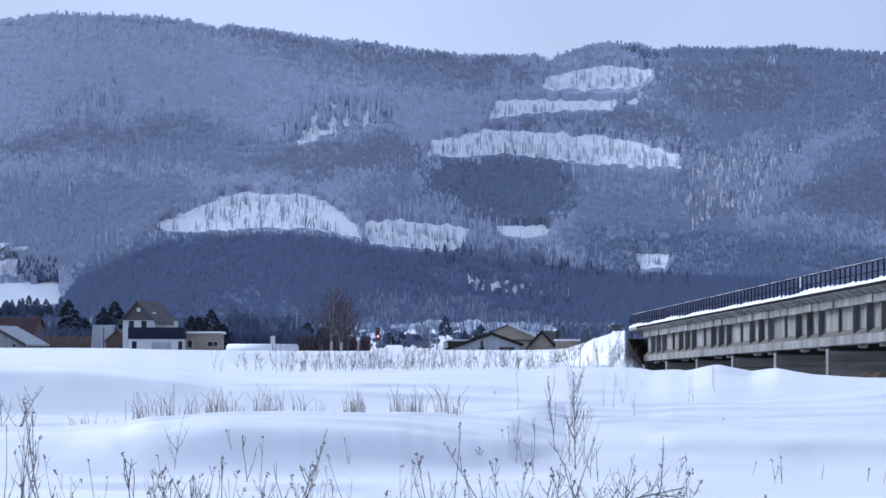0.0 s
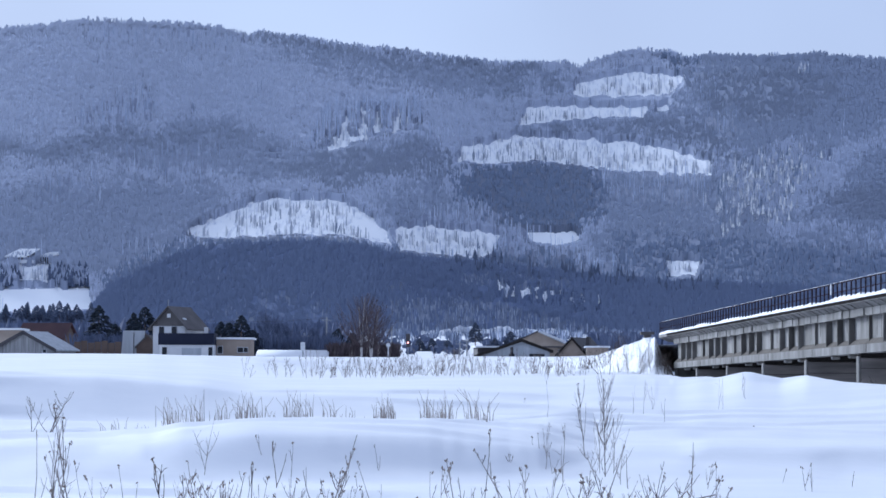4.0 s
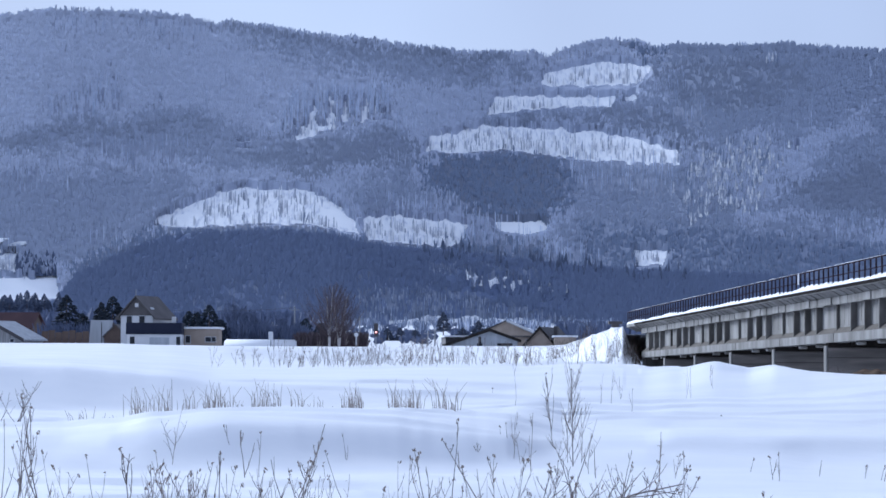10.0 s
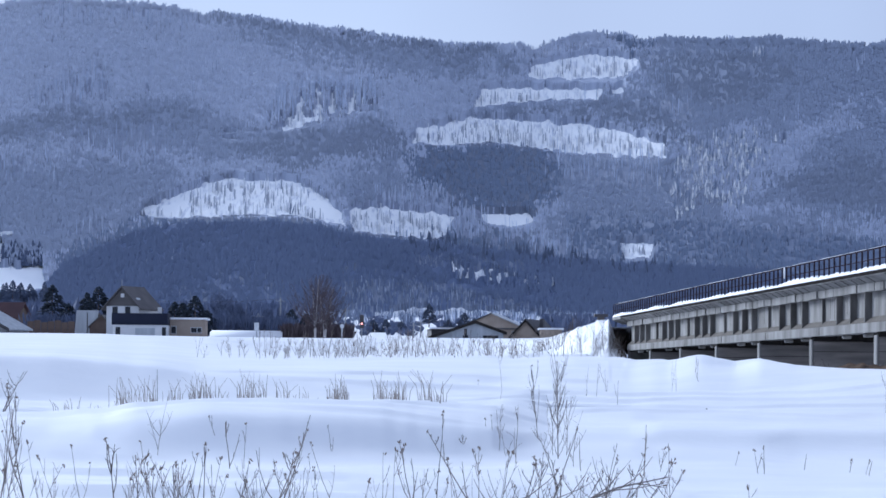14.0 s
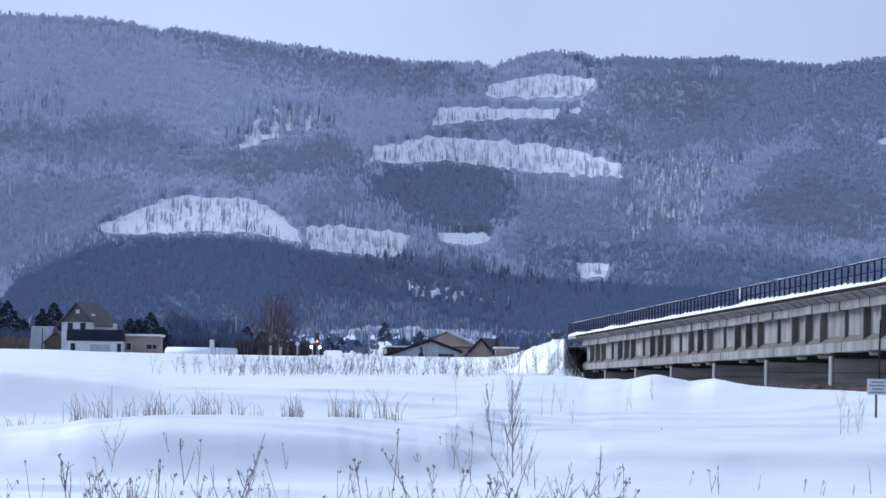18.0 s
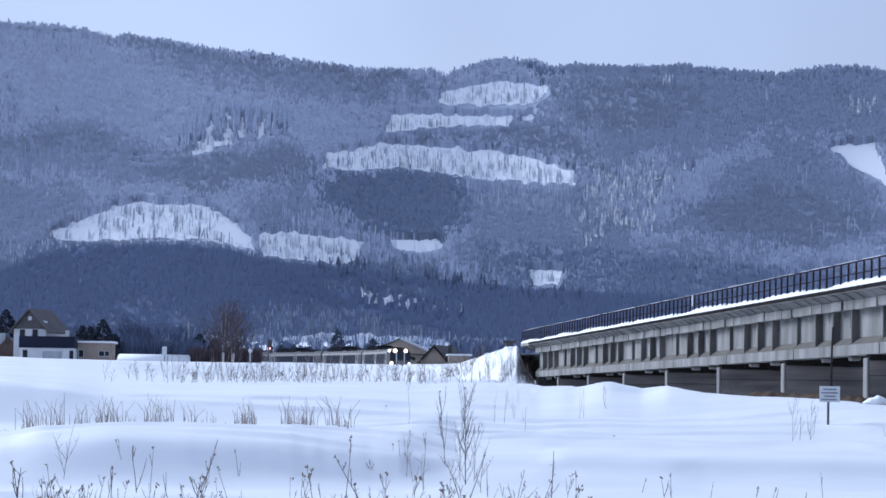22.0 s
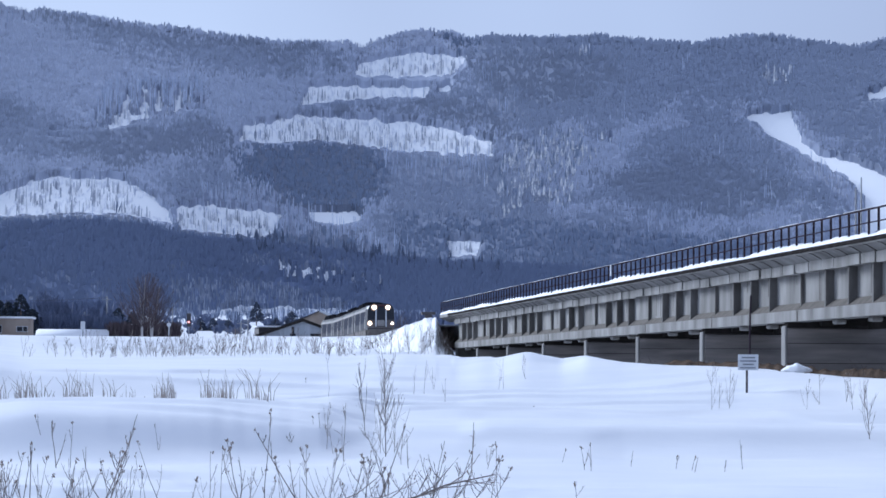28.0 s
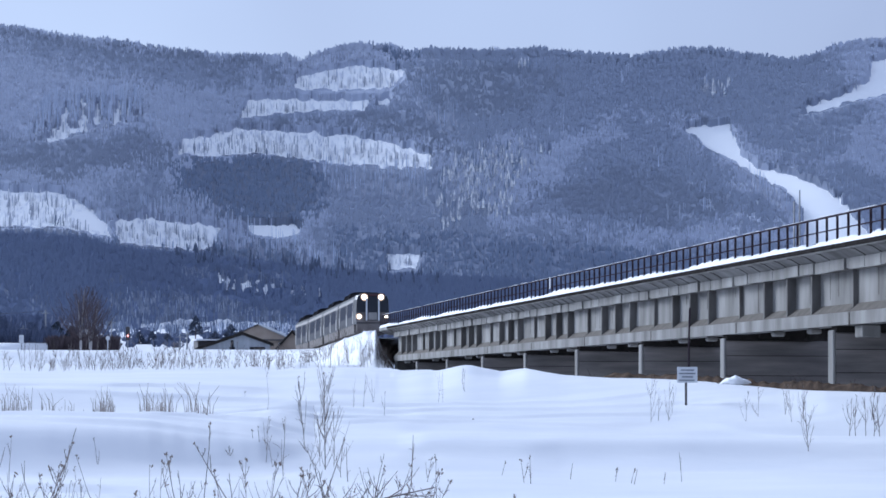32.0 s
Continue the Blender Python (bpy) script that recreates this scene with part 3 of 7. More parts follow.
# Clearings and thin woods, as bearings and elevations (mrad) seen from the valley: share of trees left, outline.
CLEARINGS, DARK_BANDS, PINES, DARK_STANDS = [], [], [], []


def clearing(share, *outline):
    CLEARINGS.append((share, list(outline)))


def dark_band(*outline):
    DARK_BANDS.append(list(outline))


def pine_wood(*outline):
    PINES.append(list(outline))


def dark_stand(*outline):
    DARK_STANDS.append(list(outline))


clearing(0.1, (28.72, 89.34), (30.39, 92.36), (39.63, 95.38), (49.71, 96.89), (58.1, 95.72), (63.14, 95.05), (62.3, 93.2), (58.1, 89.84), (44.67, 89.0))  # summit clearing
clearing(0.13, (13.1, 80.6), (15.28, 85.64), (19.48, 86.5), (36.27, 86.2), (52.2, 86.4), (50.55, 83.3), (36.27, 82.9), (24.52, 82.0))  # second strip
clearing(0.08, (53.06, 86.31), (57.77, 87.15), (58.1, 85.31), (53.9, 84.97))  # end of the second strip
clearing(0.16, (-5.71, 69.69), (-3.69, 74.56), (6.05, 75.57), (11.08, 77.58), (19.48, 77.25), (36.27, 76.41), (48.03, 75.57), (61.46, 72.88), (69.86, 69.69), (71.54, 66.33), (61.46, 66.16), (49.71, 66.83), (36.27, 68.01), (19.48, 70.19), (6.05, 69.19))  # broad middle clearing
clearing(0.4, (36.27, 67.17), (69.86, 65.49), (68.18, 55.42), (39.63, 57.93))  # thin wood below it
clearing(0.1, (-87.15, 47.86), (-76.24, 52.9), (-64.48, 57.93), (-57.77, 58.61), (-40.13, 58.27), (-35.1, 55.75), (-30.9, 52.9), (-24.85, 48.36), (-23.85, 44.67), (-37.62, 47.69), (-51.05, 47.69), (-64.48, 47.36), (-76.24, 46.68))  # lower left clearing
clearing(0.02, (-36.3, 52.9), (-31.7, 52.2), (-26.7, 50.0), (-24.5, 47.2), (-27.5, 45.8), (-32.6, 47.8))  # open snow at its lower end
clearing(0.02, (-82.1, 48.8), (-72.8, 52.2), (-69.5, 50.0), (-76.2, 47.4))  # open snow at its upper end
clearing(0.18, (-24.18, 49.54), (-14.11, 50.71), (-4.03, 49.54), (7.72, 48.36), (7.39, 43.66), (2.69, 41.14), (-10.75, 41.98), (-22.5, 43.32))  # lower middle clearing
clearing(0.02, (14.44, 49.03), (29.55, 49.03), (32.07, 47.02), (27.88, 45.0), (17.8, 45.68))  # bright meadow
clearing(0.35, (6.05, 49.54), (14.44, 49.54), (19.48, 43.66), (31.23, 43.66), (37.95, 36.94), (6.05, 40.3))  # thin wood between the meadows
clearing(0.285, (-50.21, 73.05), (-43.49, 85.64), (-30.9, 86.99), (-14.11, 85.98), (-15.79, 79.76), (-30.9, 76.91), (-40.97, 74.73))  # old trunks on the spur
clearing(0.25, (56.42, 40.64), (68.18, 40.64), (66.5, 36.1), (58.1, 35.6))  # lower right clearing
clearing(0.74, (69.86, 58.77), (78.25, 69.69), (91.69, 71.37), (102.6, 70.53), (95.05, 60.45), (93.37, 52.06), (75.73, 47.02))  # snowy young conifers
clearing(0.4, (-121.58, 79.76), (-99.75, 90.68), (-95.55, 83.96), (-106.47, 77.25))  # thin wood
clearing(0.4, (-91.35, 65.49), (-89.67, 70.53), (-77.92, 71.37), (-77.92, 65.49))  # thin wood
clearing(0.5, (-106.47, 40.3), (-104.79, 42.82), (-95.55, 42.82), (-95.55, 39.46))  # thin wood
clearing(0.45, (115.2, 41.98), (116.88, 47.02), (125.27, 49.54), (126.11, 41.98))  # far streaks
clearing(0.5, (68.18, 78.09), (69.86, 83.96), (78.25, 82.28), (78.25, 76.41))  # far streaks
clearing(0.5, (-106.47, 65.49), (-104.79, 70.53), (-92.19, 70.86), (-76.24, 71.87), (-77.08, 63.81), (-91.35, 62.13))  # far streaks
clearing(0.5, (-129.97, 55.42), (-128.3, 63.81), (-111.5, 63.81), (-109.82, 55.42))  # far streaks
clearing(0.3, (29.22, 90.68), (29.55, 98.24), (33.75, 98.24), (42.99, 100.76), (46.35, 97.06), (37.95, 95.72), (30.39, 92.36))  # ridge gap
clearing(0.62, (150.46, 89.0), (152.14, 91.52), (161.38, 90.68), (160.54, 86.99))  # crag
clearing(0.1, (104.28, 70.86), (105.46, 71.87), (107.14, 71.54), (106.47, 70.19))  # lone gap
clearing(0.1, (94.21, 68.01), (95.05, 68.85), (96.39, 68.51), (95.72, 67.17))  # lone gap
clearing(0.1, (-84.63, 83.96), (-84.13, 85.47), (-83.29, 85.31), (-83.46, 83.63))  # lone gap
clearing(0.3, (29.55, 39.46), (41.31, 39.46), (42.99, 35.26), (29.55, 35.26))  # gaps above the foothill
clearing(0.35, (-24.18, 52.06), (-14.11, 55.42), (7.72, 53.74), (7.72, 49.54), (-4.03, 50.04))  # gaps above the foothill
clearing(0.1, (-62.47, 70.86), (-61.13, 72.04), (-56.93, 71.87), (-57.77, 70.53))  # small gap
clearing(0.0, (-146.77, 24.35), (-146.77, 31.07), (-129.97, 31.57), (-114.02, 31.91), (-112.85, 25.19), (-124.94, 24.35))  # home field
clearing(0.1, (-135.68, 33.59), (-135.35, 38.46), (-126.28, 38.62), (-125.27, 36.61), (-126.62, 33.59))  # yard on the slope
clearing(0.0, (146.26, 78.76), (160.71, 80.27), (161.38, 76.41), (163.9, 71.37), (168.6, 67.17), (179.01, 65.16), (187.41, 62.13), (193.28, 57.93), (195.8, 55.42), (205.88, 43.66), (182.7, 43.66), (182.37, 54.41), (177.33, 60.12), (168.6, 64.99), (162.22, 68.35), (154.66, 72.21))  # ski run
clearing(0.0, (180.3, 83.4), (187.41, 86.99), (197.48, 90.34), (202.52, 93.7), (203.36, 98.74), (209.24, 101.26), (219.31, 102.1), (219.31, 90.6), (202.52, 88.5), (187.41, 83.9))  # upper ski run
clearing(0.4, (160.54, 67.17), (168.93, 63.81), (182.37, 52.9), (180.69, 48.7), (167.25, 58.77))  # thin wood by the run
clearing(0.62, (-116.54, 109.82), (-67.84, 107.81), (-67.0, 105.46), (-76.24, 99.41), (-89.67, 103.44), (-114.86, 102.77))  # ridge trunks
clearing(0.62, (-99.75, 78.93), (-98.91, 90.68), (-95.55, 90.68), (-93.03, 79.76))  # slope trunks
clearing(0.4, (93.37, 96.56), (96.73, 97.4), (103.44, 95.72), (100.08, 94.04))  # clearing in the crags
clearing(0.285, (-26.0, 17.0), (-24.0, 24.5), (-19.0, 26.4), (-7.0, 25.8), (9.5, 24.2), (14.5, 22.9), (27.6, 19.6), (42.99, 16.8), (54.74, 13.1), (54.74, 0.0), (-24.0, 0.0))  # foot of the wood
clearing(0.1, (-15.79, 17.46), (-4.03, 18.47), (19.48, 18.3), (42.99, 16.29), (54.74, 12.76), (54.74, 0.0), (-15.79, 0.0))  # valley meadow
for x, y in ((7.6, 31.2), (9.7, 29.6), (12.0, 29.7), (14.9, 28.5), (16.7, 28.7), (19.1, 29.4), (21.5, 27.7), (23.6, 28.5), (26.0, 28.6), (29.8, 26.7), (32.6, 27.3), (37.4, 27.2)):  # gaps in the foothill wood
    clearing(0.1, (x - 0.9, y - 1.7), (x - 0.8, y + 1.4), (x + 0.7, y + 1.5), (x + 0.9, y - 1.5))
clearing(0.24, (-43.49, 72.88), (-42.32, 76.91), (-40.13, 76.24), (-38.96, 82.96), (-37.62, 82.96), (-37.11, 77.25), (-33.42, 77.58), (-30.9, 76.91), (-37.62, 74.22))  # snow at the spur's foot
clearing(0.24, (-29.89, 77.92), (-29.05, 84.8), (-27.88, 84.8), (-27.54, 77.92))  # snow between old trunks
clearing(0.24, (-24.18, 78.59), (-23.17, 85.31), (-22.17, 85.31), (-21.83, 78.93))  # snow between old trunks
clearing(0.24, (-34.26, 77.92), (-33.59, 85.98), (-32.41, 85.98), (-32.24, 77.92))  # snow between old trunks
clearing(0.74, (-81.28, 19.31), (-67.84, 26.87), (-52.73, 28.55), (-37.62, 24.35), (-37.62, 15.11), (-81.28, 15.11))  # trunks at the foot
clearing(0.6, (-27.54, 24.35), (-25.86, 31.07), (-17.46, 30.23), (-4.03, 25.19), (-14.11, 21.83))  # pale trunks
clearing(0.5, (-4.03, 33.59), (29.55, 31.91), (29.55, 28.55), (-4.03, 30.23))  # gaps in the foothill wood
sliver = random.Random(3)
for k in range(18):  # snow between the old trunks on the spur
    x, up = -47.0 + 1.9 * k + sliver.uniform(-0.6, 0.6), sliver.uniform(1.5, 5.0)
    y, w = 73.6 + 0.17 * (x + 47) + sliver.uniform(-0.5, 1.5), sliver.uniform(0.28, 0.6)
    clearing(0.2, (x - w, y), (x - 0.7 * w, y + up), (x + 0.6 * w, y + up), (x + w, y))
# darker tone of the hill's folds and gullies painted in bands, and stands of pine
dark_band((64.82, 101.6), (103.44, 102.43), (103.44, 71.37), (79.93, 71.87), (66.5, 83.96))
dark_band((103.44, 102.43), (143.74, 102.43), (187.41, 102.43), (204.2, 82.28), (187.41, 65.49), (170.61, 67.17), (161.38, 78.59), (145.42, 78.09), (131.65, 81.44), (103.44, 72.21))
dark_band((170.61, 65.49), (212.59, 65.49), (212.59, 41.98), (187.41, 48.7))
dark_band((-148.45, 65.49), (-148.45, 71.87), (-131.65, 73.55), (-106.47, 77.58), (-76.24, 81.11), (-52.73, 73.05), (-14.11, 75.57), (-6.05, 68.85), (-30.9, 62.97), (-56.09, 60.45), (-81.28, 65.49), (-106.47, 67.17))
dark_band((49.71, 84.8), (64.82, 83.96), (79.93, 71.87), (71.54, 69.69), (61.46, 73.89), (48.87, 76.41))
dark_band((11.08, 81.11), (48.87, 83.63), (49.71, 76.91), (11.08, 78.59))
dark_band((95.05, 50.38), (131.65, 81.44), (153.82, 71.37), (162.22, 60.45), (179.01, 48.7), (120.24, 45.34))
dark_band((-67.84, 105.79), (-52.73, 104.79), (-22.5, 100.42), (7.72, 96.56), (27.88, 96.56), (26.2, 90.68), (2.69, 87.32), (-22.5, 90.68), (-47.69, 95.72))
dark_band((-27.54, 57.09), (-7.39, 65.49), (-4.03, 50.38), (-24.18, 50.04))
dark_band((-148.45, 45.34), (-148.45, 58.77), (-98.07, 62.13), (-76.24, 60.45), (-64.48, 57.93), (-86.31, 48.7), (-106.47, 43.66))
dark_band((37.0, 67.0), (71.0, 66.0), (92.0, 52.0), (78.0, 44.0), (38.0, 45.0))
dark_band((36.27, 45.34), (86.65, 47.02), (131.65, 41.98), (204.2, 40.3), (204.2, 21.83), (36.27, 21.83))
dark_band((-153.48, 31.91), (-153.48, 49.54), (-121.58, 50.04), (-87.99, 47.86), (-83.8, 43.32), (-93.03, 39.46), (-101.43, 35.26), (-109.82, 31.07), (-124.94, 32.24))
pine_wood((1.01, 67.51), (19.48, 68.51), (36.27, 66.83), (39.29, 62.13), (38.5, 52.0), (30.0, 46.5), (11.08, 48.5), (-4.0, 57.0), (-6.0, 63.0))
pine_wood((-109.82, 33.59), (-81.28, 45.34), (-44.33, 47.02), (-24.18, 41.98), (-24.18, 28.55), (-37.62, 25.19), (-109.82, 26.87))
pine_wood((-25.86, 44.5), (-10.75, 41.65), (7.72, 40.97), (19.48, 41.98), (37.95, 36.94), (53.06, 35.26), (53.06, 26.87), (29.55, 30.23), (2.69, 32.75), (-24.18, 36.1))
pine_wood((42.0, 46.0), (88.0, 43.5), (131.0, 39.0), (204.0, 36.0), (290.0, 34.0), (290.0, 8.0), (42.0, 8.0))
pine_wood((53.06, 100.76), (64.82, 100.76), (64.82, 95.72), (58.1, 97.06))
# stands whose bare trees take a darker tone
dark_stand((53.8, 80.2), (64.8, 80.2), (77.4, 71.8), (78.2, 64.3), (74.0, 66.8), (61.4, 74.3), (53.8, 76.9))
dark_stand((16.1, 78.5), (32.9, 80.2), (54.7, 78.5), (54.7, 75.2), (32.9, 76.3), (16.1, 75.7))
dark_stand((64.0, 93.5), (85.0, 97.0), (108.0, 96.0), (112.0, 86.9), (89.9, 81.5), (72.0, 83.0))
dark_stand((-61.1, 69.3), (-27.5, 72.7), (-0.7, 70.1), (-4.0, 64.3), (-34.2, 60.9), (-57.7, 64.3))
dark_stand((-140.0, 69.5), (-106.0, 75.5), (-70.0, 76.5), (-70.0, 72.5), (-106.0, 70.5), (-140.0, 66.0))
dark_stand((-66.0, 106.0), (-40.0, 103.0), (-8.0, 98.5), (26.0, 96.0), (24.0, 91.5), (-8.0, 93.5), (-40.0, 98.0), (-62.0, 102.0))
dark_stand((100.0, 58.0), (125.0, 64.0), (150.0, 62.0), (165.0, 50.0), (130.0, 48.0))
RIDGE = [
    (-198.82, 105.79), (-145.09, 108.14), (-131.65, 109.15), (-123.26, 110.33), (-114.86, 111.34), (-101.43, 110.83),
    (-89.67, 110.66), (-76.24, 109.49), (-69.19, 107.47), (-67.0, 106.63), (-64.48, 107.98), (-52.73, 106.63),
    (-39.29, 104.28), (-22.5, 102.6), (-5.71, 100.25), (7.72, 98.91), (28.72, 98.91), (30.9, 97.57),
    (34.59, 99.24), (39.63, 101.26), (49.71, 102.94), (58.1, 102.27), (63.98, 100.42), (69.86, 102.27),
    (86.65, 101.93), (103.44, 102.43), (116.88, 101.26), (130.31, 100.42), (145.42, 102.94), (153.82, 103.11),
    (165.58, 101.43), (180.69, 99.92), (187.41, 102.1), (192.44, 104.28), (199.16, 105.96), (205.88, 106.13),
    (220.99, 106.63), (271.37, 103.11),
]
NEAR_CREST = [
    (-198.82, 21.83), (-148.45, 22.5), (-121.58, 23.17), (-113.18, 24.35), (-108.98, 31.23), (-101.43, 34.59),
    (-93.03, 38.62), (-84.63, 42.32), (-72.88, 44.16), (-56.09, 44.84), (-44.33, 44.84), (-32.58, 43.49),
    (-22.5, 40.97), (-10.75, 39.97), (2.69, 39.13), (14.44, 37.95), (27.88, 36.27), (41.31, 34.59),
    (53.06, 33.42), (68.18, 32.91), (84.97, 32.41), (101.76, 30.9), (120.24, 28.88), (150.46, 25.19),
    (187.41, 23.51), (271.37, 22.67),
]


RIDGE = [(b, e - (0.3 if b < 66 else 1.1)) for b, e in RIDGE]
NEAR_CREST = [(b, e - 1.9) for b, e in NEAR_CREST]


def main_hill(b, e):
    """Place on the main hill at bearing b and elevation e (mrad): folds give it gullies and spurs."""
    dist = 1950 + 8.5 * np.maximum(e - 12, -8) + 90 * np.sin(b * 0.021 + e * 0.012) + 36 * np.sin(b * 0.055 - e * 0.02 + 1.0)
    return np.stack([dist * b / 1000, dist, EYE + dist * e / 1000], axis=-1)


def near_hill(b, e):
    dist = 1300 + 4.0 * np.maximum(e - 12, -8) + 40 * np.sin(b * 0.04)
    return np.stack([dist * b / 1000, dist, EYE + dist * e / 1000], axis=-1)


def crest(table, b):
    return np.interp(b, [p[0] for p in table], [p[1] for p in table])


def thinning(b, e, fray=None):
    """Share of trees left at bearing b and elevation e; thin woods have frayed edges, where fray gives two random rows."""
    share = np.ones(b.shape)
    for s, poly in CLEARINGS:
        k = (4.0 if s > 0.28 else 0.25) if fray is not None else 0.0
        where = inside(b + k * fray[0], e + 0.6 * k * fray[1], poly) if k else inside(b, e, poly)
        share = np.where(where, np.minimum(share, s), share)
    return share


def build_hill(name, shape, table, low, label, rows, canopy, lift, rough, rim, pine, thin, dip):
    b = np.concatenate([np.arange(-200, -160, 2.0), np.arange(-160, 224, 0.42), np.arange(224, 290, 2.0)])
    top = crest(table, b)
    s = np.linspace(0, 1, rows)
    bb = np.repeat(b[None, :], rows, 0)
    ee = low + s[:, None] * (top - low)[None, :]
    jag = np.array([noise.noise((p * 0.35, q * 0.35, 5.0)) for p, q in zip(bb.ravel(), ee.ravel())]).reshape(bb.shape)
    pts = shape(bb, ee)
    jag2 = np.array([noise.noise((p * 0.35, q * 0.35, 15.0)) for p, q in zip(bb.ravel(), ee.ravel())]).reshape(bb.shape)
    share = np.minimum(thinning(bb + jag * 2.2, ee + jag2 * 1.4), thinning(bb, ee, (jag * 5, jag2 * 5)))
    tall = lift * 1000 / pts[:, :, 1]
    over = np.minimum(share, thinning(bb + jag * 1.2, ee + tall))
    # the closed canopy of the wood stands above the snow of the clearings
    bumps = np.array([noise.noise((p * 2.4, q * 0.25, 11.0)) + 0.6 * noise.noise((p * 4.6, q * 0.5, 4.0)) for p, q in zip(bb.ravel(), ee.ravel())]).reshape(bb.shape)
    low_rim = np.clip((1 - s) / 0.04, rim, 1.0)[:, None]
    pts[:, :, 2] += np.where(over >= 0.8, lift * (1 + rough * bumps), np.where(over > 0.28, dip * lift, 0.6 * lift if dip == 1.0 else 0.0)) * low_rim
    pts[0, :, 2] -= lift
    back = pts[-1:].copy()
    back[:, :, 1] += 260
    back[:, :, 2] -= 160
    pts = np.concatenate([pts, pts[-1:], back])
    h, w = pts.shape[:2]
    i = np.arange(h * w).reshape(h, w)
    loops = np.delete(np.stack([i[:-1, :-1], i[:-1, 1:], i[1:, 1:], i[1:, :-1]], axis=-1), rows - 1, 0).ravel()
    idx = np.zeros((h - 2, w - 1), int)
    streak = np.array([noise.noise((p * 1.9, q * 0.22, 8.0)) + 0.5 * noise.noise((p * 0.15, q * 0.2, 1.0)) for p, q in zip(bb.ravel(), ee.ravel())]).reshape(bb.shape)
    most = np.maximum.reduce([share[:-1, :-1], share[1:, :-1], share[:-1, 1:], share[1:, 1:]])
    idx[: rows - 1] = np.where(most < 0.03, 5, 1)
    idx[: rows - 1] = np.where(most < 0.28, idx[: rows - 1], np.where((most < 0.8) & (streak[:-1, :-1] > 0.75 * most - 0.3), 2, 0))
    for k, group in ((3, DARK_BANDS), (4, PINES)):
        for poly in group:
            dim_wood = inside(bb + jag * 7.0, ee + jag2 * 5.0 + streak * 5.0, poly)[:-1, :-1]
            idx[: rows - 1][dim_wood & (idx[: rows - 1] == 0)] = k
    ob = new(name, quick_mesh(name, pts.reshape(-1, 3), loops, 4, [canopy, SNOW_BRUSHY, thin, CANOPY_MID if canopy is BRUSH else pine, pine, SNOW_FAR], idx.ravel(), smooth=True))
    return tagged(ob, label, "hill", kind="structure")


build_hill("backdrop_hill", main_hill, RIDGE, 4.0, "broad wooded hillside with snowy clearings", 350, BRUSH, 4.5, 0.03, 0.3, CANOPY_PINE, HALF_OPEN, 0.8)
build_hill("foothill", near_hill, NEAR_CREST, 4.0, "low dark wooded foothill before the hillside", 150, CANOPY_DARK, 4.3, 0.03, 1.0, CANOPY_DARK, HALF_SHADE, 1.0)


def spindles(base, height, width, rng, strands, lean=0.10):
    """Many bare far trees: each a few thin three-sided spindles that rise from one foot. Returns vertices and triangle loops."""
    n = len(base)
    k = n * strands
    foot = np.repeat(base, strands, 0)
    hh = np.repeat(height, strands) * rng.uniform(0.82, 1.0, k)
    ww = np.repeat(width, strands)
    off = rng.normal(0, 1, (k, 2)) * ww[:, None] * 0.75
    tilt = rng.normal(0, lean, (k, 2)) * hh[:, None]
    verts = np.zeros((k, 5, 3))
    verts[:, 0] = foot
    verts[:, 0, :2] += off * 0.3
    turn = rng.uniform(0, 6.28, k)
    mid = rng.uniform(0.5, 0.85, k)
    for j in range(3):
        ang = turn + j * 2.094
        verts[:, 1 + j, 0] = foot[:, 0] + off[:, 0] * 0.8 + 0.5 * ww * np.cos(ang) + tilt[:, 0] * mid
        verts[:, 1 + j, 1] = foot[:, 1] + off[:, 1] * 0.8 + 0.5 * ww * np.sin(ang) + tilt[:, 1] * mid
        verts[:, 1 + j, 2] = foot[:, 2] + hh * mid
    verts[:, 4, :2] = foot[:, :2] + off + tilt
    verts[:, 4, 2] = foot[:, 2] + hh
    tri = np.array([0, 2, 1, 0, 3, 2, 0, 1, 3, 1, 2, 4, 2, 3, 4, 3, 1, 4])
    loops = (np.arange(k)[:, None] * 5 + tri[None, :]).ravel()
    return verts.reshape(-1, 3), loops


def poles(base, height, width, rng, lean=0.012):
    """Many far tree trunks: slim three-sided shafts that taper upward."""
    n = len(base)
    verts = np.zeros((n, 6, 3))
    turn = rng.uniform(0, 6.28, n)
    tilt = rng.normal(0, lean, (n, 2)) * height[:, None]
    thin = rng.uniform(0.35, 0.7, n)
    for j in range(3):
        c, d = np.cos(turn + j * 2.094), np.sin(turn + j * 2.094)
        verts[:, j] = base + np.stack([0.5 * width * c, 0.5 * width * d, 0 * width], axis=-1)
        verts[:, 3 + j] = base + np.stack([0.5 * thin * width * c + tilt[:, 0], 0.5 * thin * width * d + tilt[:, 1], height * (1 - 0.06 * j)], axis=-1)
    tri = np.array([0, 1, 4, 0, 4, 3, 1, 2, 5, 1, 5, 4, 2, 0, 3, 2, 3, 5, 3, 4, 5])
    return verts.reshape(-1, 3), (np.arange(n)[:, None] * 6 + tri[None, :]).ravel()


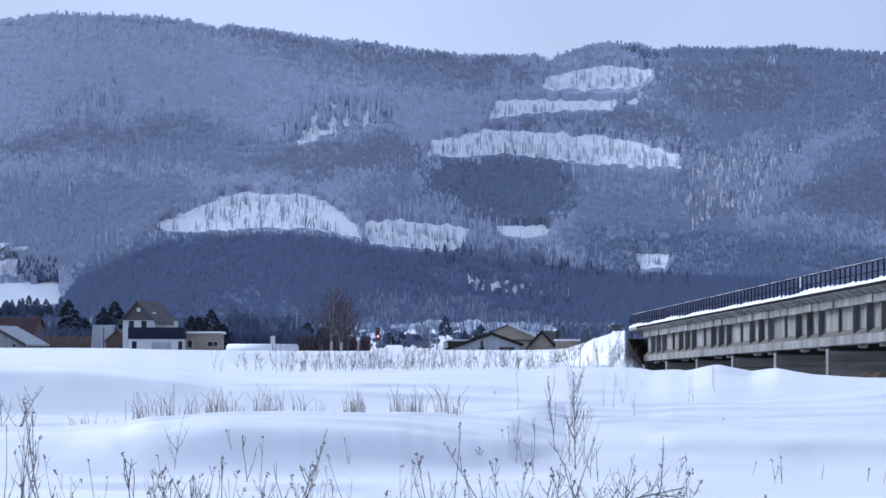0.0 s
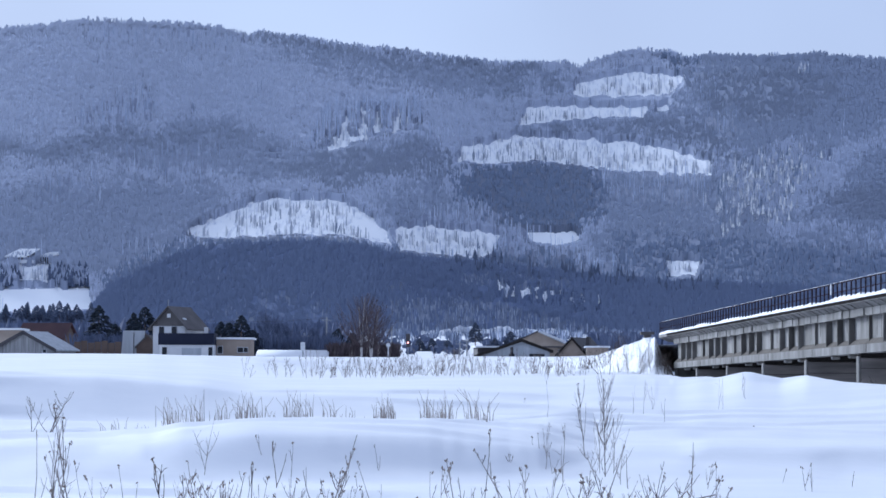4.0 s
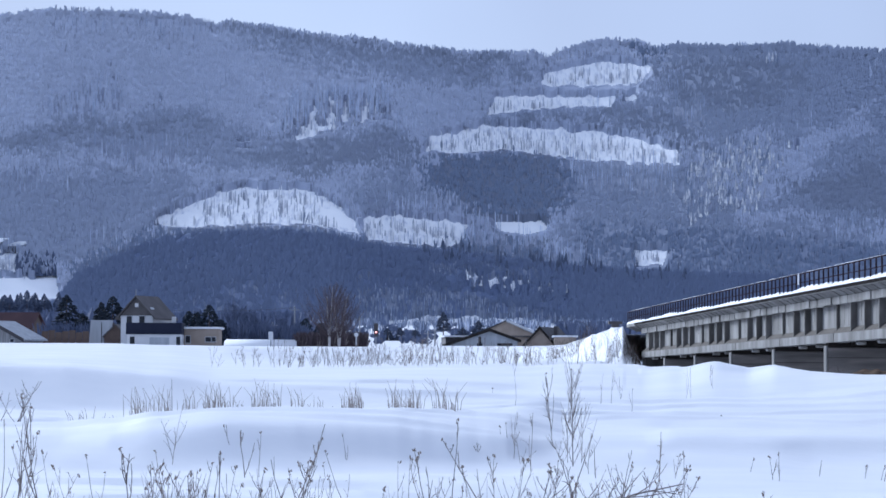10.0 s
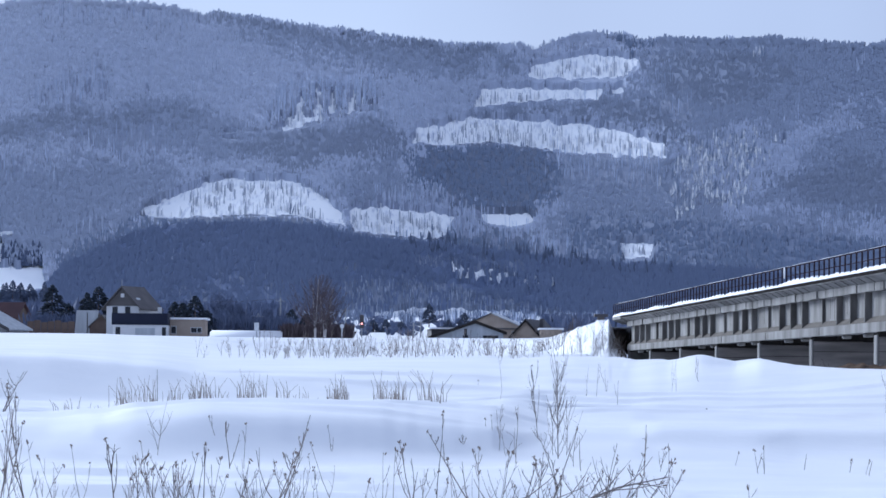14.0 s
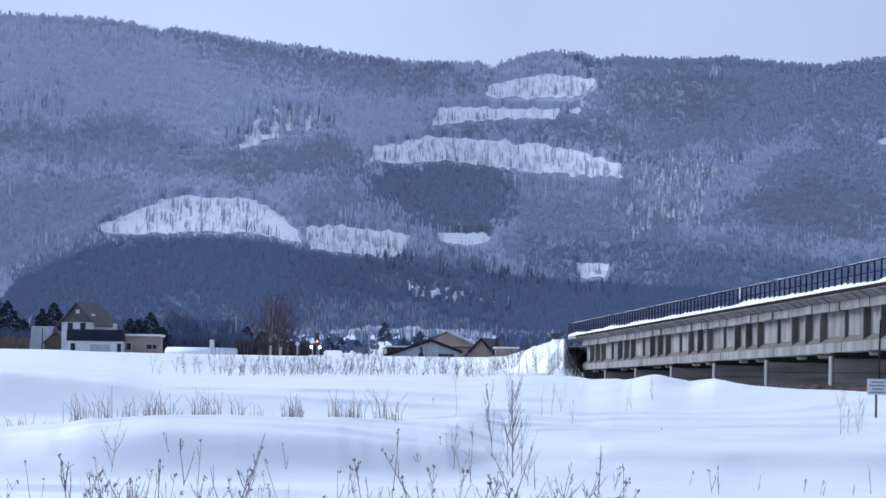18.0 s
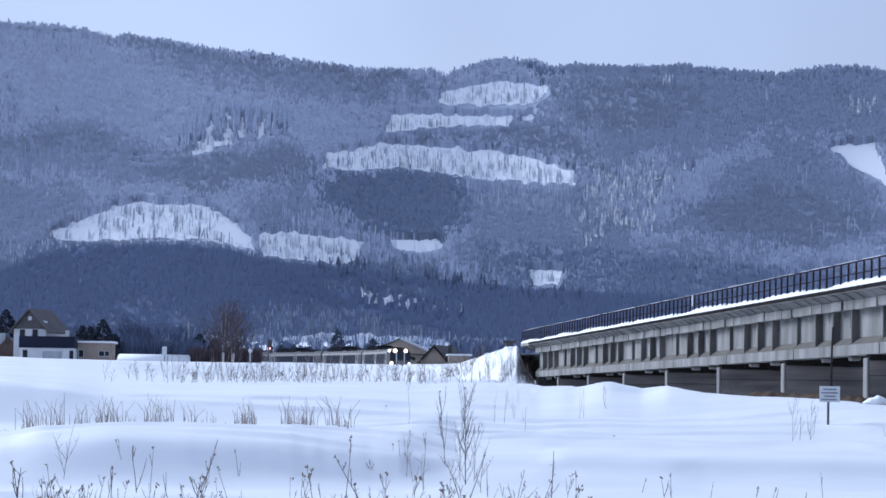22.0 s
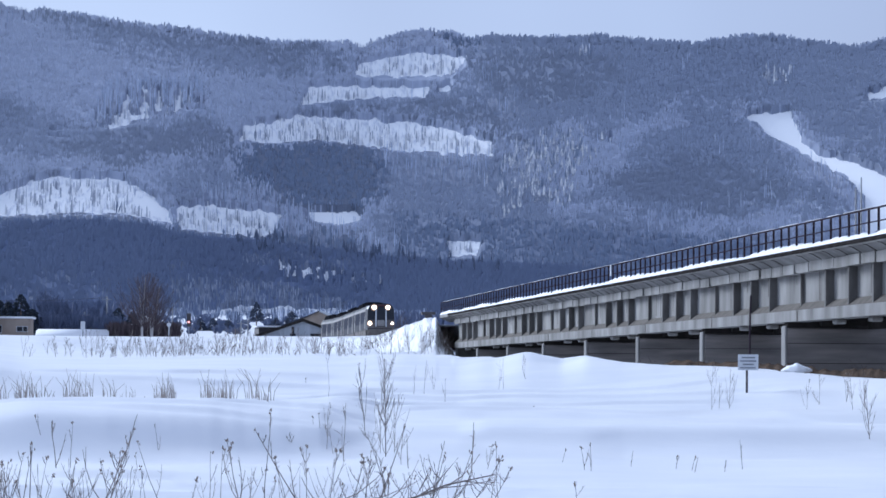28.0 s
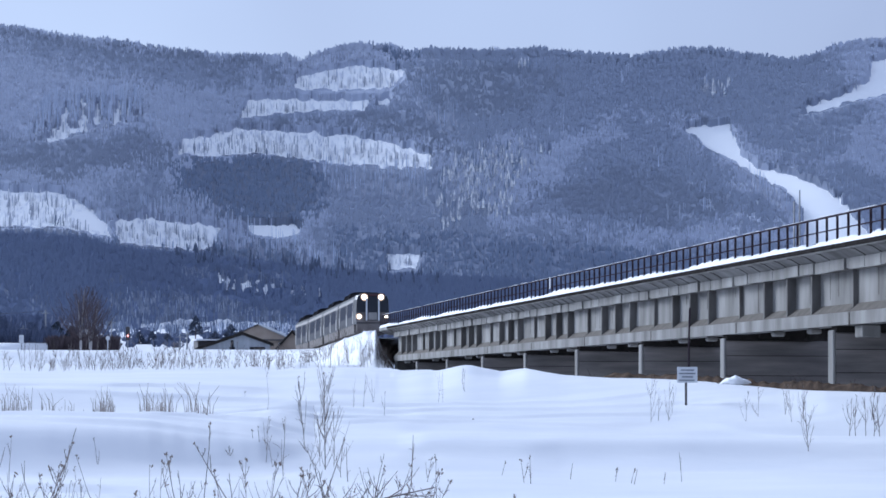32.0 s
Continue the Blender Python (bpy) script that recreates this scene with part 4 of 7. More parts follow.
def cones(base, height, width, rng):
    """Many far conifers: three stacked ragged skirts each."""
    n = len(base)
    sides = 5
    vs, ls = [], []
    for tier, (z0, z1, r) in enumerate(((0.05, 0.55, 1.0), (0.32, 0.8, 0.72), (0.58, 1.0, 0.46))):
        v = np.zeros((n, sides + 1, 3))
        turn = rng.uniform(0, 6.28, n)
        for j in range(sides):
            rr = width * 0.5 * r * rng.uniform(0.7, 1.25, n)
            v[:, j, 0] = base[:, 0] + rr * np.cos(turn + j * 6.2832 / sides)
            v[:, j, 1] = base[:, 1] + rr * np.sin(turn + j * 6.2832 / sides)
            v[:, j, 2] = base[:, 2] + height * (z0 + rng.uniform(-0.04, 0.04, n))
        v[:, sides] = base
        v[:, sides, 2] += height * z1
        tri = np.array([q for j in range(sides) for q in (j, (j + 1) % sides, sides)])
        ls.append((np.arange(n)[:, None] * (sides + 1) + tri[None, :]).ravel() + tier * n * (sides + 1))
        vs.append(v.reshape(-1, 3))
    return np.concatenate(vs), np.concatenate(ls)


def crown_normals(v, seed, slope=0.42):
    r = np.random.default_rng(seed)
    n = np.stack([r.normal(0, 0.05, len(v)), -slope + r.normal(0, 0.05, len(v)), np.ones(len(v))], axis=-1)
    return (n / np.linalg.norm(n, axis=1)[:, None]).tolist()


def forest(shape, table, low, tries, seed, high, wide, pine_share, name, label, strands, mat, fringe):
    rng = np.random.default_rng(seed)
    b = rng.uniform(-172, 232, tries)
    u = rng.uniform(0, 1, tries)
    u[: fringe] = rng.uniform(0.985, 1.0, fringe)
    top = crest(table, b)
    e = low + u * (top - low)
    rise = 0.6 * 1000 * 0.5 * (high[0] + high[1]) / shape(b, e)[:, 1]
    fray = rng.normal(0, 1, (2, tries))
    share = thinning(b, e + rng.normal(0, 0.3, tries), fray)
    for k in (0.55, 1.0, 1.45):
        share = np.minimum(share, thinning(b, e + k * rise, fray))
    keep = rng.uniform(0, 1, tries) < np.where(share < 0.28, 0.08 * share, np.where(share < 0.3, 0.35 * share, share))
    b, e, edge = b[keep], e[keep], u[keep] > 0.985
    pine = rng.uniform(0, 1, len(b)) < pine_share
    for poly in PINES:
        pine |= inside(b + rng.normal(0, 2.5, len(b)), e + rng.normal(0, 1.6, len(b)), poly) & (rng.uniform(0, 1, len(b)) < (0.3 if mat is BARE else 0.02))
    base = shape(b, e)
    base[:, 2] -= 0.5
    share = thinning(b, e)
    hgt = rng.uniform(*high, len(b))
    wid = rng.uniform(*wide, len(b)) * np.where(share < 0.8, 0.55, 1.0)
    hgt, wid = np.where(edge, hgt * rng.uniform(0.3, 0.8, len(b)), hgt), np.where(edge, 1.1 * wid, wid)
    v, l = spindles(base[~pine], hgt[~pine], wid[~pine], rng, strands, 0.035)
    # the stands of one tone have winding edges, a little mixed
    drift = np.array([(noise.noise((p * 0.09, q * 0.14, 3.0)), noise.noise((p * 0.09, q * 0.14, 23.0))) for p, q in zip(b, e)])
    sb, se = b + 9.0 * drift[:, 0] + rng.normal(0, 1.8, len(b)), e + 6.0 * drift[:, 1] + rng.normal(0, 1.3, len(b))
    tone = np.zeros(len(b), int)
    for k, group in ((1, DARK_BANDS), (3, DARK_STANDS)):
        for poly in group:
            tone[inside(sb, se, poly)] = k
    for poly in PINES:
        tone[inside(b + rng.normal(0, 1.8, len(b)), e + rng.normal(0, 1.3, len(b)), poly)] = 2
    tone = np.repeat(tone[~pine], strands * 6)
    tagged(new(name, quick_mesh(name, v, l, 3, [mat, BARE_MID, BARE_DEEP, BARE_DARK] if mat is BARE else [mat] * 4, tone, smooth=True, upward=crown_normals(v, seed))), label, "trees", kind="stuff")
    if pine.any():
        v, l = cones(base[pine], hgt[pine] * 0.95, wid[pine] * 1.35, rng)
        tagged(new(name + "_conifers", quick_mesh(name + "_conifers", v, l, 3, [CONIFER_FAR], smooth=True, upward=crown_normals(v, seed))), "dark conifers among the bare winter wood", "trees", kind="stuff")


def clearing_trunks(shape, table, low, tries, seed, name, bark, tall, stout, young=None):
    """Slender old trunks in the thin woods, and young trees in groves on the open clearings."""
    rng = np.random.default_rng(seed)
    b = rng.uniform(-172, 232, tries)
    e = low + rng.uniform(0, 0.962, tries) * (crest(table, b) - low)
    share = thinning(b, e)
    grove = np.array([noise.noise((p * 0.45, q * 0.6, 6.0)) + 0.5 * noise.noise((p * 1.6, q * 0.5, 3.0)) for p, q in zip(b, e)])
    stand = np.array([noise.noise((p * 0.05, q * 0.11, 16.0)) + 0.6 * noise.noise((p * 0.3, q * 0.12, 13.0)) for p, q in zip(b, e)])
    luck = rng.uniform(0, 1, tries)
    old = (share > 0.28) & (share < 0.8) & (luck < (np.where(share < 0.4, 1.5, 0.3) if young is FOOT_YOUNG else 1.0) * np.clip(0.10 + 0.5 * grove, 0.02, 1) * np.clip(2.6 * (0.82 - share), 0, 1))
    old |= (share > 0.28) & (share < 0.29) & (luck < (0.2 + 0.35 * grove if young is FOOT_YOUNG else 0.5 + 0.5 * grove))
    old |= (share >= 0.8) & (luck < np.clip(0.30 * (stand - 0.40), 0, 0.12 if young is YOUNG_FAR else 0.015))
    small = (share <= 0.28) & (share > 0.03) & (thinning(b, e + 2.2) <= 0.28) & (luck < np.clip(0.2 + 1.7 * grove, 0.02, 1.0))
    for what, mat, kind in ((old, bark, "trunks"), (small, young or bark, "saplings")):
        base = shape(b[what], e[what])
        base[:, 2] -= 0.3
        n = len(base)
        if kind == "trunks":
            base[:, 1] -= 4.0
            v, l = poles(base, rng.uniform(0.5, 1.0, n) * tall, rng.uniform(0.35, 1.0, n) * stout, rng)
            tag = "slender pale bare trunks standing in the winter wood"
        else:
            v, l = poles(base, rng.uniform(3.0, 8.5, n), rng.uniform(0.4, 1.3, n) * (0.5 if young is FOOT_YOUNG else 1.0), rng, 0.02)
            tag = "young rimed trees standing in the snowy clearings"
        if n:
            tagged(new(name + "_" + kind, quick_mesh(name + "_" + kind, v, l, 3, [mat], smooth=True, upward=crown_normals(v, seed, 0.6))), tag, "trees", kind="stuff")


forest(main_hill, RIDGE, 12.0, 72000, 3, (8.0, 9.6), (0.8, 1.5), 0.001, "hillside_wood", "bare grey winter wood on the hazy hillside", 3, BARE, 3000)
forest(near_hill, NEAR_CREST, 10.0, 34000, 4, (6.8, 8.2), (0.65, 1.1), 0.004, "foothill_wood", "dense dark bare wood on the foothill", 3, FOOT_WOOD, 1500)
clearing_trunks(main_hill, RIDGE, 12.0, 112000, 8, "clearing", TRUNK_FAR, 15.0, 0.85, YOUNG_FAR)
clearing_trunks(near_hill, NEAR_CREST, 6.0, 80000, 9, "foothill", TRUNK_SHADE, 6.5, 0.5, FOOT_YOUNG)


# ---------------------------------------------------------------- the railway bridge
# Along the bridge: x from the far end towards the viewer, y inward from the near edge of the deck, z above eye level.
BRIDGE_TURN = -90 + 2.43
bridge = thing("railway_bridge", pose(14.0, 251.6, EYE, 0, 0, BRIDGE_TURN), "long grey concrete girder railway bridge with snowy deck", "bridge")
SPAN, FIRST, SPANS, WIDE = 17.7, 4.65, 12, 4.4


def build_bridge():
    # deck slab, span by span, with its sloping soffit
    src = web = back_web = rib = bracket = strip = dirt = curb = stain = drip = end_rib = None
    for k in range(-1, SPANS):
        x0 = FIRST + SPAN * k
        if k == -1:
            bm = prism_x(bmesh.new(), [(0, 4.65), (0, 4.44), (0.75, 4.12), (3.6, 4.12), (WIDE, 4.44), (WIDE, 4.65)], -1.5, FIRST - 0.02)
            part("deck_slab", bm, CONCRETE, bridge)
            continue
        if src is None:
            src = part("deck_slab", prism_x(bmesh.new(), [(0, 4.65), (0, 4.47), (0.16, 4.44), (0.52, 4.24), (0.52, 3.92), (3.9, 3.92), (3.9, 4.24), (WIDE, 4.47), (WIDE, 4.65)], 0.0, SPAN - 0.04), CONCRETE, bridge)
            src.matrix_basis = pose(x0, 0, 0)
            web = part("girder_web", prism_x(bmesh.new(), [(0.84, 3.915), (0.84, 2.80), (0.52, 2.52), (0.52, 2.12), (1.30, 2.12), (1.30, 2.52), (1.0, 2.80), (1.0, 3.915)], 0.03, SPAN - 0.08), CONCRETE, bridge)
            web.matrix_basis = pose(x0, 0, 0)
            # the inner girder's dark colour stands for the shade under the deck
            back_web = part("girder_web", prism_x(bmesh.new(), [(0.84, 3.915), (0.84, 2.52), (0.52, 2.52), (0.52, 2.12), (1.30, 2.12), (1.30, 2.52), (1.0, 2.80), (1.0, 3.915)], 0.03, SPAN - 0.08), CURB_SHADE, bridge, "dark shaded inner girder")
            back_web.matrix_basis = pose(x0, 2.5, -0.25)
            rib = part("stiffener_rib", prism_x(bmesh.new(), [(0.54, 3.90), (0.54, 2.56), (0.835, 2.82), (0.835, 3.91)], 0, 0.18), CONCRETE_SHADE, bridge)
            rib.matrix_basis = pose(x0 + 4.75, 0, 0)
            bracket = part("haunch_block", prism_x(bmesh.new(), [(0.47, 4.235), (0.47, 3.87), (0.80, 3.87), (0.80, 3.915), (0.518, 3.915), (0.518, 4.235)], 0, 2.02), CONCRETE, bridge)
            strip = part("soffit_rib", prism_x(bmesh.new(), [(0.02, 4.455), (0.17, 4.42), (0.50, 4.225), (0.50, 4.24), (0.17, 4.435), (0.02, 4.465)], 0, 0.09), CURB_SHADE, bridge)
            strip.matrix_basis = pose(x0 + 0.12, 0, 0)
            dirt = part("dirt_ledge", prism_x(bmesh.new(), [(0.836, 2.81), (0.525, 2.535), (0.525, 2.53), (0.836, 2.801)], 0.05, SPAN - 0.1), DIRT, bridge, "brown grime on the flange")
            dirt.matrix_basis = pose(x0, 0, 0)
            bracket.matrix_basis = pose(x0 + 0.2, 0, 0)
            curb = part("edge_curb", prism_x(bmesh.new(), [(-0.035, 4.655), (-0.035, 4.51), (-0.004, 4.51), (-0.004, 4.655)], 0.0, SPAN - 0.06), CURB_SHADE, bridge, "dark weathered edge curb")
            curb.matrix_basis = pose(x0, 0, 0)
            stain = part("joint_stain", prism_x(bmesh.new(), [(0.50, 2.50), (0.50, 2.13), (0.518, 2.13), (0.518, 2.50)], 0, 0.10), DIRT, bridge, "rust-brown stain at the girder joint")
            stain.matrix_basis = pose(x0 + 0.03, 0, 0)
            drip = part("drip_stain", prism_x(bmesh.new(), [(0.832, 3.9), (0.832, 2.84), (0.838, 2.84), (0.838, 3.9)], 0, 0.07), DIRT, bridge, "thin grey drip stain down the web")
            drip.matrix_basis = pose(x0 + 3.2, 0, 0)
        else:
            shared("deck_slab", src, bridge, pose(x0, 0, 0))
            shared("girder_web", web, bridge, pose(x0, 0, 0))
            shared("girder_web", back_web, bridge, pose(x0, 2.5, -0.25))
            shared("stiffener_rib", rib, bridge, pose(x0 + 4.75, 0, 0))
            shared("haunch_block", bracket, bridge, pose(x0 + 0.2, 0, 0))
            shared("dirt_ledge", dirt, bridge, pose(x0, 0, 0))
            shared("edge_curb", curb, bridge, pose(x0, 0, 0))
            shared("joint_stain", stain, bridge, pose(x0 + 0.03, 0, 0))
            shared("drip_stain", drip, bridge, pose(x0 + random.uniform(2.2, 4.0), 0, 0))
        for _ in range(5):
            tall = random.uniform(0.2, 0.95)
            shared("drip_stain", drip, bridge, pose(x0 + random.uniform(0.4, SPAN - 0.8), 0, 3.9) @ Matrix.Diagonal((random.uniform(0.3, 1.1), 1, tall, 1)) @ pose(0, 0, -3.9))
        for r in (8.5, 12.25):
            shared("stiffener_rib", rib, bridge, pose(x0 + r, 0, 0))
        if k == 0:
            end_rib = part("end_rib", prism_x(bmesh.new(), [(0.70, 3.90), (0.70, 2.70), (0.835, 2.82), (0.835, 3.91)], 0, 0.14), CONCRETE_SHADE, bridge)
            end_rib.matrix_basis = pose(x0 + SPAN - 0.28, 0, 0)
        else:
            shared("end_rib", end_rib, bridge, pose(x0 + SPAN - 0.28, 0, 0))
        for j in range(1, 8):
            shared("haunch_block", bracket, bridge, pose(x0 + 0.2 + 2.16 * j, random.uniform(-0.03, 0.03) if j % 4 else -0.06, random.uniform(-0.015, 0.015)))
        for j in range(1, 8):
            shared("soffit_rib", strip, bridge, pose(x0 + 0.12 + 2.16 * j, 0, 0))
        # cross beams between the girders, underdeck shade in their colour, with pale drain boxes
        part("end_diaphragm", boxed(x0 + 0.3, x0 + 0.7, 1.31, 3.0, 1.95, 3.9), CURB_SHADE, bridge)
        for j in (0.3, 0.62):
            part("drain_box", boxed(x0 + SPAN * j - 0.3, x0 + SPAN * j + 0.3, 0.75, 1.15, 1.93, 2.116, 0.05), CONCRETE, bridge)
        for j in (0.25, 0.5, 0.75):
            part("cross_beam", boxed(x0 + SPAN * j - 0.2, x0 + SPAN * j + 0.2, 1.31, 3.0, 2.16, 2.6), CURB_SHADE, bridge)


def prism_x(bm, outline, x0, x1):
    """Extrudes an outline of (y, z) along the bridge."""
    a = [bm.verts.new((x0, y, z)) for y, z in outline]
    b = [bm.verts.new((x1, y, z)) for y, z in outline]
    bm.faces.new(a)
    bm.faces.new(b[::-1])
    for i in range(len(a)):
        j = (i + 1) % len(a)
        bm.faces.new((a[i], b[i], b[j], a[j]))
    return bm


def build_piers():
    first = None
    for k in range(1, SPANS):
        x = FIRST + SPAN * k - 2.45
        if first is None:
            bm = bmesh.new()
            box(bm, -0.36, 0.36, 0.59, 5.6, -7.0, 1.9, 0.04)
            first = part("pier", bm, CONCRETE_PIER, bridge)
            first.matrix_basis = pose(x, 0, 0)
            # thin paler facing puts the lit end of the pier into colour
            nose = part("pier_end", boxed(-0.37, 0.37, 0.5, 0.585, -7.0, 1.98, 0.03), CONCRETE, bridge, "thin weathered facing, paler for the lit pier end")
            nose.matrix_basis = pose(x, 0, 0)
            seat = part("bearing", boxed(-0.3, 0.3, 0.65, 1.15, 1.902, 2.118), CONCRETE_PIER, bridge)
            seat.matrix_basis = pose(x, 0, 0)
            # added box closes the gap above the pier; its dark colour stands for shade
            ledge = part("bearing_ledge", boxed(-0.34, 0.34, 0.62, 5.5, 1.904, 2.112), CURB_SHADE, bridge, "dark filler in the shaded gap above the pier")
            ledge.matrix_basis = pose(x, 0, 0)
            lines = [part("form_line", boxed(-0.365, 0.365, 0.6, 5.55, z, z + 0.022), CURB_SHADE, bridge) for z in (-2.2, -1.3, -0.4, 0.5, 1.35)]
            for ln in lines:
                ln.matrix_basis = pose(x, 0, 0)
        else:
            shared("pier", first, bridge, pose(x, 0, 0))
            shared("pier_end", nose, bridge, pose(x, 0, 0))
            shared("bearing", seat, bridge, pose(x, 0, 0))
            shared("bearing_ledge", ledge, bridge, pose(x, 0, 0))
            for ln in lines:
                shared("form_line", ln, bridge, pose(x, 0, random.uniform(-0.1, 0.1)))
        shared("bearing", seat, bridge, pose(x, 2.5, 0))
        if k == 8:
            part("bearing_block", boxed(x + 2.5, x + 3.5, 0.7, 1.3, 1.70, 2.10, 0.03), CONCRETE, bridge, "pale bearing block beside the pier")
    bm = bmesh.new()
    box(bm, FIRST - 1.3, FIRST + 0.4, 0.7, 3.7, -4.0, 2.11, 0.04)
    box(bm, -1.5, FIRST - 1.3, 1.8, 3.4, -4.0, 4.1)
    part("abutment", bm, CONCRETE_SHADE, bridge)


def build_railing():
    post = None
    n = int((FIRST + SPAN * SPANS) / 1.45)
    for i in range(n):
        x = -1.35 + 1.45 * i
        if post is None:
            bm = bmesh.new()
            box(bm, -0.033, 0.033, 0.06, 0.13, 4.64, 5.58)
            post = part("railing_post", bm, RAIL_PAINT, bridge)
            post.matrix_basis = pose(x, 0, 0)
        else:
            shared("railing_post", post, bridge, pose(x, 0, 0, 0, random.uniform(-0.6, 0.6), 0))
    end = 0.1 + 1.45 * n
    for z, k in ((5.55, 0.05), (5.12, 0.035)):
        part("railing_bar", boxed(-1.4, end, 0.075, 0.12, z, z + k), RAIL_PAINT, bridge)
    x = 0.2
    while x < end:
        run = random.uniform(1.0, 7.0)
        part("snow_on_rail", boxed(x, x + run, 0.065, 0.125, 5.612, 5.612 + random.uniform(0.008, 0.022)), SNOW, bridge)
        x += run + random.uniform(0.1, 1.5)
    # far railing
    for i in range(n):
        shared("railing_post", post, bridge, pose(-1.35 + 1.45 * i, WIDE - 0.2, 0))
    part("railing_bar", boxed(-1.4, end, WIDE - 0.14, WIDE - 0.07, 5.55, 5.61), RAIL_PAINT, bridge)
    # snow lying on the deck, heaped in lumps along the edge
    verts, faces = [], []
    xs = np.arange(-1.5, end, 0.2)
    ys = [0.0, 0.04, 0.15, 0.45, 0.9, 1.5, 2.9, 3.6, 4.2, WIDE]
    for i, px in enumerate(xs):
        lump = 0.19 + 0.012 * math.sin(px * 2 * math.pi / 1.45 - 1.2) + 0.14 * noise.noise((px * 0.13, 0, 0)) + 0.10 * noise.noise((px * 0.55, 4, 0)) + 0.05 * noise.noise((px * 1.7, 2, 0))
        lump = max(0.05, lump + 0.10 * max(0.0, noise.noise((px * 0.06, 9, 0))))
        for j, py in enumerate(ys):
            top = (0.0, 0.75, 1.0, 1.1, 1.0, 0.5, 0.5, 1.0, 0.9, 0.0)[j] * lump
            verts.append((px, py + 0.01, 4.655 + top))
        if i:
            for j in range(len(ys) - 1):
                a = i * len(ys) + j
                faces.append((a, a + 1, a + 1 - len(ys), a - len(ys)))
    ob = new("deck_snow", mesh_of("deck_snow", verts, faces, [SNOW], smooth=True))
    ob.parent = bridge
    for y in (1.57, 2.64):
        part("rail", boxed(-0.5, end, y, y + 0.07, 4.70, 4.86), STEEL, bridge)


build_bridge()
build_piers()
build_railing()


# ---------------------------------------------------------------- the track and the train
def track_points():
    """The track's centre line, walked back from where the train's nose ends: (s, x, y, heading in degrees, rail height)."""
    pts = []
    x, y = 14.55, 274.0
    # the line runs on over the bridge
    for s in range(-60, 560):
        pts.append([s, 0, 0, 0, 0])
    h = 2.43
    pts[60][1:4] = [x, y, h]
    for i in range(59, -1, -1):
        a = radians(2.43)
        pts[i][1:4] = [pts[i + 1][1] + math.sin(a), pts[i + 1][2] - math.cos(a), 2.43]
    for i in range(61, len(pts)):
        s = pts[i][0]
        h = np.interp(s, [0, 60, 115, 140, 165, 190, 215, 262, 560], [1.6, 2.2, 1.9, 4.6, 11.7, 20.5, 29.4, 40, 40])
        a = radians(h)
        x -= math.sin(a)
        y += math.cos(a)
        pts[i][1:4] = [x, y, h]
    for p in pts:
        p[4] = EYE + float(np.interp(p[0], [-30, 0, 30, 60, 110, 180, 260, 560], [4.6, 4.36, 4.03, 3.66, 3.33, 3.55, 3.66, 3.6]))
    return np.array(pts)


TRACK = track_points()


def on_track(s):
    return Vector([float(np.interp(s, TRACK[:, 0], TRACK[:, k])) for k in (1, 2, 4)])


def build_track():
    """A snowed-in bed with two rails, behind the bank."""
    for side in (-0.535, 0.535):
        bm = bmesh.new()
        prev = None
        for s in range(24, 400, 4):
            p, q = on_track(s), on_track(s + 1)
            d = (q - p).normalized()
            r = Vector((-d.y, d.x, 0))
            ring = [bm.verts.new(p + r * (side + o) + Vector((0, 0, z))) for o, z in ((-0.035, -0.14), (0.035, -0.14), (0.035, 0), (-0.035, 0))]
            if prev:
                for k in range(4):
                    bm.faces.new((prev[k], prev[(k + 1) % 4], ring[(k + 1) % 4], ring[k]))
            prev = ring
        rails = part("rail", bm, STEEL, None)
        tagged(rails, "steel rail half buried in ploughed snow", "rail", kind="structure")
    bm = bmesh.new()
    prev = None
    for s in range(-2, 420, 4):
        p, q = on_track(s), on_track(s + 1)
        d = (q - p).normalized()
        r = Vector((-d.y, d.x, 0))
        g = -4.0
        ring = [bm.verts.new(p + r * o + Vector((0, 0, z))) for o, z in ((-5.5, g), (-2.1, -0.16), (2.1, -0.16), (5.5, g))]
        if prev:
            for k in range(3):
                bm.faces.new((prev[k], prev[k + 1], ring[k + 1], ring[k]))
        prev = ring
    bed = part("track_bed", bm, SNOW, None, smooth=True)
    tagged(bed, "snow-covered railway embankment", "embankment", kind="structure")


build_track()

CAR = 18.4
PITCH = 19.0


def hull(bm, x0, x1, outline):
    return prism_x(bm, outline, x0, x1)


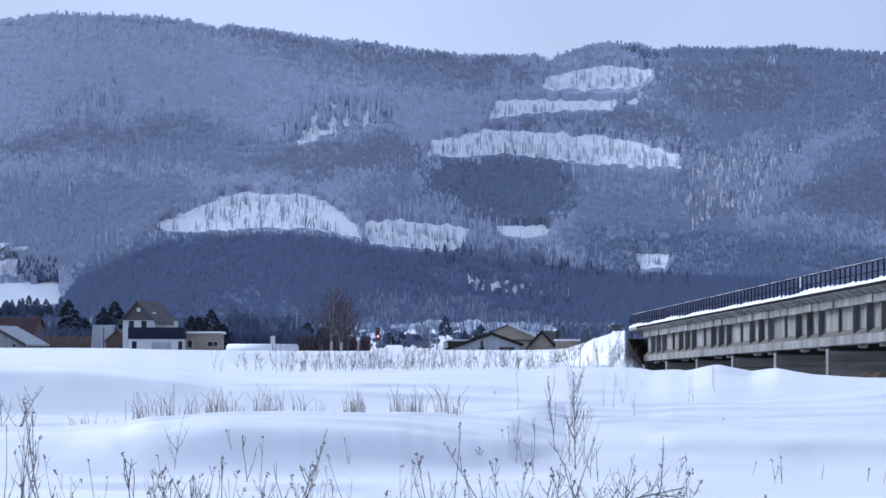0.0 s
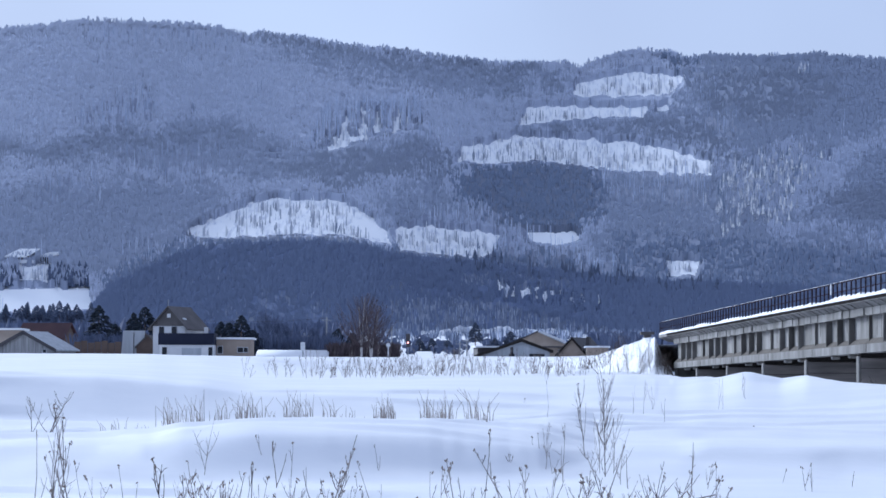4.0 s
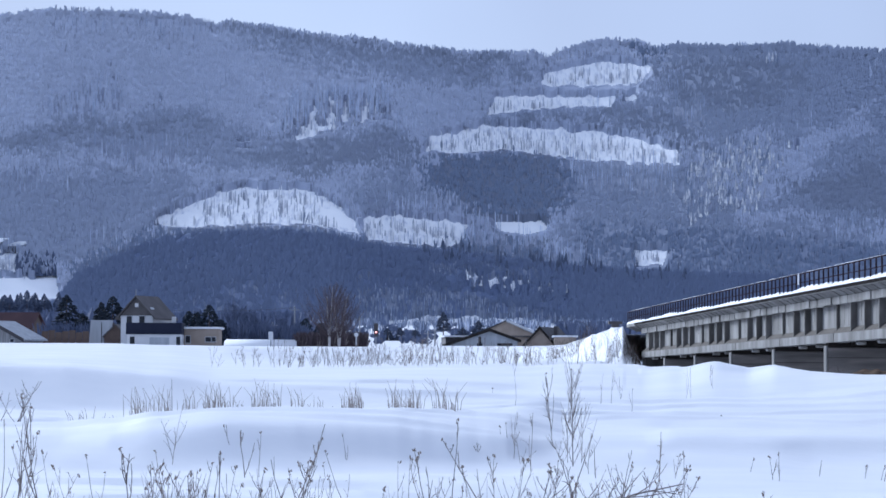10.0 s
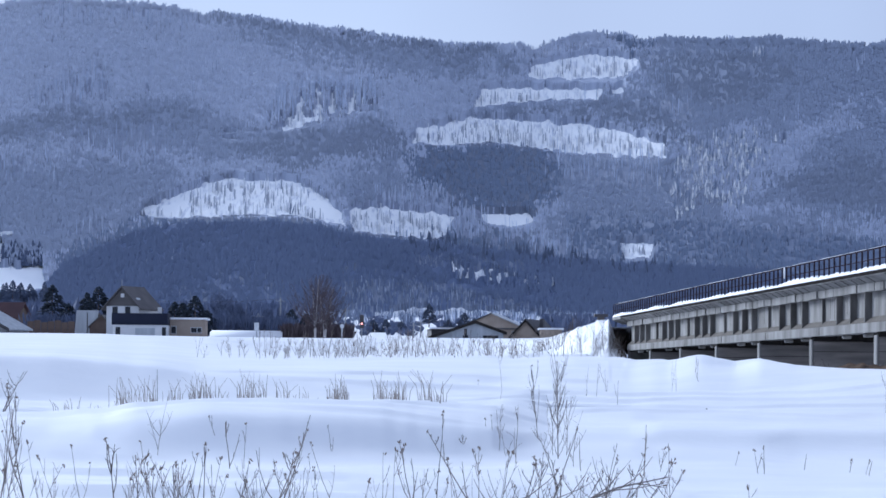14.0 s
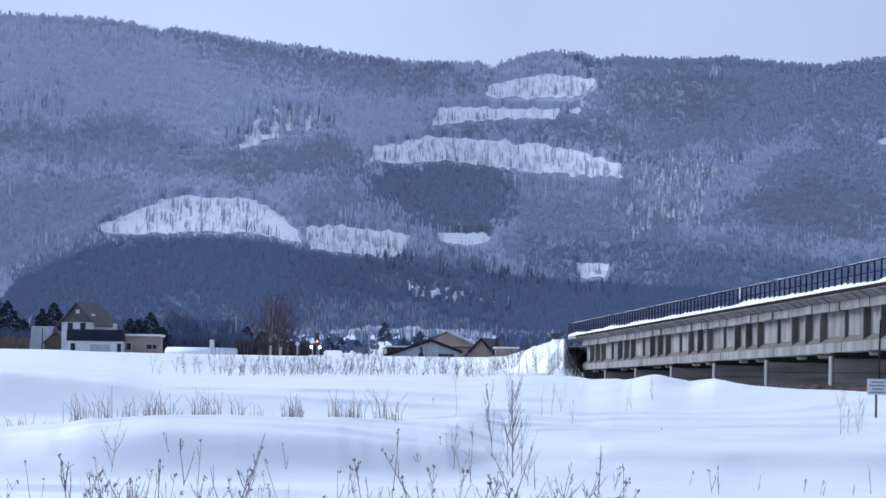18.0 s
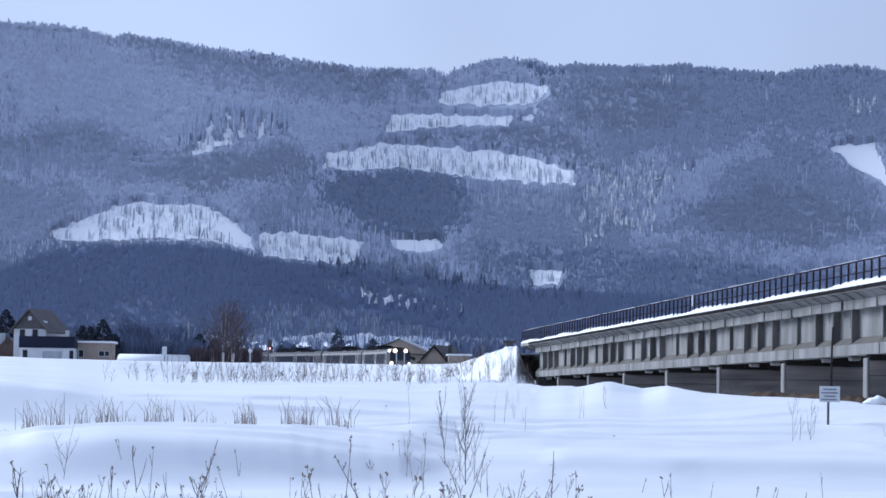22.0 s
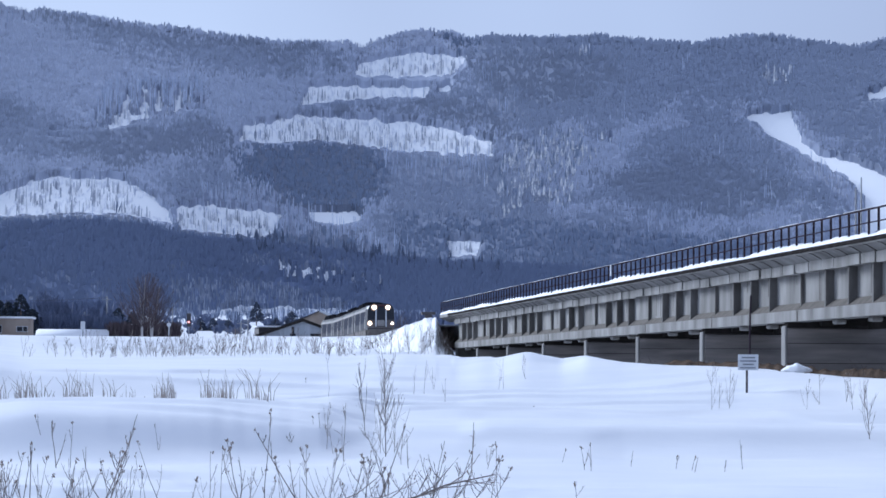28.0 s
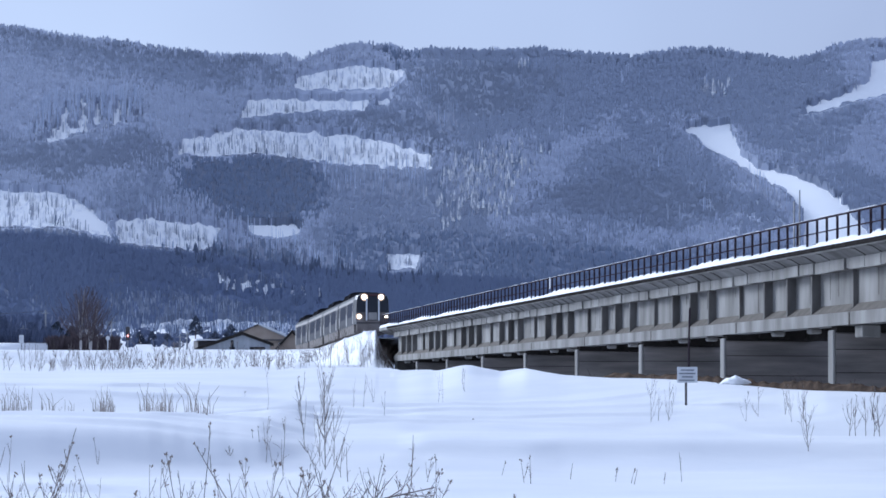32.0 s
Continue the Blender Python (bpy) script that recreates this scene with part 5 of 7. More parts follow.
def build_car(front):
    car = thing("train_car", Matrix(), "silver diesel express train car with dark windows and snowy skirt", "train", "cars of the train")
    if front:
        tagged(car, "leading silver express train car with four bright headlights", "train")
    h = CAR / 2
    nose = h - (1.2 if front else 0.0)
    side = [(-1.42, 1.0), (-1.45, 1.4), (-1.45, 2.0), (-1.40, 3.05), (1.40, 3.05), (1.45, 2.0), (1.45, 1.4), (1.42, 1.0)]
    part("body", hull(bmesh.new(), -h, nose, side), TRAIN_SILVER, car)
    part("roof", hull(bmesh.new(), -h + 0.05, nose - 0.1, [(-1.405, 3.055), (-1.27, 3.34), (-1.0, 3.5), (-0.5, 3.58), (0.5, 3.58), (1.0, 3.5), (1.27, 3.34), (1.405, 3.055)]), TRAIN_SILVER, car)
    for x, run, up in ((-7.6, 2.2, 3.95), (-5.3, 1.9, 3.85), (-3.2, 2.6, 4.0), (1.2, 2.4, 3.72), (4.2, 2.0, 3.7)):
        part("roof_unit", hull(bmesh.new(), x, x + run, [(-1.24, 3.36), (-1.0, up - 0.1), (-0.6, up), (0.6, up), (1.0, up - 0.1), (1.24, 3.36)]), TRAIN_DARK, car, "dark roof equipment box")
    part("skirt", hull(bmesh.new(), -h + 0.6, nose - 0.5, [(-1.38, 0.3), (-1.41, 1.03), (1.41, 1.03), (1.38, 0.3)]), TRAIN_SKIRT, car)
    for sgn in (-1, 1):
        for x in (-6.9, -4.75, -2.6, 0.75, 2.9, 5.05):
            part("window", hull(bmesh.new(), x, x + 2.07, [(sgn * 1.40, 1.70), (sgn * 1.462, 1.70), (sgn * 1.428, 2.78), (sgn * 1.385, 2.78)]), TRAIN_GLASS, car)
        part("cornice", hull(bmesh.new(), -h + 0.1, nose - 0.2, [(sgn * 1.38, 2.86), (sgn * 1.436, 2.86), (sgn * 1.425, 3.10), (sgn * 1.37, 3.10)]), TRAIN_FRAME, car, "pale band above the windows")
        for x in (-h + 0.6, -0.45, h - 2.6):
            door = part("door", hull(bmesh.new(), x, x + 1.05, [(sgn * 1.40, 1.05), (sgn * 1.462, 1.1), (sgn * 1.462, 2.0), (sgn * 1.428, 2.95), (sgn * 1.39, 2.95)]), TRAIN_FRAME, car)
            part("door_window", hull(bmesh.new(), x + 0.3, x + 0.75, [(sgn * 1.40, 2.0), (sgn * 1.472, 2.0), (sgn * 1.442, 2.8), (sgn * 1.39, 2.8)]), TRAIN_GLASS, door)
    for bx in (-6.4, 6.4):
        bogie = part("bogie", boxed(bx - 1.7, bx + 1.7, -1.0, 1.0, 0.35, 0.75, 0.08), TRAIN_DARK, car)
        for wx in (bx - 1.05, bx + 1.05):
            for sy in (-0.535, 0.535):
                bm = bmesh.new()
                bmesh.ops.create_cone(bm, cap_ends=True, segments=14, radius1=0.43, radius2=0.43, depth=0.13, matrix=pose(wx, sy, 0.43, 90, 0, 0))
                part("wheel", bm, STEEL, bogie)
    part("coupling_bellows", boxed(-h - 0.34, -h - 0.005, -0.6, 0.6, 1.1, 3.2, 0.05), TRAIN_DARK, car)
    if front:
        bm = bmesh.new()
        face = side[:4] + [(-1.25, 3.4), (1.25, 3.4)] + side[4:]
        a = [bm.verts.new((nose, y, z)) for y, z in face]
        b = [bm.verts.new((h, y * 0.92, 1.0 + (z - 1.0) * 0.97)) for y, z in face]
        bm.faces.new(b[::-1])
        for i in range(len(a)):
            j = (i + 1) % len(a)
            bm.faces.new((a[i], b[i], b[j], a[j]))
        part("cab", bm, GLASS_DARK, car, "dark glazed cab front")
        part("apron", boxed(h - 0.6, h + 0.05, -1.30, 1.30, 0.35, 1.12, 0.1), TRAIN_SKIRT, car, "snow-dusted front apron")
        part("front_panel", boxed(h - 0.5, h + 0.07, -1.345, 1.345, 1.13, 1.98, 0.08), TRAIN_SKIRT, car, "pale grey panel below the cab windows")
        part("gangway_door", boxed(h + 0.01, h + 0.16, -0.42, 0.42, 1.3, 3.2, 0.03), GLASS_DARK, car)
        for sy in (-0.5, 0.5):
            part("door_frame", boxed(h + 0.01, h + 0.24, sy - 0.06, sy + 0.06, 1.3, 3.05, 0.02), BOARD_WHITE, car)
        part("door_panel", boxed(h + 0.165, h + 0.18, -0.36, 0.36, 1.35, 1.95), TRAIN_FRAME, car)
        for y, z, r in ((-1.1, 1.62, 0.17), (1.13, 1.62, 0.12), (-0.68, 3.2, 0.19), (0.68, 3.2, 0.18)):
            bm = bmesh.new()
            bmesh.ops.create_uvsphere(bm, u_segments=14, v_segments=8, radius=r)
            for v in bm.verts:
                v.co.x *= 0.35
                v.co.y *= 1.15 if z > 3 else 1.0
                v.co += Vector((h + 0.08, y, z))
            lamp = part("headlight", bm, LAMP_WARM, car, "bright warm headlight", smooth=True)
            bm = bmesh.new()
            bmesh.ops.create_cone(bm, cap_ends=True, segments=20, radius1=r * 1.55, radius2=r * 1.35, depth=0.05, matrix=pose(h + 0.075, y, z, 0, 90, 0))
            part("halo", bm, LAMP_HALO, lamp, "warm glowing halo disc round the lamp")
        part("roof_fairing", boxed(nose - 0.4, h + 0.02, -1.05, 1.05, 3.2, 3.5, 0.1), ROOF_RED, car, "dull red fairing between the upper headlights")
    return car


cars = [build_car(True)] + [build_car(False) for _ in range(3)]


def car_pose(s_front):
    """The pose of a car whose front end stands at s along the track."""
    a, b = on_track(s_front + CAR / 2 - 6.4), on_track(s_front + CAR / 2 + 6.4)
    mid, d = (a + b) / 2, (a - b)
    return Matrix.Translation(mid) @ d.to_track_quat("X", "Z").to_matrix().to_4x4()


def motions():
    """The train rolls along its track at fifteen metres a second."""
    times = [i * 0.5 for i in range(65)]
    for i, car in enumerate(cars):
        walk(car, [(t, car_pose(15.0 * (32.0 - t) + PITCH * i)) for t in times])


# ---------------------------------------------------------------- the village
def framed_window(ob, u, zz, a, b):
    """A dark pane with a pale frame and sill, on the front face."""
    win = part("window", boxed(u - a / 2, u + a / 2, -0.06, -0.004, zz - b / 2, zz + b / 2), GLASS_DARK, ob)
    bm = bmesh.new()
    for x0, x1, z0, z1 in ((-a / 2 - 0.06, a / 2 + 0.06, b / 2, b / 2 + 0.06), (-a / 2 - 0.06, -a / 2, -b / 2, b / 2), (a / 2, a / 2 + 0.06, -b / 2, b / 2)):
        box(bm, u + x0, u + x1, -0.075, -0.004, zz + z0, zz + z1)
    part("window_frame", bm, BOARD_WHITE, win)
    part("window_sill", boxed(u - a / 2 - 0.09, u + a / 2 + 0.09, -0.11, -0.004, zz - b / 2 - 0.07, zz - b / 2 - 0.002), BOARD_WHITE, win)


def gable_house(x, y, z, wide, deep, eaves, ridge, turn, wall, roof, name, label, over=0.4, windows=(), gable_wall=None, verge=None, dusted=None):
    """A house with its ridge running along its depth; windows: (u, z, width, height) on the gable that faces the viewer."""
    ob = thing(name, pose(x, y, z, 0, 0, turn), label, "house" if "house" in name else "shed")
    w = wide / 2
    part("wall", prism(bmesh.new(), [(-w, -6), (-w, eaves), (0, ridge), (w, eaves), (w, -6)], 0, deep), wall, ob)
    if gable_wall:
        part("gable_boarding", prism(bmesh.new(), [(-w, eaves), (0, ridge), (w, eaves)], -0.08, -0.004), gable_wall, ob)
    t = 0.18
    k = (ridge - eaves) / w
    for s in (-1, 1):
        bm = prism(bmesh.new(), [(0, ridge + 0.02), (0, ridge + 0.02 + t), (s * (w + over), eaves - k * over + t + 0.02), (s * (w + over), eaves - k * over + 0.02)], -over, deep + over)
        part("roof", bm, dusted if dusted and s > 0 else roof, ob)
        if verge:
            bm = prism(bmesh.new(), [(0, ridge - 0.22), (0, ridge + 0.26), (s * (w + over + 0.05), eaves - k * over + 0.24), (s * (w + over + 0.05), eaves - k * over - 0.22)], -over - 0.10, -over - 0.004)
            part("verge_board", bm, verge, ob, "dark verge board")
    for u, zz, a, b in windows:
        framed_window(ob, u, zz, a, b)
    return ob


def flat_house(x, y, z, wide, deep, high, turn, wall, roof, name, label, windows=()):
    ob = thing(name, pose(x, y, z, 0, 0, turn), label, "house" if "house" in name else "shed")
    part("wall", boxed(-wide / 2, wide / 2, 0, deep, -6, high), wall, ob)
    part("roof", boxed(-wide / 2 - 0.3, wide / 2 + 0.3, -0.4, deep + 0.3, high + 0.004, high + 0.25), roof, ob)
    for u, zz, a, b in windows:
        framed_window(ob, u, zz, a, b)
    return ob


# grey sheet barn and a red-roofed house behind it
gable_house(-57.35, 430.00, 7.40, 8.6, 6.0, 0.07, 2.24, -20, WALL_PLANK, WALL_GREY, "plank_barn", "weathered plank barn with a pale sheet roof", 0.4, ((2.9, -0.15, 0.5, 0.4),), None, ROOF_DARK)
flat_house(-61.71, 446.00, 9.34, 3.6, 6, 0.9, 0, WALL_TAN, SNOW, "village_house", "low house with a thick snow-covered flat roof")
gable_house(-56.4, 470.00, 9.6, 5.0, 6.6, 0.0, 1.95, 75, WALL_BROWN, ROOF_RED, "red_roofed_house", "brown house with a dull red sheet roof", 0.4)
for k in range(7):
    panel = tagged(part("board_fence", boxed(0, 0.83, 0, 0.12, -3.0, 1.54 + 0.15 * math.sin(k * 2.1)), WALL_BROWN, None), "brown board fence panel along the snowy yard", "fence", "panels of the yard fence")
    panel.matrix_basis = pose(-51.69, 436.00, 7.04) @ pose(k * 0.88, 0, 0)
# lean-to of grey sheet with a brown gable beside it
shed = thing("lean_to_shed", pose(-44.28, 438.00, 7.07), "grey sheet lean-to shed with a steep roof", "shed")
part("roof", prism(bmesh.new(), [(-1.7, -3), (-1.25, 3.0), (1.6, 3.0), (1.1, -3)], -0.2, 0.0), WALL_GREY, shed)
part("wall", boxed(-1.3, 1.4, 0.02, 4.0, -3, 2.7), WALL_BROWN, shed)
part("seam", boxed(0.1, 0.2, -0.26, -0.204, -2, 2.7), ROOF_DARK, shed)
gable_house(-42.27, 437.00, 7.06, 2.9, 5, 0.9, 2.3, 0, WALL_BROWN, ROOF_BROWN, "timber_shed", "small brown timber shed with a gable", 0.2)
# white gabled house with a navy front
house = gable_house(-39.39, 436.00, 7.04, 4.6, 6.0, 3.6, 6.0, -20, WALL_WHITE, ROOF_BROWN, "gabled_house", "white gabled house with dark boarded gable and brown roof", 0.55, ((-1.05, 3.05, 0.75, 0.95), (0.75, 3.05, 0.75, 0.95)), ROOF_BROWN)
part("chimney", boxed(3.0, 3.5, 3.0, 3.5, 1.0, 2.6), WALL_WHITE, house)
part("vent", boxed(-0.25, 0.25, -0.12, -0.084, 4.7, 5.2), WALL_WHITE, house)
part("mast", boxed(-0.3, -0.22, 0.2, 0.28, 6.0, 7.0), STEEL, house)
part("skylight", prism(bmesh.new(), [(1.55, 4.62), (1.75, 4.40), (1.78, 4.46), (1.58, 4.68)], 0.6, 1.6), BOARD_WHITE, house)
porch = thing("front_annexe", pose(-36.44, 428.00, 6.95), "white annexe with a navy clad upper front", "house")
part("wall", boxed(-3.45, 3.45, 0, 5.5, -5, 1.15), WALL_WHITE, porch)
part("cladding", boxed(-3.6, 3.5, -0.15, 5.6, 1.154, 2.62), NAVY, porch)
part("door", boxed(-3.1, -2.5, -0.05, -0.004, -1.5, 0.85), GLASS_DARK, porch)
part("door", boxed(2.8, 3.3, -0.05, -0.004, -1.5, 0.85), GLASS_DARK, porch)
part("garage_door", boxed(-0.6, 1.9, -0.04, -0.004, -2.0, 0.75), WALL_GREY, porch)
part("chimney", boxed(2.0, 2.5, 2.8, 3.3, 2.624, 3.45, 0.03), WALL_WHITE, porch)
part("ledge", boxed(-3.62, 3.52, -0.2, -0.154, 1.3, 1.38), NAVY, porch)
flat_house(-30.76, 432.00, 6.78, 4.50, 6, 2.10, 0, WALL_TAN, SNOW, "flat_roofed_house", "tan sided house with a snow-edged flat roof", ((-1.7, 0.75, 0.6, 0.9), (0.9, 0.75, 0.7, 0.6), (1.6, 0.75, 0.5, 0.6)))
# long low shed under a thick cap of snow
low = thing("snowbound_shed", pose(-21.06, 392.00, 6.18), "long low shed buried under a thick cap of snow", "shed")
part("wall", boxed(-4.0, 4.0, 0.2, 3.0, -3, 0.3), WALL_BROWN, low)
bm = bmesh.new()
prism_x(bm, [(-1.6, -0.8), (-0.9, 0.05), (0.2, 0.6), (1.4, 0.85), (2.5, 0.85), (3.2, 0.5), (3.2, -0.8)], -4.2, 4.2)
bmesh.ops.bevel(bm, geom=list(bm.edges), offset=0.15, segments=2, affect="EDGES")
part("snow_cap", bm, SNOW, low, smooth=True)
# buildings beyond the track
flat_house(2.20, 505.00, 7.98, 3.05, 6, 1.02, 6, ROOF_DARK, SNOW, "low_store", "low dark store with snow on its roof")
hall = thing("village_hall", pose(7.05, 500.00, 7.58), "long pale grey hall with a shallow dark-edged gable", "house")
part("wall", prism(bmesh.new(), [(-6.3, -6), (-6.3, 0.25), (0.15, 2.35), (4.3, 0.95), (4.3, -6)], 0, 14), WALL_GREY, hall)
part("roof", prism(bmesh.new(), [(-6.8, -0.05), (-6.8, 0.18), (0.15, 2.65), (0.15, 2.38)], -0.4, 14.4), ROOF_DARK, hall)
part("verge_board", prism(bmesh.new(), [(-6.85, -0.22), (-6.85, 0.22), (0.15, 2.69), (0.15, 2.2)], -0.52, -0.404), CURB_SHADE, hall, "dark verge board")
part("roof", prism(bmesh.new(), [(0.15, 2.38), (0.15, 2.65), (4.8, 0.95), (4.8, 0.72)], -0.4, 14.4), ROOF_DARK, hall)
part("verge_board", prism(bmesh.new(), [(0.153, 2.2), (0.153, 2.69), (4.85, 0.99), (4.85, 0.55)], -0.52, -0.404), CURB_SHADE, hall, "dark verge board")
for u, w in ((-1.3, 0.8), (2.1, 1.6), (3.2, 0.7)):
    part("window", boxed(u - w / 2, u + w / 2, -0.06, -0.004, -0.1, 0.45), GLASS_DARK, hall)
part("door", boxed(-1.5, -1.1, -0.08, -0.062, -0.1, 1.4), GLASS_DARK, hall)
gable_house(10.2, 530.00, 7.93, 8.4, 8.0, 2.05, 3.9, -8, WALL_TAN, ROOF_DARK, "gabled_house", "tan gabled house with one snow-dusted roof slope", 0.5, dusted=WALL_GREY)
flat_house(12.92, 520.00, 7.64, 3.6, 4, 1.6, 0, WALL_TAN, ROOF_BROWN, "village_house", "tan house wall beside the gabled house", ((0.5, 0.9, 0.5, 0.8),))
small = gable_house(15.22, 515.00, 7.58, 4.6, 8, 0.6, 3.0, -22, WALL_TAN, ROOF_DARK, "small_gabled_house", "small tan gabled house with a dark verge", 0.4, verge=CURB_SHADE)
part("flue", boxed(1.4, 2.0, 2.0, 2.6, 1.5, 3.3), ROOF_DARK, small)
flat_house(18.77, 508.00, 7.50, 3.2, 6, 1.6, 0, WALL_TAN, SNOW, "snow_roofed_house", "tan house under a thick snowy roof")
flat_house(15.52, 300.00, 7.14, 0.6, 0.8, 0.1, 0, ROOF_BROWN, ROOF_DARK, "trackside_hut", "small dark trackside hut by the bridge end")
# farm on the slope to the west
def slab(lower, upper, thick):
    """A roof slab between a lower and an upper edge, each two corners."""
    bm = bmesh.new()
    c = [Vector(p) for p in (*lower, *upper[::-1])]
    top = [bm.verts.new(p) for p in c]
    bot = [bm.verts.new(p - Vector((0, 0, thick))) for p in c]
    bm.faces.new(top)
    bm.faces.new(bot[::-1])
    for i in range(4):
        j = (i + 1) % 4
        bm.faces.new((top[i], bot[i], bot[j], top[j]))
    return bm


fx, fy, fz = main_hill(np.array(-134.0), np.array(40.2))
farm = thing("hillside_farmhouse", pose(fx, fy - 12, fz), "dark farmhouse with a wide snowy roof on the slope", "house")
part("wall", boxed(-9.0, 6.5, 1.0, 9.0, -3.0, 1.6), ROOF_DARK, farm)
part("roof", slab(((-10.5, 0, 1.2), (3.4, 0, 1.2)), ((-1.5, 9, 6.6), (11.0, 9, 6.6)), 0.5), SNOW_FAR, farm)
part("terrace", boxed(-8.0, 9.0, -2.0, 0.9, -3.0, -0.9), SNOW_FAR, farm)
barn2 = thing("hillside_barn", pose(fx + 16.5, fy - 8, fz), "small barn with snow on its roof on the slope", "shed")
part("wall", boxed(-5.5, 5.5, 0, 6, -3, 1.3), ROOF_DARK, barn2)
part("roof", prism(bmesh.new(), [(-6.5, 1.2), (-3.0, 3.0), (1.5, 4.2), (6.2, 4.4), (6.4, 2.6), (2.0, 1.3)], -0.6, 6.4), SNOW_FAR, barn2)
long_roof = thing("hillside_shed", pose(fx + 6.0, fy + 22, fz + 9.2), "long low shed with a grey roof above the farmhouse", "shed")
part("wall", boxed(-6.0, 7.0, 0.5, 4.0, -6.0, 0.1), ROOF_DARK, long_roof)
part("roof", boxed(-7.0, 8.0, 0, 4.6, 0.104, 1.4, 0.1), WALL_GREY, long_roof)
r = np.random.default_rng(17)
pb = np.concatenate([r.uniform(-148, -134.8, 60), r.uniform(-125.8, -113.0, 64)])
pe = r.uniform(32.3, 36.2, 124)
v, l = cones(main_hill(pb, pe) - np.array([0, 6.0, 1.0]), r.uniform(5, 9.5, 124), r.uniform(3.4, 6.0, 124), r)
sb, se = r.uniform(66, 166, 9500), r.uniform(45, 99, 9500)
stand = inside(sb + r.normal(0, 2.0, 9500), se + r.normal(0, 1.5, 9500), [(70, 58), (80, 70), (94, 71), (103, 70), (95, 61), (94, 52), (76, 47)])
stand |= inside(sb, se, [(150, 87), (152, 91.5), (161, 91), (160, 87)]) | inside(sb, se, [(93, 96.5), (97, 97.4), (103, 95.7), (100, 94)])
stand &= np.array([noise.noise((p * 0.5, q * 0.7, 2.0)) > -0.02 for p, q in zip(sb, se)])
for name, mat, pick, label in (("snowy_conifers", YOUNG_FAR, r.uniform(0, 1, 9500) < 0.6, "young conifers laden with snow on the hillside"), ("young_conifers", BARE_DEEP, r.uniform(0, 1, 9500) < 0.3, "dark young conifers on the hillside")):
    n = int((stand & pick).sum())
    sv, sl = cones(main_hill(sb, se)[stand & pick] + np.array([0, -5.0, 0]), r.uniform(7.0, 10.5, n), r.uniform(2.2, 3.6, n), r)
    tagged(new(name, quick_mesh(name, sv, sl, 3, [mat], smooth=True, upward=crown_normals(sv, 5))), label, "trees", kind="stuff")
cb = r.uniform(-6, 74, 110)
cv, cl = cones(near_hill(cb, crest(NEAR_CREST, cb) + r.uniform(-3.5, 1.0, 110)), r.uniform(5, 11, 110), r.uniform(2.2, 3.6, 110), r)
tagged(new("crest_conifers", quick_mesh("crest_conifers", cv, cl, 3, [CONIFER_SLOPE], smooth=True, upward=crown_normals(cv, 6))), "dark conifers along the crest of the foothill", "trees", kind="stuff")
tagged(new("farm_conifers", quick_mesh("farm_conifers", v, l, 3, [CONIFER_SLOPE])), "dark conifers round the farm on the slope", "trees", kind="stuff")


# ---------------------------------------------------------------- trees near the village
def bare_tree(x, y, z, high, spread, stems, rng, name, label, bark=BARK, twigs=TWIG, density=1.0):
    ob = thing(name, pose(x, y, z), label, "tree")
    bm, tw = bmesh.new(), bmesh.new()

    def grow(p, d, length, r, depth):
        pts = [p]
        q = p.copy()
        for _ in range(4):
            d = (d + Vector((rng.gauss(0, 0.10), rng.gauss(0, 0.10), 0.05))).normalized()
            q = q + d * length / 4
            pts.append(q.copy())
        tube(bm if depth < 2 else tw, pts, max(r, 0.028), max(r * 0.5, 0.016), 4 if depth < 2 else 3)
        if depth < 3:
            for _ in range(int((5, 7, 8)[depth] * density + 0.5)):
                i = rng.randint(1 if depth else 2, 4)
                side = Vector((rng.gauss(0, 1), rng.gauss(0, 1), 0)).normalized() * spread
                grow(pts[i], (d + side * 0.9 + Vector((0, 0, 0.35))).normalized(), length * rng.uniform(0.45, 0.7), r * 0.42, depth + 1)

    for i in range(stems):
        a = rng.uniform(0, 6.28)
        lean = 0.06 + 0.10 * stems * 0.5 * rng.random()
        grow(Vector((0.25 * math.cos(a), 0.25 * math.sin(a), -1.0)), Vector((lean * math.cos(a), lean * math.sin(a), 1)).normalized(), high * rng.uniform(0.62, 0.78), high * 0.014 + 0.05, 0)
    part("trunk", bm, bark, ob)
    part("crown", tw, twigs, ob)
    return ob


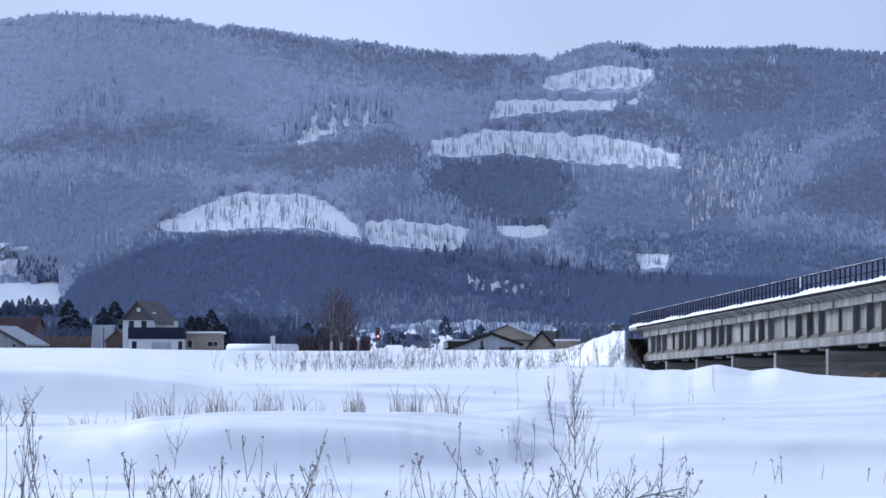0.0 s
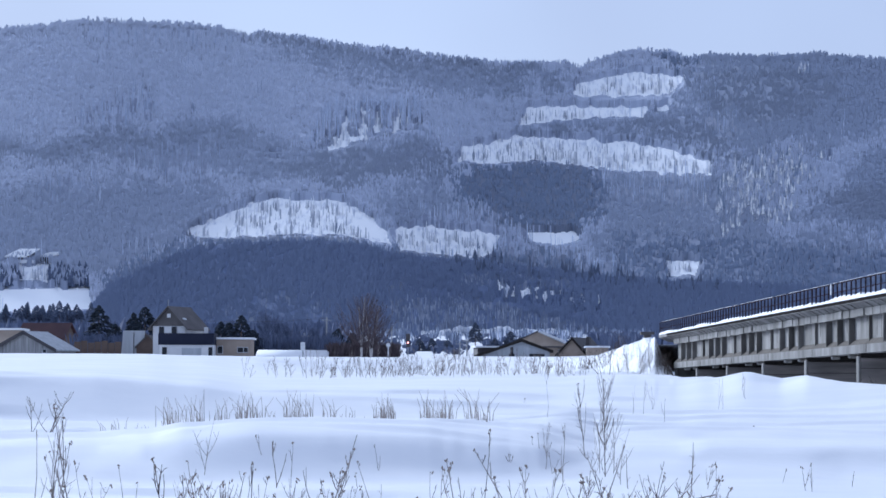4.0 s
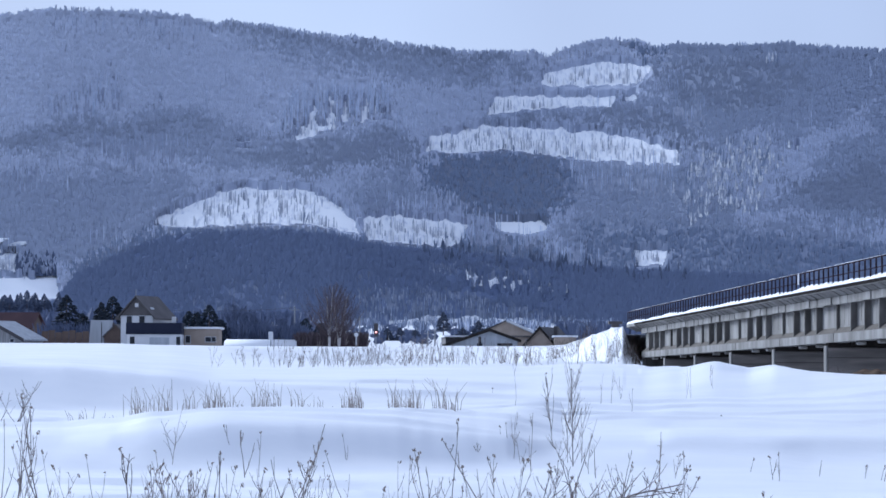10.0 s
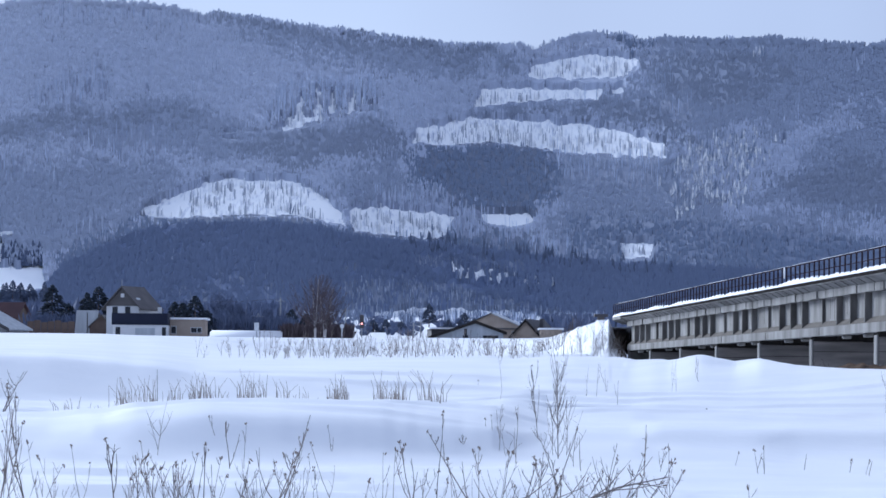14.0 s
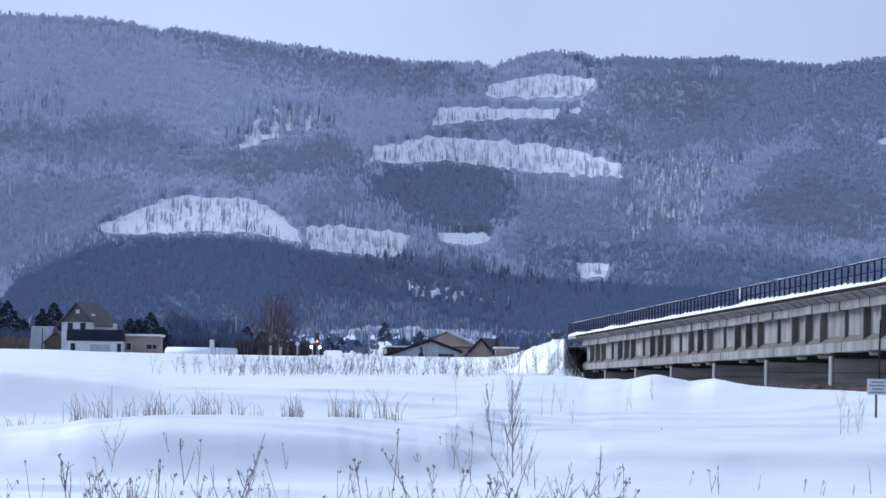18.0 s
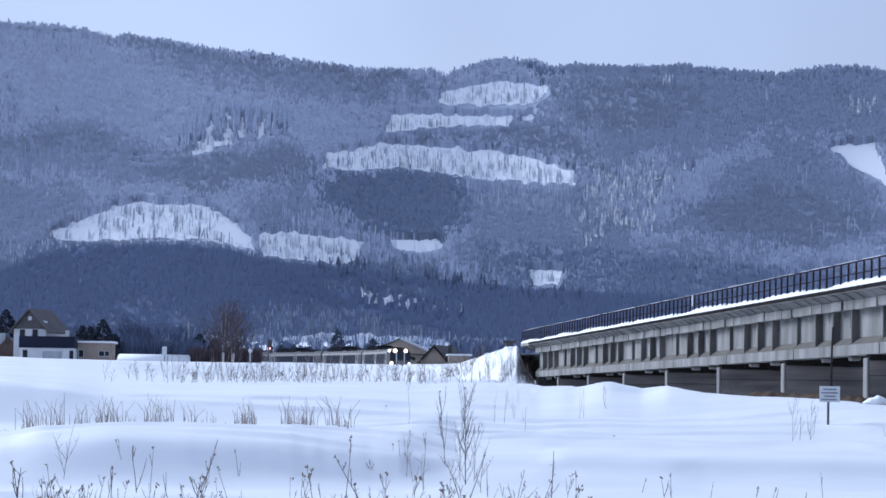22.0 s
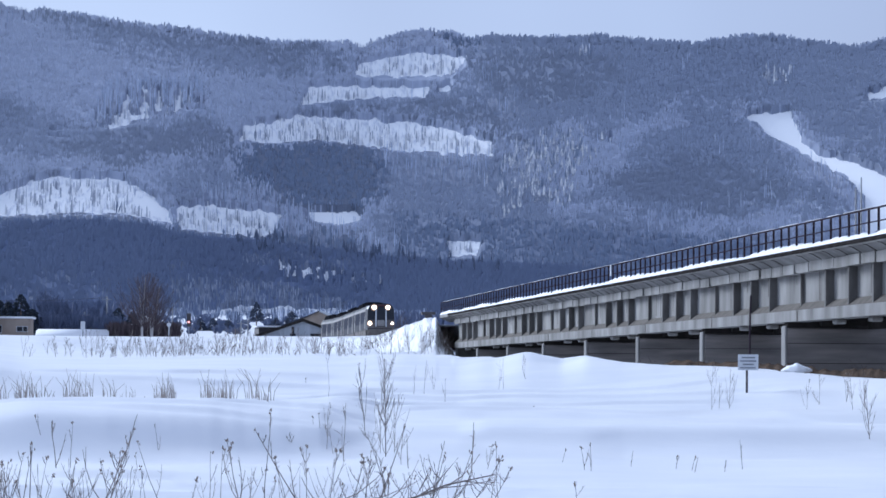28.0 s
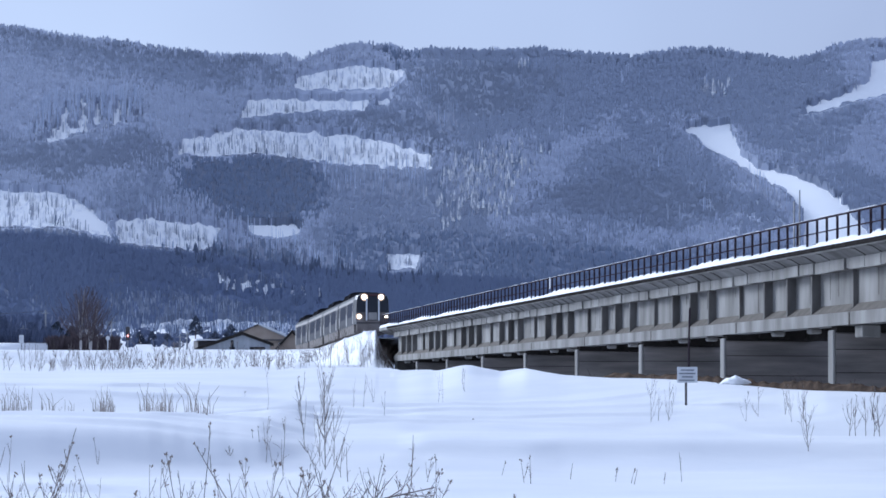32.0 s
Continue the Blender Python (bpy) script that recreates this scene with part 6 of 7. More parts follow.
def birch(x, y, z, high, wide, lean, rng, label):
    """A slim pale trunk or two inside a fine haze of twigs."""
    ob = thing("birch_tree", pose(x, y, z), label, "tree")
    bm = bmesh.new()
    for k, (dx, top) in enumerate(((lean, 0.95), (-0.5 * lean - 0.12, 0.8))):
        pts = [Vector((0, 0, -0.8)), Vector((dx * 0.15, 0, high * 0.2 * top)), Vector((dx * 0.5, 0.1, high * 0.5 * top)), Vector((dx * 0.8, 0, high * 0.78 * top)), Vector((dx, 0, high * top))]
        tube(bm, pts, 0.14 - 0.02 * k, 0.035, 5)
    part("trunk", bm, BARK, ob)
    tw = bmesh.new()
    for _ in range(230):
        f = rng.uniform(0.3, 1.0)
        z0 = f * high
        reach = wide * 0.5 * max(0.12, math.sin(math.pi * (f - 0.22) / 0.86)) ** 0.7 * 1.25 * rng.random() ** 0.4
        a = rng.uniform(0, 6.28)
        side = Vector((math.cos(a), math.sin(a), 0))
        axis = lean * (0.15 + 0.85 * f) if rng.random() < 0.6 else (-0.5 * lean - 0.12) * f
        t = Vector((axis, 0, z0)) + side * reach
        p = Vector((axis * 0.8, 0, max(0.15 * high, z0 - 0.6 - 0.9 * reach)))
        m = p.lerp(t, 0.55) + side * 0.18 * reach
        tube(tw, [p, m, t], 0.020, 0.009, 3)
        for _ in range(4):
            e = m.lerp(t, rng.random())
            tube(tw, [e, e + side * rng.uniform(0, 0.3) + Vector((rng.gauss(0, 0.16), rng.gauss(0, 0.16), rng.uniform(0.2, 0.7)))], 0.009, 0.005, 3)
    part("crown", tw, TWIG, ob, "fine reddish twigs")
    return ob


def conifer(x, y, z, high, wide, rng, needles=CONIFER):
    ob = thing("conifer_tree", pose(x, y, z), "dark evergreen conifer standing in snow near the houses", "tree")
    part("trunk", tube(bmesh.new(), [(0, 0, -1), (0, 0, high * 0.6), (0, 0, high)], 0.16, 0.03), WALL_BROWN, ob)
    bm = bmesh.new()
    n = int(62 * high)
    wide *= 2.0
    knots = [(rng.uniform(0, 6.28), rng.uniform(0.15, 0.9), rng.uniform(0.75, 1.3)) for _ in range(9)]
    for i in range(n):
        f = (i + rng.random()) / n
        a = rng.uniform(0, 6.28)
        bulge = 1.0 + 0.3 * sum((k - 1) * math.exp(-(((a - b + 3.14) % 6.28 - 3.14) / 0.7) ** 2 - ((f - c) / 0.12) ** 2) for b, c, k in knots) * 3
        zz = high * (0.06 + 0.92 * f)
        r = wide * 0.5 * (1 - f) ** 0.62 * bulge * rng.uniform(0.45, 1.12) + 0.1
        tip = Vector((r * math.cos(a), r * math.sin(a), zz + rng.uniform(-0.25, 0.1) * r))
        root = tip * rng.uniform(0.3, 0.6)
        root.z = zz + 0.12
        d = (tip - root).normalized()
        s = Vector((-d.y, d.x, 0)).normalized() * rng.uniform(0.12, 0.26)
        up = Vector((0, 0, rng.uniform(0.08, 0.2)))
        mid = root.lerp(tip, 0.55)
        vs = [bm.verts.new(q) for q in (root, mid + s, tip, mid - s, mid + up, mid - up)]
        for q in ((0, 1, 4), (1, 2, 4), (2, 3, 4), (3, 0, 4), (1, 0, 5), (2, 1, 5), (3, 2, 5), (0, 3, 5)):
            bm.faces.new([vs[k] for k in q])
    part("crown", bm, needles, ob)
    return ob


def clump(x, y, z, wide, deep, high, rng, count, name="thicket", mat=TWIG):
    """A thicket of leafless shrubs: many thin stems in one mesh of stuff."""
    base = np.array([(x + rng.uniform(-wide / 2, wide / 2), y + rng.uniform(-deep / 2, deep / 2), z - 0.5) for _ in range(count)])
    r = np.random.default_rng(int(abs(x * 10) + y))
    v, l = spindles(base, np.array([high * rng.uniform(0.5, 1.1) for _ in range(count)]), np.full(count, 0.13), r, 9, 0.2)
    return tagged(new(name, quick_mesh(name, v, l, 3, [mat])), "tangled leafless dark shrubs behind the snow bank", "shrubs", kind="stuff")


rng = random.Random(5)
conifer(-50.6, 455, 8.19, 5.6, 2.6, rng)
conifer(-45.9, 455, 8.19, 4.6, 2.3, rng)
conifer(-44.1, 452, 8.15, 5.4, 2.6, rng)
conifer(-47.9, 450, 7.75, 3.4, 2.0, rng)
conifer(-33.7, 450, 7.59, 3.9, 2.1, rng)
conifer(-32.5, 448, 7.57, 3.8, 2.0, rng)
conifer(-30.7, 446, 7.09, 5.2, 2.7, rng)
conifer(-29.3, 448, 7.27, 3.1, 2.3, rng)
conifer(-18.5, 460, 7.42, 3.4, 2.0, rng)
conifer(-16.5, 460, 7.42, 2.8, 2.0, rng)
birch(-12.6, 380, 6.04, 7.1, 5.1, 0.35, rng, "slender birch with pale trunks and reddish fine twigs")
birch(-11.7, 386, 6.11, 6.0, 3.9, 0.9, rng, "leaning birch with pale trunks beside the snow bank")
bare_tree(-28.7, 470, 7.86, 4.3, 0.75, 3, rng, "bare_tree", "leafless dark tree standing behind the snow bank", DARKWOOD, DARKWOOD)
bare_tree(-27.6, 472, 7.88, 4.1, 0.75, 3, rng, "bare_tree", "leafless dark tree standing behind the snow bank", DARKWOOD, DARKWOOD)
bare_tree(-26.0, 470, 7.86, 3.9, 0.75, 3, rng, "bare_tree", "leafless dark tree standing behind the snow bank", DARKWOOD, DARKWOOD)
bare_tree(-21.9, 468, 7.83, 2.9, 0.75, 3, rng, "bare_tree", "leafless dark tree standing behind the snow bank", DARKWOOD, DARKWOOD)
bare_tree(-20.0, 468, 7.83, 2.7, 0.75, 2, rng, "bare_tree", "leafless dark tree standing behind the snow bank", DARKWOOD, DARKWOOD)
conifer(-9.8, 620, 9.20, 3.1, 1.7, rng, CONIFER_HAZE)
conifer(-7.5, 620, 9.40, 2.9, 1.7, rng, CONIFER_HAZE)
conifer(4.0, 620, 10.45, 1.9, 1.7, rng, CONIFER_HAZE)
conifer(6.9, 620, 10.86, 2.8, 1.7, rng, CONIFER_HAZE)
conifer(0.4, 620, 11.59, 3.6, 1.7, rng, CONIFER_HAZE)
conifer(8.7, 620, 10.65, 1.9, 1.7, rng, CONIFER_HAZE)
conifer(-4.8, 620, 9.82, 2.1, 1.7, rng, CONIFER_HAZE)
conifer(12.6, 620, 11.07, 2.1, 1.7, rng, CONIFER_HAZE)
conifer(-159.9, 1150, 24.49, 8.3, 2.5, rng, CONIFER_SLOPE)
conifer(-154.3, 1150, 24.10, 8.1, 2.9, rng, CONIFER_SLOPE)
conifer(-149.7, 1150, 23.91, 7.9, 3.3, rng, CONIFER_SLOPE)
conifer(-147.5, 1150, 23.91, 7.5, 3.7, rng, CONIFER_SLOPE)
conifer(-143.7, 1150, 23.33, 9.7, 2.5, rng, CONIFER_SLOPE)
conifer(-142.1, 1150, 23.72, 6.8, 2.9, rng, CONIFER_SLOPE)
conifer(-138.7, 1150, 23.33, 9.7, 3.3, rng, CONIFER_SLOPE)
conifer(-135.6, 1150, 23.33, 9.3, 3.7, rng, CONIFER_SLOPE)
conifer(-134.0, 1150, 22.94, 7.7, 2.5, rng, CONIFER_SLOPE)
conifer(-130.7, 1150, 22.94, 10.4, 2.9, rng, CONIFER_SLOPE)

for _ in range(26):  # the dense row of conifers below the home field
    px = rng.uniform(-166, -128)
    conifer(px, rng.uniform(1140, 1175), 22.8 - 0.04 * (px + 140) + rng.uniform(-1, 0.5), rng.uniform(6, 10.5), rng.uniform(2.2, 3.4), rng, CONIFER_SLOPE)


def wood_belt(x0, x1, y0, y1, high, count, mat, seed, name, label, stout=1.0):
    r = np.random.default_rng(seed)
    y = r.uniform(y0, y1, count)
    b = r.uniform(x0, x1, count)
    base = np.stack([b * y / 1000, y, ground_z(b, y) - 0.4], axis=-1)
    v, l = spindles(base, r.uniform(0.6, 1.1, count) * high, r.uniform(0.5, 1.3, count) * stout, r, 5, 0.12)
    return tagged(new(name, quick_mesh(name, v, l, 3, [mat])), label, "trees", kind="stuff")


wood_belt(-142, -40, 540, 1150, 6.0, 1500, DARKWOOD, 21, "valley_wood", "dark leafless wood behind the village houses")
wood_belt(-40, 56, 760, 1250, 4.4, 200, TRUNK_SHADE, 22, "meadow_edge_wood", "thin leafless trees on the snowy meadow's edge", 0.3)
wood_belt(-30, 48, 550, 1250, 1.9, 230, DARKWOOD, 24, "meadow_shrubs", "small leafless shrubs on the snowy meadow")
wood_belt(36, 60, 560, 1000, 4.0, 120, DARKWOOD, 23, "trackside_wood", "leafless shrubs beyond the railway")

clump(-12.8, 396, 6.22, 8.0, 5, 2.3, rng, 420)
clump(-23.7, 450, 7.22, 11.3, 6, 3.2, rng, 320, "thicket", DARKWOOD)
clump(-48.1, 448, 7.57, 10.5, 6, 3.0, rng, 160, "thicket", DARKWOOD)

pile = thing("brush_pile", pose(-13.73, 397.0, 6.23), "long low heap of dark brown brush by the railway", "brush pile")
bm = bmesh.new()
bmesh.ops.create_icosphere(bm, subdivisions=4, radius=1.0)
for v in bm.verts:
    n3 = 1 + 0.25 * noise.noise(v.co * 3.0) + 0.2 * noise.noise(v.co * 9.0)
    v.co = Vector((v.co.x * 4.6 * n3, v.co.y * 1.5, v.co.z * 0.85 * n3))
part("mass", bm, TWIG, pile)


# ---------------------------------------------------------------- plants in the snow
def weed(rng, high, branches, spread, heads, r=0.012, name="dry_weed", label="dry brown weed stalk standing in the snow", bend=0.12, lean=0.0):
    """A dead stalk with side twigs and seed heads, its foot at the origin."""
    ob = thing(name, Matrix(), label, "weed", "weeds in the snow")
    pts = [Vector((0, 0, -0.3))]
    d = Vector((lean + rng.gauss(0, bend), rng.gauss(0, bend), 1)).normalized()
    for _ in range(5):
        d = (d + Vector((rng.gauss(0, bend * 0.5), rng.gauss(0, bend * 0.5), 0.05))).normalized()
        pts.append(pts[-1] + d * (high + 0.3) / 5 * math.sqrt(1 + lean * lean))
    part("stem", tube(bmesh.new(), pts, r, r * 0.4), STALK, ob)
    tips = [pts[-1]]
    for _ in range(branches):
        i = rng.randint(1 if branches < 20 else 0, 4)
        p = pts[i].lerp(pts[i + 1], rng.random())
        p.z = max(p.z, 0.05)
        a = rng.uniform(0, 6.28)
        out = Vector((math.cos(a), math.sin(a), 0)) * spread
        ln = (high - p.z) * rng.uniform(0.35, 0.85) + 0.05 if branches < 20 else high * rng.uniform(0.12, 0.34)
        thin = 0.6 if branches < 20 else 0.4
        q = (out + Vector((0, 0, 0.75))).normalized()
        w = (out * 0.45 + Vector((rng.gauss(0, 0.15), 0, 1.1))).normalized()
        run = [p, p + q * ln * 0.3, p + q * ln * 0.5 + w * ln * 0.22, p + q * ln * 0.55 + w * ln * 0.5]
        bm = tube(bmesh.new(), run, r * thin, r * thin * 0.5, 3)
        for k in (1, 2):
            side = Vector((rng.gauss(0, 0.5), rng.gauss(0, 0.5), rng.uniform(0.5, 1.0))).normalized() * ln * rng.uniform(0.15, 0.38)
            tube(bm, [run[k], run[k] + side * 0.5 + Vector((0, 0, 0.02)), run[k] + side], r * thin * 0.65, r * thin * 0.4, 3)
        part("twig", bm, STALK, ob)
        tips.append(run[-1])
    for tip in tips[:(heads + 1) // 2]:
        bm = bmesh.new()
        for _ in range(rng.randint(2, 4)):
            c = tip + Vector((rng.gauss(0, 0.012), rng.gauss(0, 0.012), rng.uniform(-0.04, 0.02)))
            tilt = Matrix.Rotation(rng.gauss(0, 0.7), 4, "Y")
            s = rng.uniform(0.006, 0.013)
            vs = bmesh.ops.create_icosphere(bm, subdivisions=1, radius=1.0)["verts"]
            for v in vs:
                v.co = c + tilt @ Vector((v.co.x * s, v.co.y * s, v.co.z * s * rng.uniform(1.4, 2.6)))
        part("seed_head", bm, SEED, ob)
    return ob


def reeds(x, y, wide, count, high, rng, name="reed_clump", lean=0.14, mat=None):
    """A clump of dry reeds: each blade is a part."""
    ob = thing(name, pose(x, y, ground_at(x, y)), "clump of dry straw-coloured reeds in the snow", "reeds", "reed clumps")
    for _ in range(count):
        px, py = rng.uniform(-wide / 2, wide / 2), rng.gauss(0, 0.5)
        z = ground_at(x + px, y + py) - ground_at(x, y)
        h = high * (0.32 + 0.95 * rng.random() ** 1.6)
        dx, dy = rng.gauss(-0.05, lean * 1.2), rng.gauss(0, lean)
        pts = [(px, py, z - 0.2), (px + dx * h * 0.4, py + dy * h * 0.4, z + h * 0.6), (px + dx * h * 1.3, py + dy * h, z + h)]
        part("blade", tube(bmesh.new(), pts, 0.0115, 0.004, 3), mat or REED, ob)
    return ob


rng = random.Random(11)


def put_weed(x, y, high, branches, spread, heads, r, bend=0.12, lean=0.0, name="dry_weed", label="dry brown weed stalk standing in the snow"):
    ob = weed(rng, high, branches, spread, heads, r, name, label, bend, lean)
    ob.matrix_basis = pose(x, y, ground_at(x, y))
    return ob


put_weed(-4.43, 54.5, 0.23, 1, 0.8, 2, 0.009, 0.12)
put_weed(-10.22, 80.1, 1.21, 9, 0.8, 0, 0.014, 0.15, name="leafless_shrub", label="leafless brown shrub with fine twigs in the snow")
put_weed(-10.48, 80.1, 0.94, 6, 0.6, 0, 0.014, 0.15, name="leafless_shrub", label="leafless brown shrub with fine twigs in the snow")
put_weed(-9.94, 80.1, 0.74, 5, 0.6, 0, 0.014, 0.2, name="leafless_shrub", label="leafless brown shrub with fine twigs in the snow")
put_weed(-9.63, 80.1, 0.54, 2, 0.4, 0, 0.009, 0.12)
put_weed(-3.34, 57.9, 0.83, 5, 0.45, 1, 0.014, 0.1, name="leafless_shrub", label="leafless brown shrub with fine twigs in the snow")
put_weed(-3.88, 63.4, 0.43, 1, 0.4, 1, 0.009, 0.12)
put_weed(-3.19, 59.0, 0.77, 1, 0.3, 2, 0.009, 0.12)
put_weed(-4.97, 62.2, 1.02, 4, 0.6, 0, 0.009, 0.12)
put_weed(-1.74, 63.0, 0.51, 3, 0.5, 0, 0.009, 0.12)
put_weed(-2.30, 60.0, 0.42, 1, 0.5, 1, 0.009, 0.12)
put_weed(-1.99, 59.5, 0.22, 0, 0.4, 1, 0.009, 0.12)
put_weed(1.38, 64.4, 0.99, 2, 0.3, 0, 0.01, 0.12)
put_weed(1.55, 63.9, 0.64, 4, 0.6, 0, 0.008, 0.12)
put_weed(1.67, 62.5, 1.10, 3, 0.3, 0, 0.011, 0.12)
put_weed(1.34, 66.1, 0.28, 0, 0.3, 1, 0.009, 0.12)
put_weed(2.28, 67.9, 1.48, 9, 0.25, 1, 0.01, 0.06, name="leafless_shrub", label="leafless brown shrub with fine twigs in the snow")
put_weed(2.51, 63.8, 1.84, 34, 0.42, 1, 0.015, 0.012, name="leafless_shrub", label="leafless brown shrub with fine twigs in the snow")
put_weed(2.68, 64.8, 1.20, 8, 0.35, 0, 0.008, 0.1, name="leafless_shrub", label="leafless brown shrub with fine twigs in the snow")
put_weed(2.44, 64.8, 1.28, 8, 0.3, 0, 0.008, 0.08, name="leafless_shrub", label="leafless brown shrub with fine twigs in the snow")
put_weed(2.52, 62.0, 0.83, 6, 0.9, 0, 0.008, 0.2, name="leafless_shrub", label="leafless brown shrub with fine twigs in the snow")
put_weed(2.71, 61.5, 0.72, 4, 0.5, 0, 0.009, 0.12)
put_weed(2.75, 59.0, 0.63, 1, 0.3, 0, 0.012, 0.12)
put_weed(3.67, 56.9, 0.86, 1, 0.2, 0, 0.016, 0.03)
put_weed(4.06, 59.5, 0.40, 4, 0.8, 1, 0.009, 0.12)
put_weed(0.71, 64.5, 0.27, 6, 0.9, 0, 0.009, 0.12)
put_weed(1.56, 101.1, 0.24, 0, 0.3, 1, 0.009, 0.12)
put_weed(1.22, 66.8, 0.16, 0, 0.3, 1, 0.009, 0.12)
put_weed(4.80, 95.0, 0.99, 2, 0.3, 0, 0.008, 0.12)
put_weed(5.14, 95.7, 0.80, 2, 0.4, 0, 0.008, 0.12)
put_weed(5.00, 88.1, 0.71, 2, 0.4, 0, 0.008, 0.12)
put_weed(4.40, 93.5, 0.94, 1, 0.3, 0, 0.006, 0.12)
put_weed(8.33, 101.6, 0.85, 3, 0.35, 0, 0.01, 0.3)
put_weed(6.95, 96.2, 0.94, 1, 0.2, 0, 0.006, 0.12)
put_weed(7.11, 96.0, 1.00, 1, 0.2, 0, 0.006, 0.12)
put_weed(1.88, 88.8, 1.37, 1, 0.2, 0, 0.007, 0.2)
put_weed(2.74, 90.1, 1.13, 1, 0.2, 0, 0.006, 0.12)
put_weed(-7.39, 92.8, 0.94, 0, 0.2, 0, 0.016, 0.02)
put_weed(5.70, 62.6, 0.23, 0, 0.3, 1, 0.009, 0.12)
put_weed(5.85, 59.0, 0.40, 2, 0.6, 2, 0.009, 0.12)
put_weed(5.86, 58.4, 0.47, 1, 0.3, 1, 0.009, 0.12)
put_weed(6.83, 61.1, 0.29, 1, 0.3, 0, 0.009, 0.12)
put_weed(7.52, 60.0, 0.20, 2, 0.5, 1, 0.009, 0.12)
put_weed(7.66, 59.0, 0.22, 0, 0.3, 1, 0.009, 0.12)
put_weed(7.66, 58.4, 0.24, 0, 0.2, 0, 0.012, 0.12)
put_weed(8.18, 58.4, 0.20, 1, 0.4, 0, 0.009, 0.12)
put_weed(8.75, 60.0, 0.50, 1, 0.3, 0, 0.008, 0.12)
put_weed(11.51, 84.3, 1.16, 10, 0.4, 0, 0.007, 0.08, name="leafless_shrub", label="leafless brown shrub with fine twigs in the snow")
put_weed(12.05, 85.0, 1.03, 10, 0.4, 0, 0.007, 0.08, name="leafless_shrub", label="leafless brown shrub with fine twigs in the snow")
put_weed(11.79, 85.0, 0.71, 2, 0.4, 0, 0.009, 0.12)
put_weed(13.78, 83.5, 0.77, 9, 0.5, 0, 0.007, 0.1, name="leafless_shrub", label="leafless brown shrub with fine twigs in the snow")
put_weed(14.56, 86.2, 0.80, 8, 0.9, 0, 0.007, 0.1, name="leafless_shrub", label="leafless brown shrub with fine twigs in the snow")
put_weed(15.26, 86.3, 0.67, 3, 0.3, 0, 0.009, 0.12)
put_weed(14.89, 83.0, 0.98, 10, 0.5, 0, 0.007, 0.1, name="leafless_shrub", label="leafless brown shrub with fine twigs in the snow")
put_weed(15.60, 85.4, 0.79, 10, 0.5, 0, 0.008, 0.1, name="leafless_shrub", label="leafless brown shrub with fine twigs in the snow")
put_weed(12.63, 68.5, 1.09, 10, 0.5, 0, 0.011, 0.08, name="leafless_shrub", label="leafless brown shrub with fine twigs in the snow")
put_weed(15.18, 77.2, 0.91, 6, 0.6, 0, 0.011, 0.15, name="leafless_shrub", label="leafless brown shrub with fine twigs in the snow")
put_weed(15.35, 77.2, 0.91, 6, 0.6, 0, 0.011, 0.15, name="leafless_shrub", label="leafless brown shrub with fine twigs in the snow")
put_weed(15.54, 77.2, 0.91, 6, 0.6, 0, 0.011, 0.15, name="leafless_shrub", label="leafless brown shrub with fine twigs in the snow")
put_weed(15.74, 77.2, 0.91, 6, 0.6, 0, 0.011, 0.15, name="leafless_shrub", label="leafless brown shrub with fine twigs in the snow")
put_weed(15.89, 77.2, 0.91, 6, 0.6, 0, 0.011, 0.15, name="leafless_shrub", label="leafless brown shrub with fine twigs in the snow")
put_weed(16.59, 81.9, 0.96, 5, 0.4, 0, 0.011, 0.1, name="leafless_shrub", label="leafless brown shrub with fine twigs in the snow")
put_weed(6.96, 83.6, 0.17, 0, 0.3, 1, 0.02, 0.12)
put_weed(-5.57, 43.9, 1.40, 3, 0.4, 1, 0.011, 0.08, -0.05)
put_weed(-5.48, 43.9, 1.11, 3, 0.4, 1, 0.009, 0.08, 0.08)
put_weed(-5.72, 43.9, 1.25, 2, 0.4, 0, 0.01, 0.08, 0.05)
put_weed(-5.32, 43.9, 0.88, 2, 0.5, 1, 0.008, 0.08, -0.2)
put_weed(-5.15, 43.9, 1.58, 3, 0.35, 1, 0.012, 0.08, -0.2)
put_weed(-5.10, 43.9, 0.96, 3, 0.5, 2, 0.009, 0.08, -0.3)
put_weed(-4.95, 43.9, 0.81, 1, 0.4, 2, 0.006, 0.08, -0.3)
put_weed(-4.75, 43.9, 0.66, 1, 0.4, 2, 0.006, 0.08, -0.2)
put_weed(-4.38, 43.9, 0.74, 1, 0.3, 3, 0.008, 0.08, -0.35)
put_weed(-4.01, 43.9, 0.85, 5, 0.35, 4, 0.014, 0.08, -0.25)
put_weed(-3.92, 43.9, 0.59, 3, 0.5, 1, 0.009, 0.08, 0.3)
put_weed(-3.75, 43.9, 0.63, 4, 0.5, 3, 0.009, 0.08, -0.1)
put_weed(-3.57, 43.9, 0.52, 4, 0.6, 3, 0.008, 0.08, 0.1)
put_weed(-3.45, 43.9, 0.85, 3, 0.4, 4, 0.01, 0.08, -0.25)
put_weed(-3.31, 43.9, 0.59, 5, 0.6, 2, 0.009, 0.08, 0.2)
put_weed(-3.20, 43.9, 0.70, 3, 0.4, 1, 0.009, 0.08, 0.15)
put_weed(-3.11, 43.9, 0.55, 5, 0.6, 1, 0.008, 0.08, -0.2)
put_weed(-2.99, 43.9, 0.74, 3, 0.4, 2, 0.009, 0.08, 0.05)
put_weed(-2.89, 43.9, 0.81, 2, 0.3, 1, 0.011, 0.08, 0.02)
put_weed(-2.82, 43.9, 0.63, 4, 0.6, 1, 0.008, 0.08, 0.2)
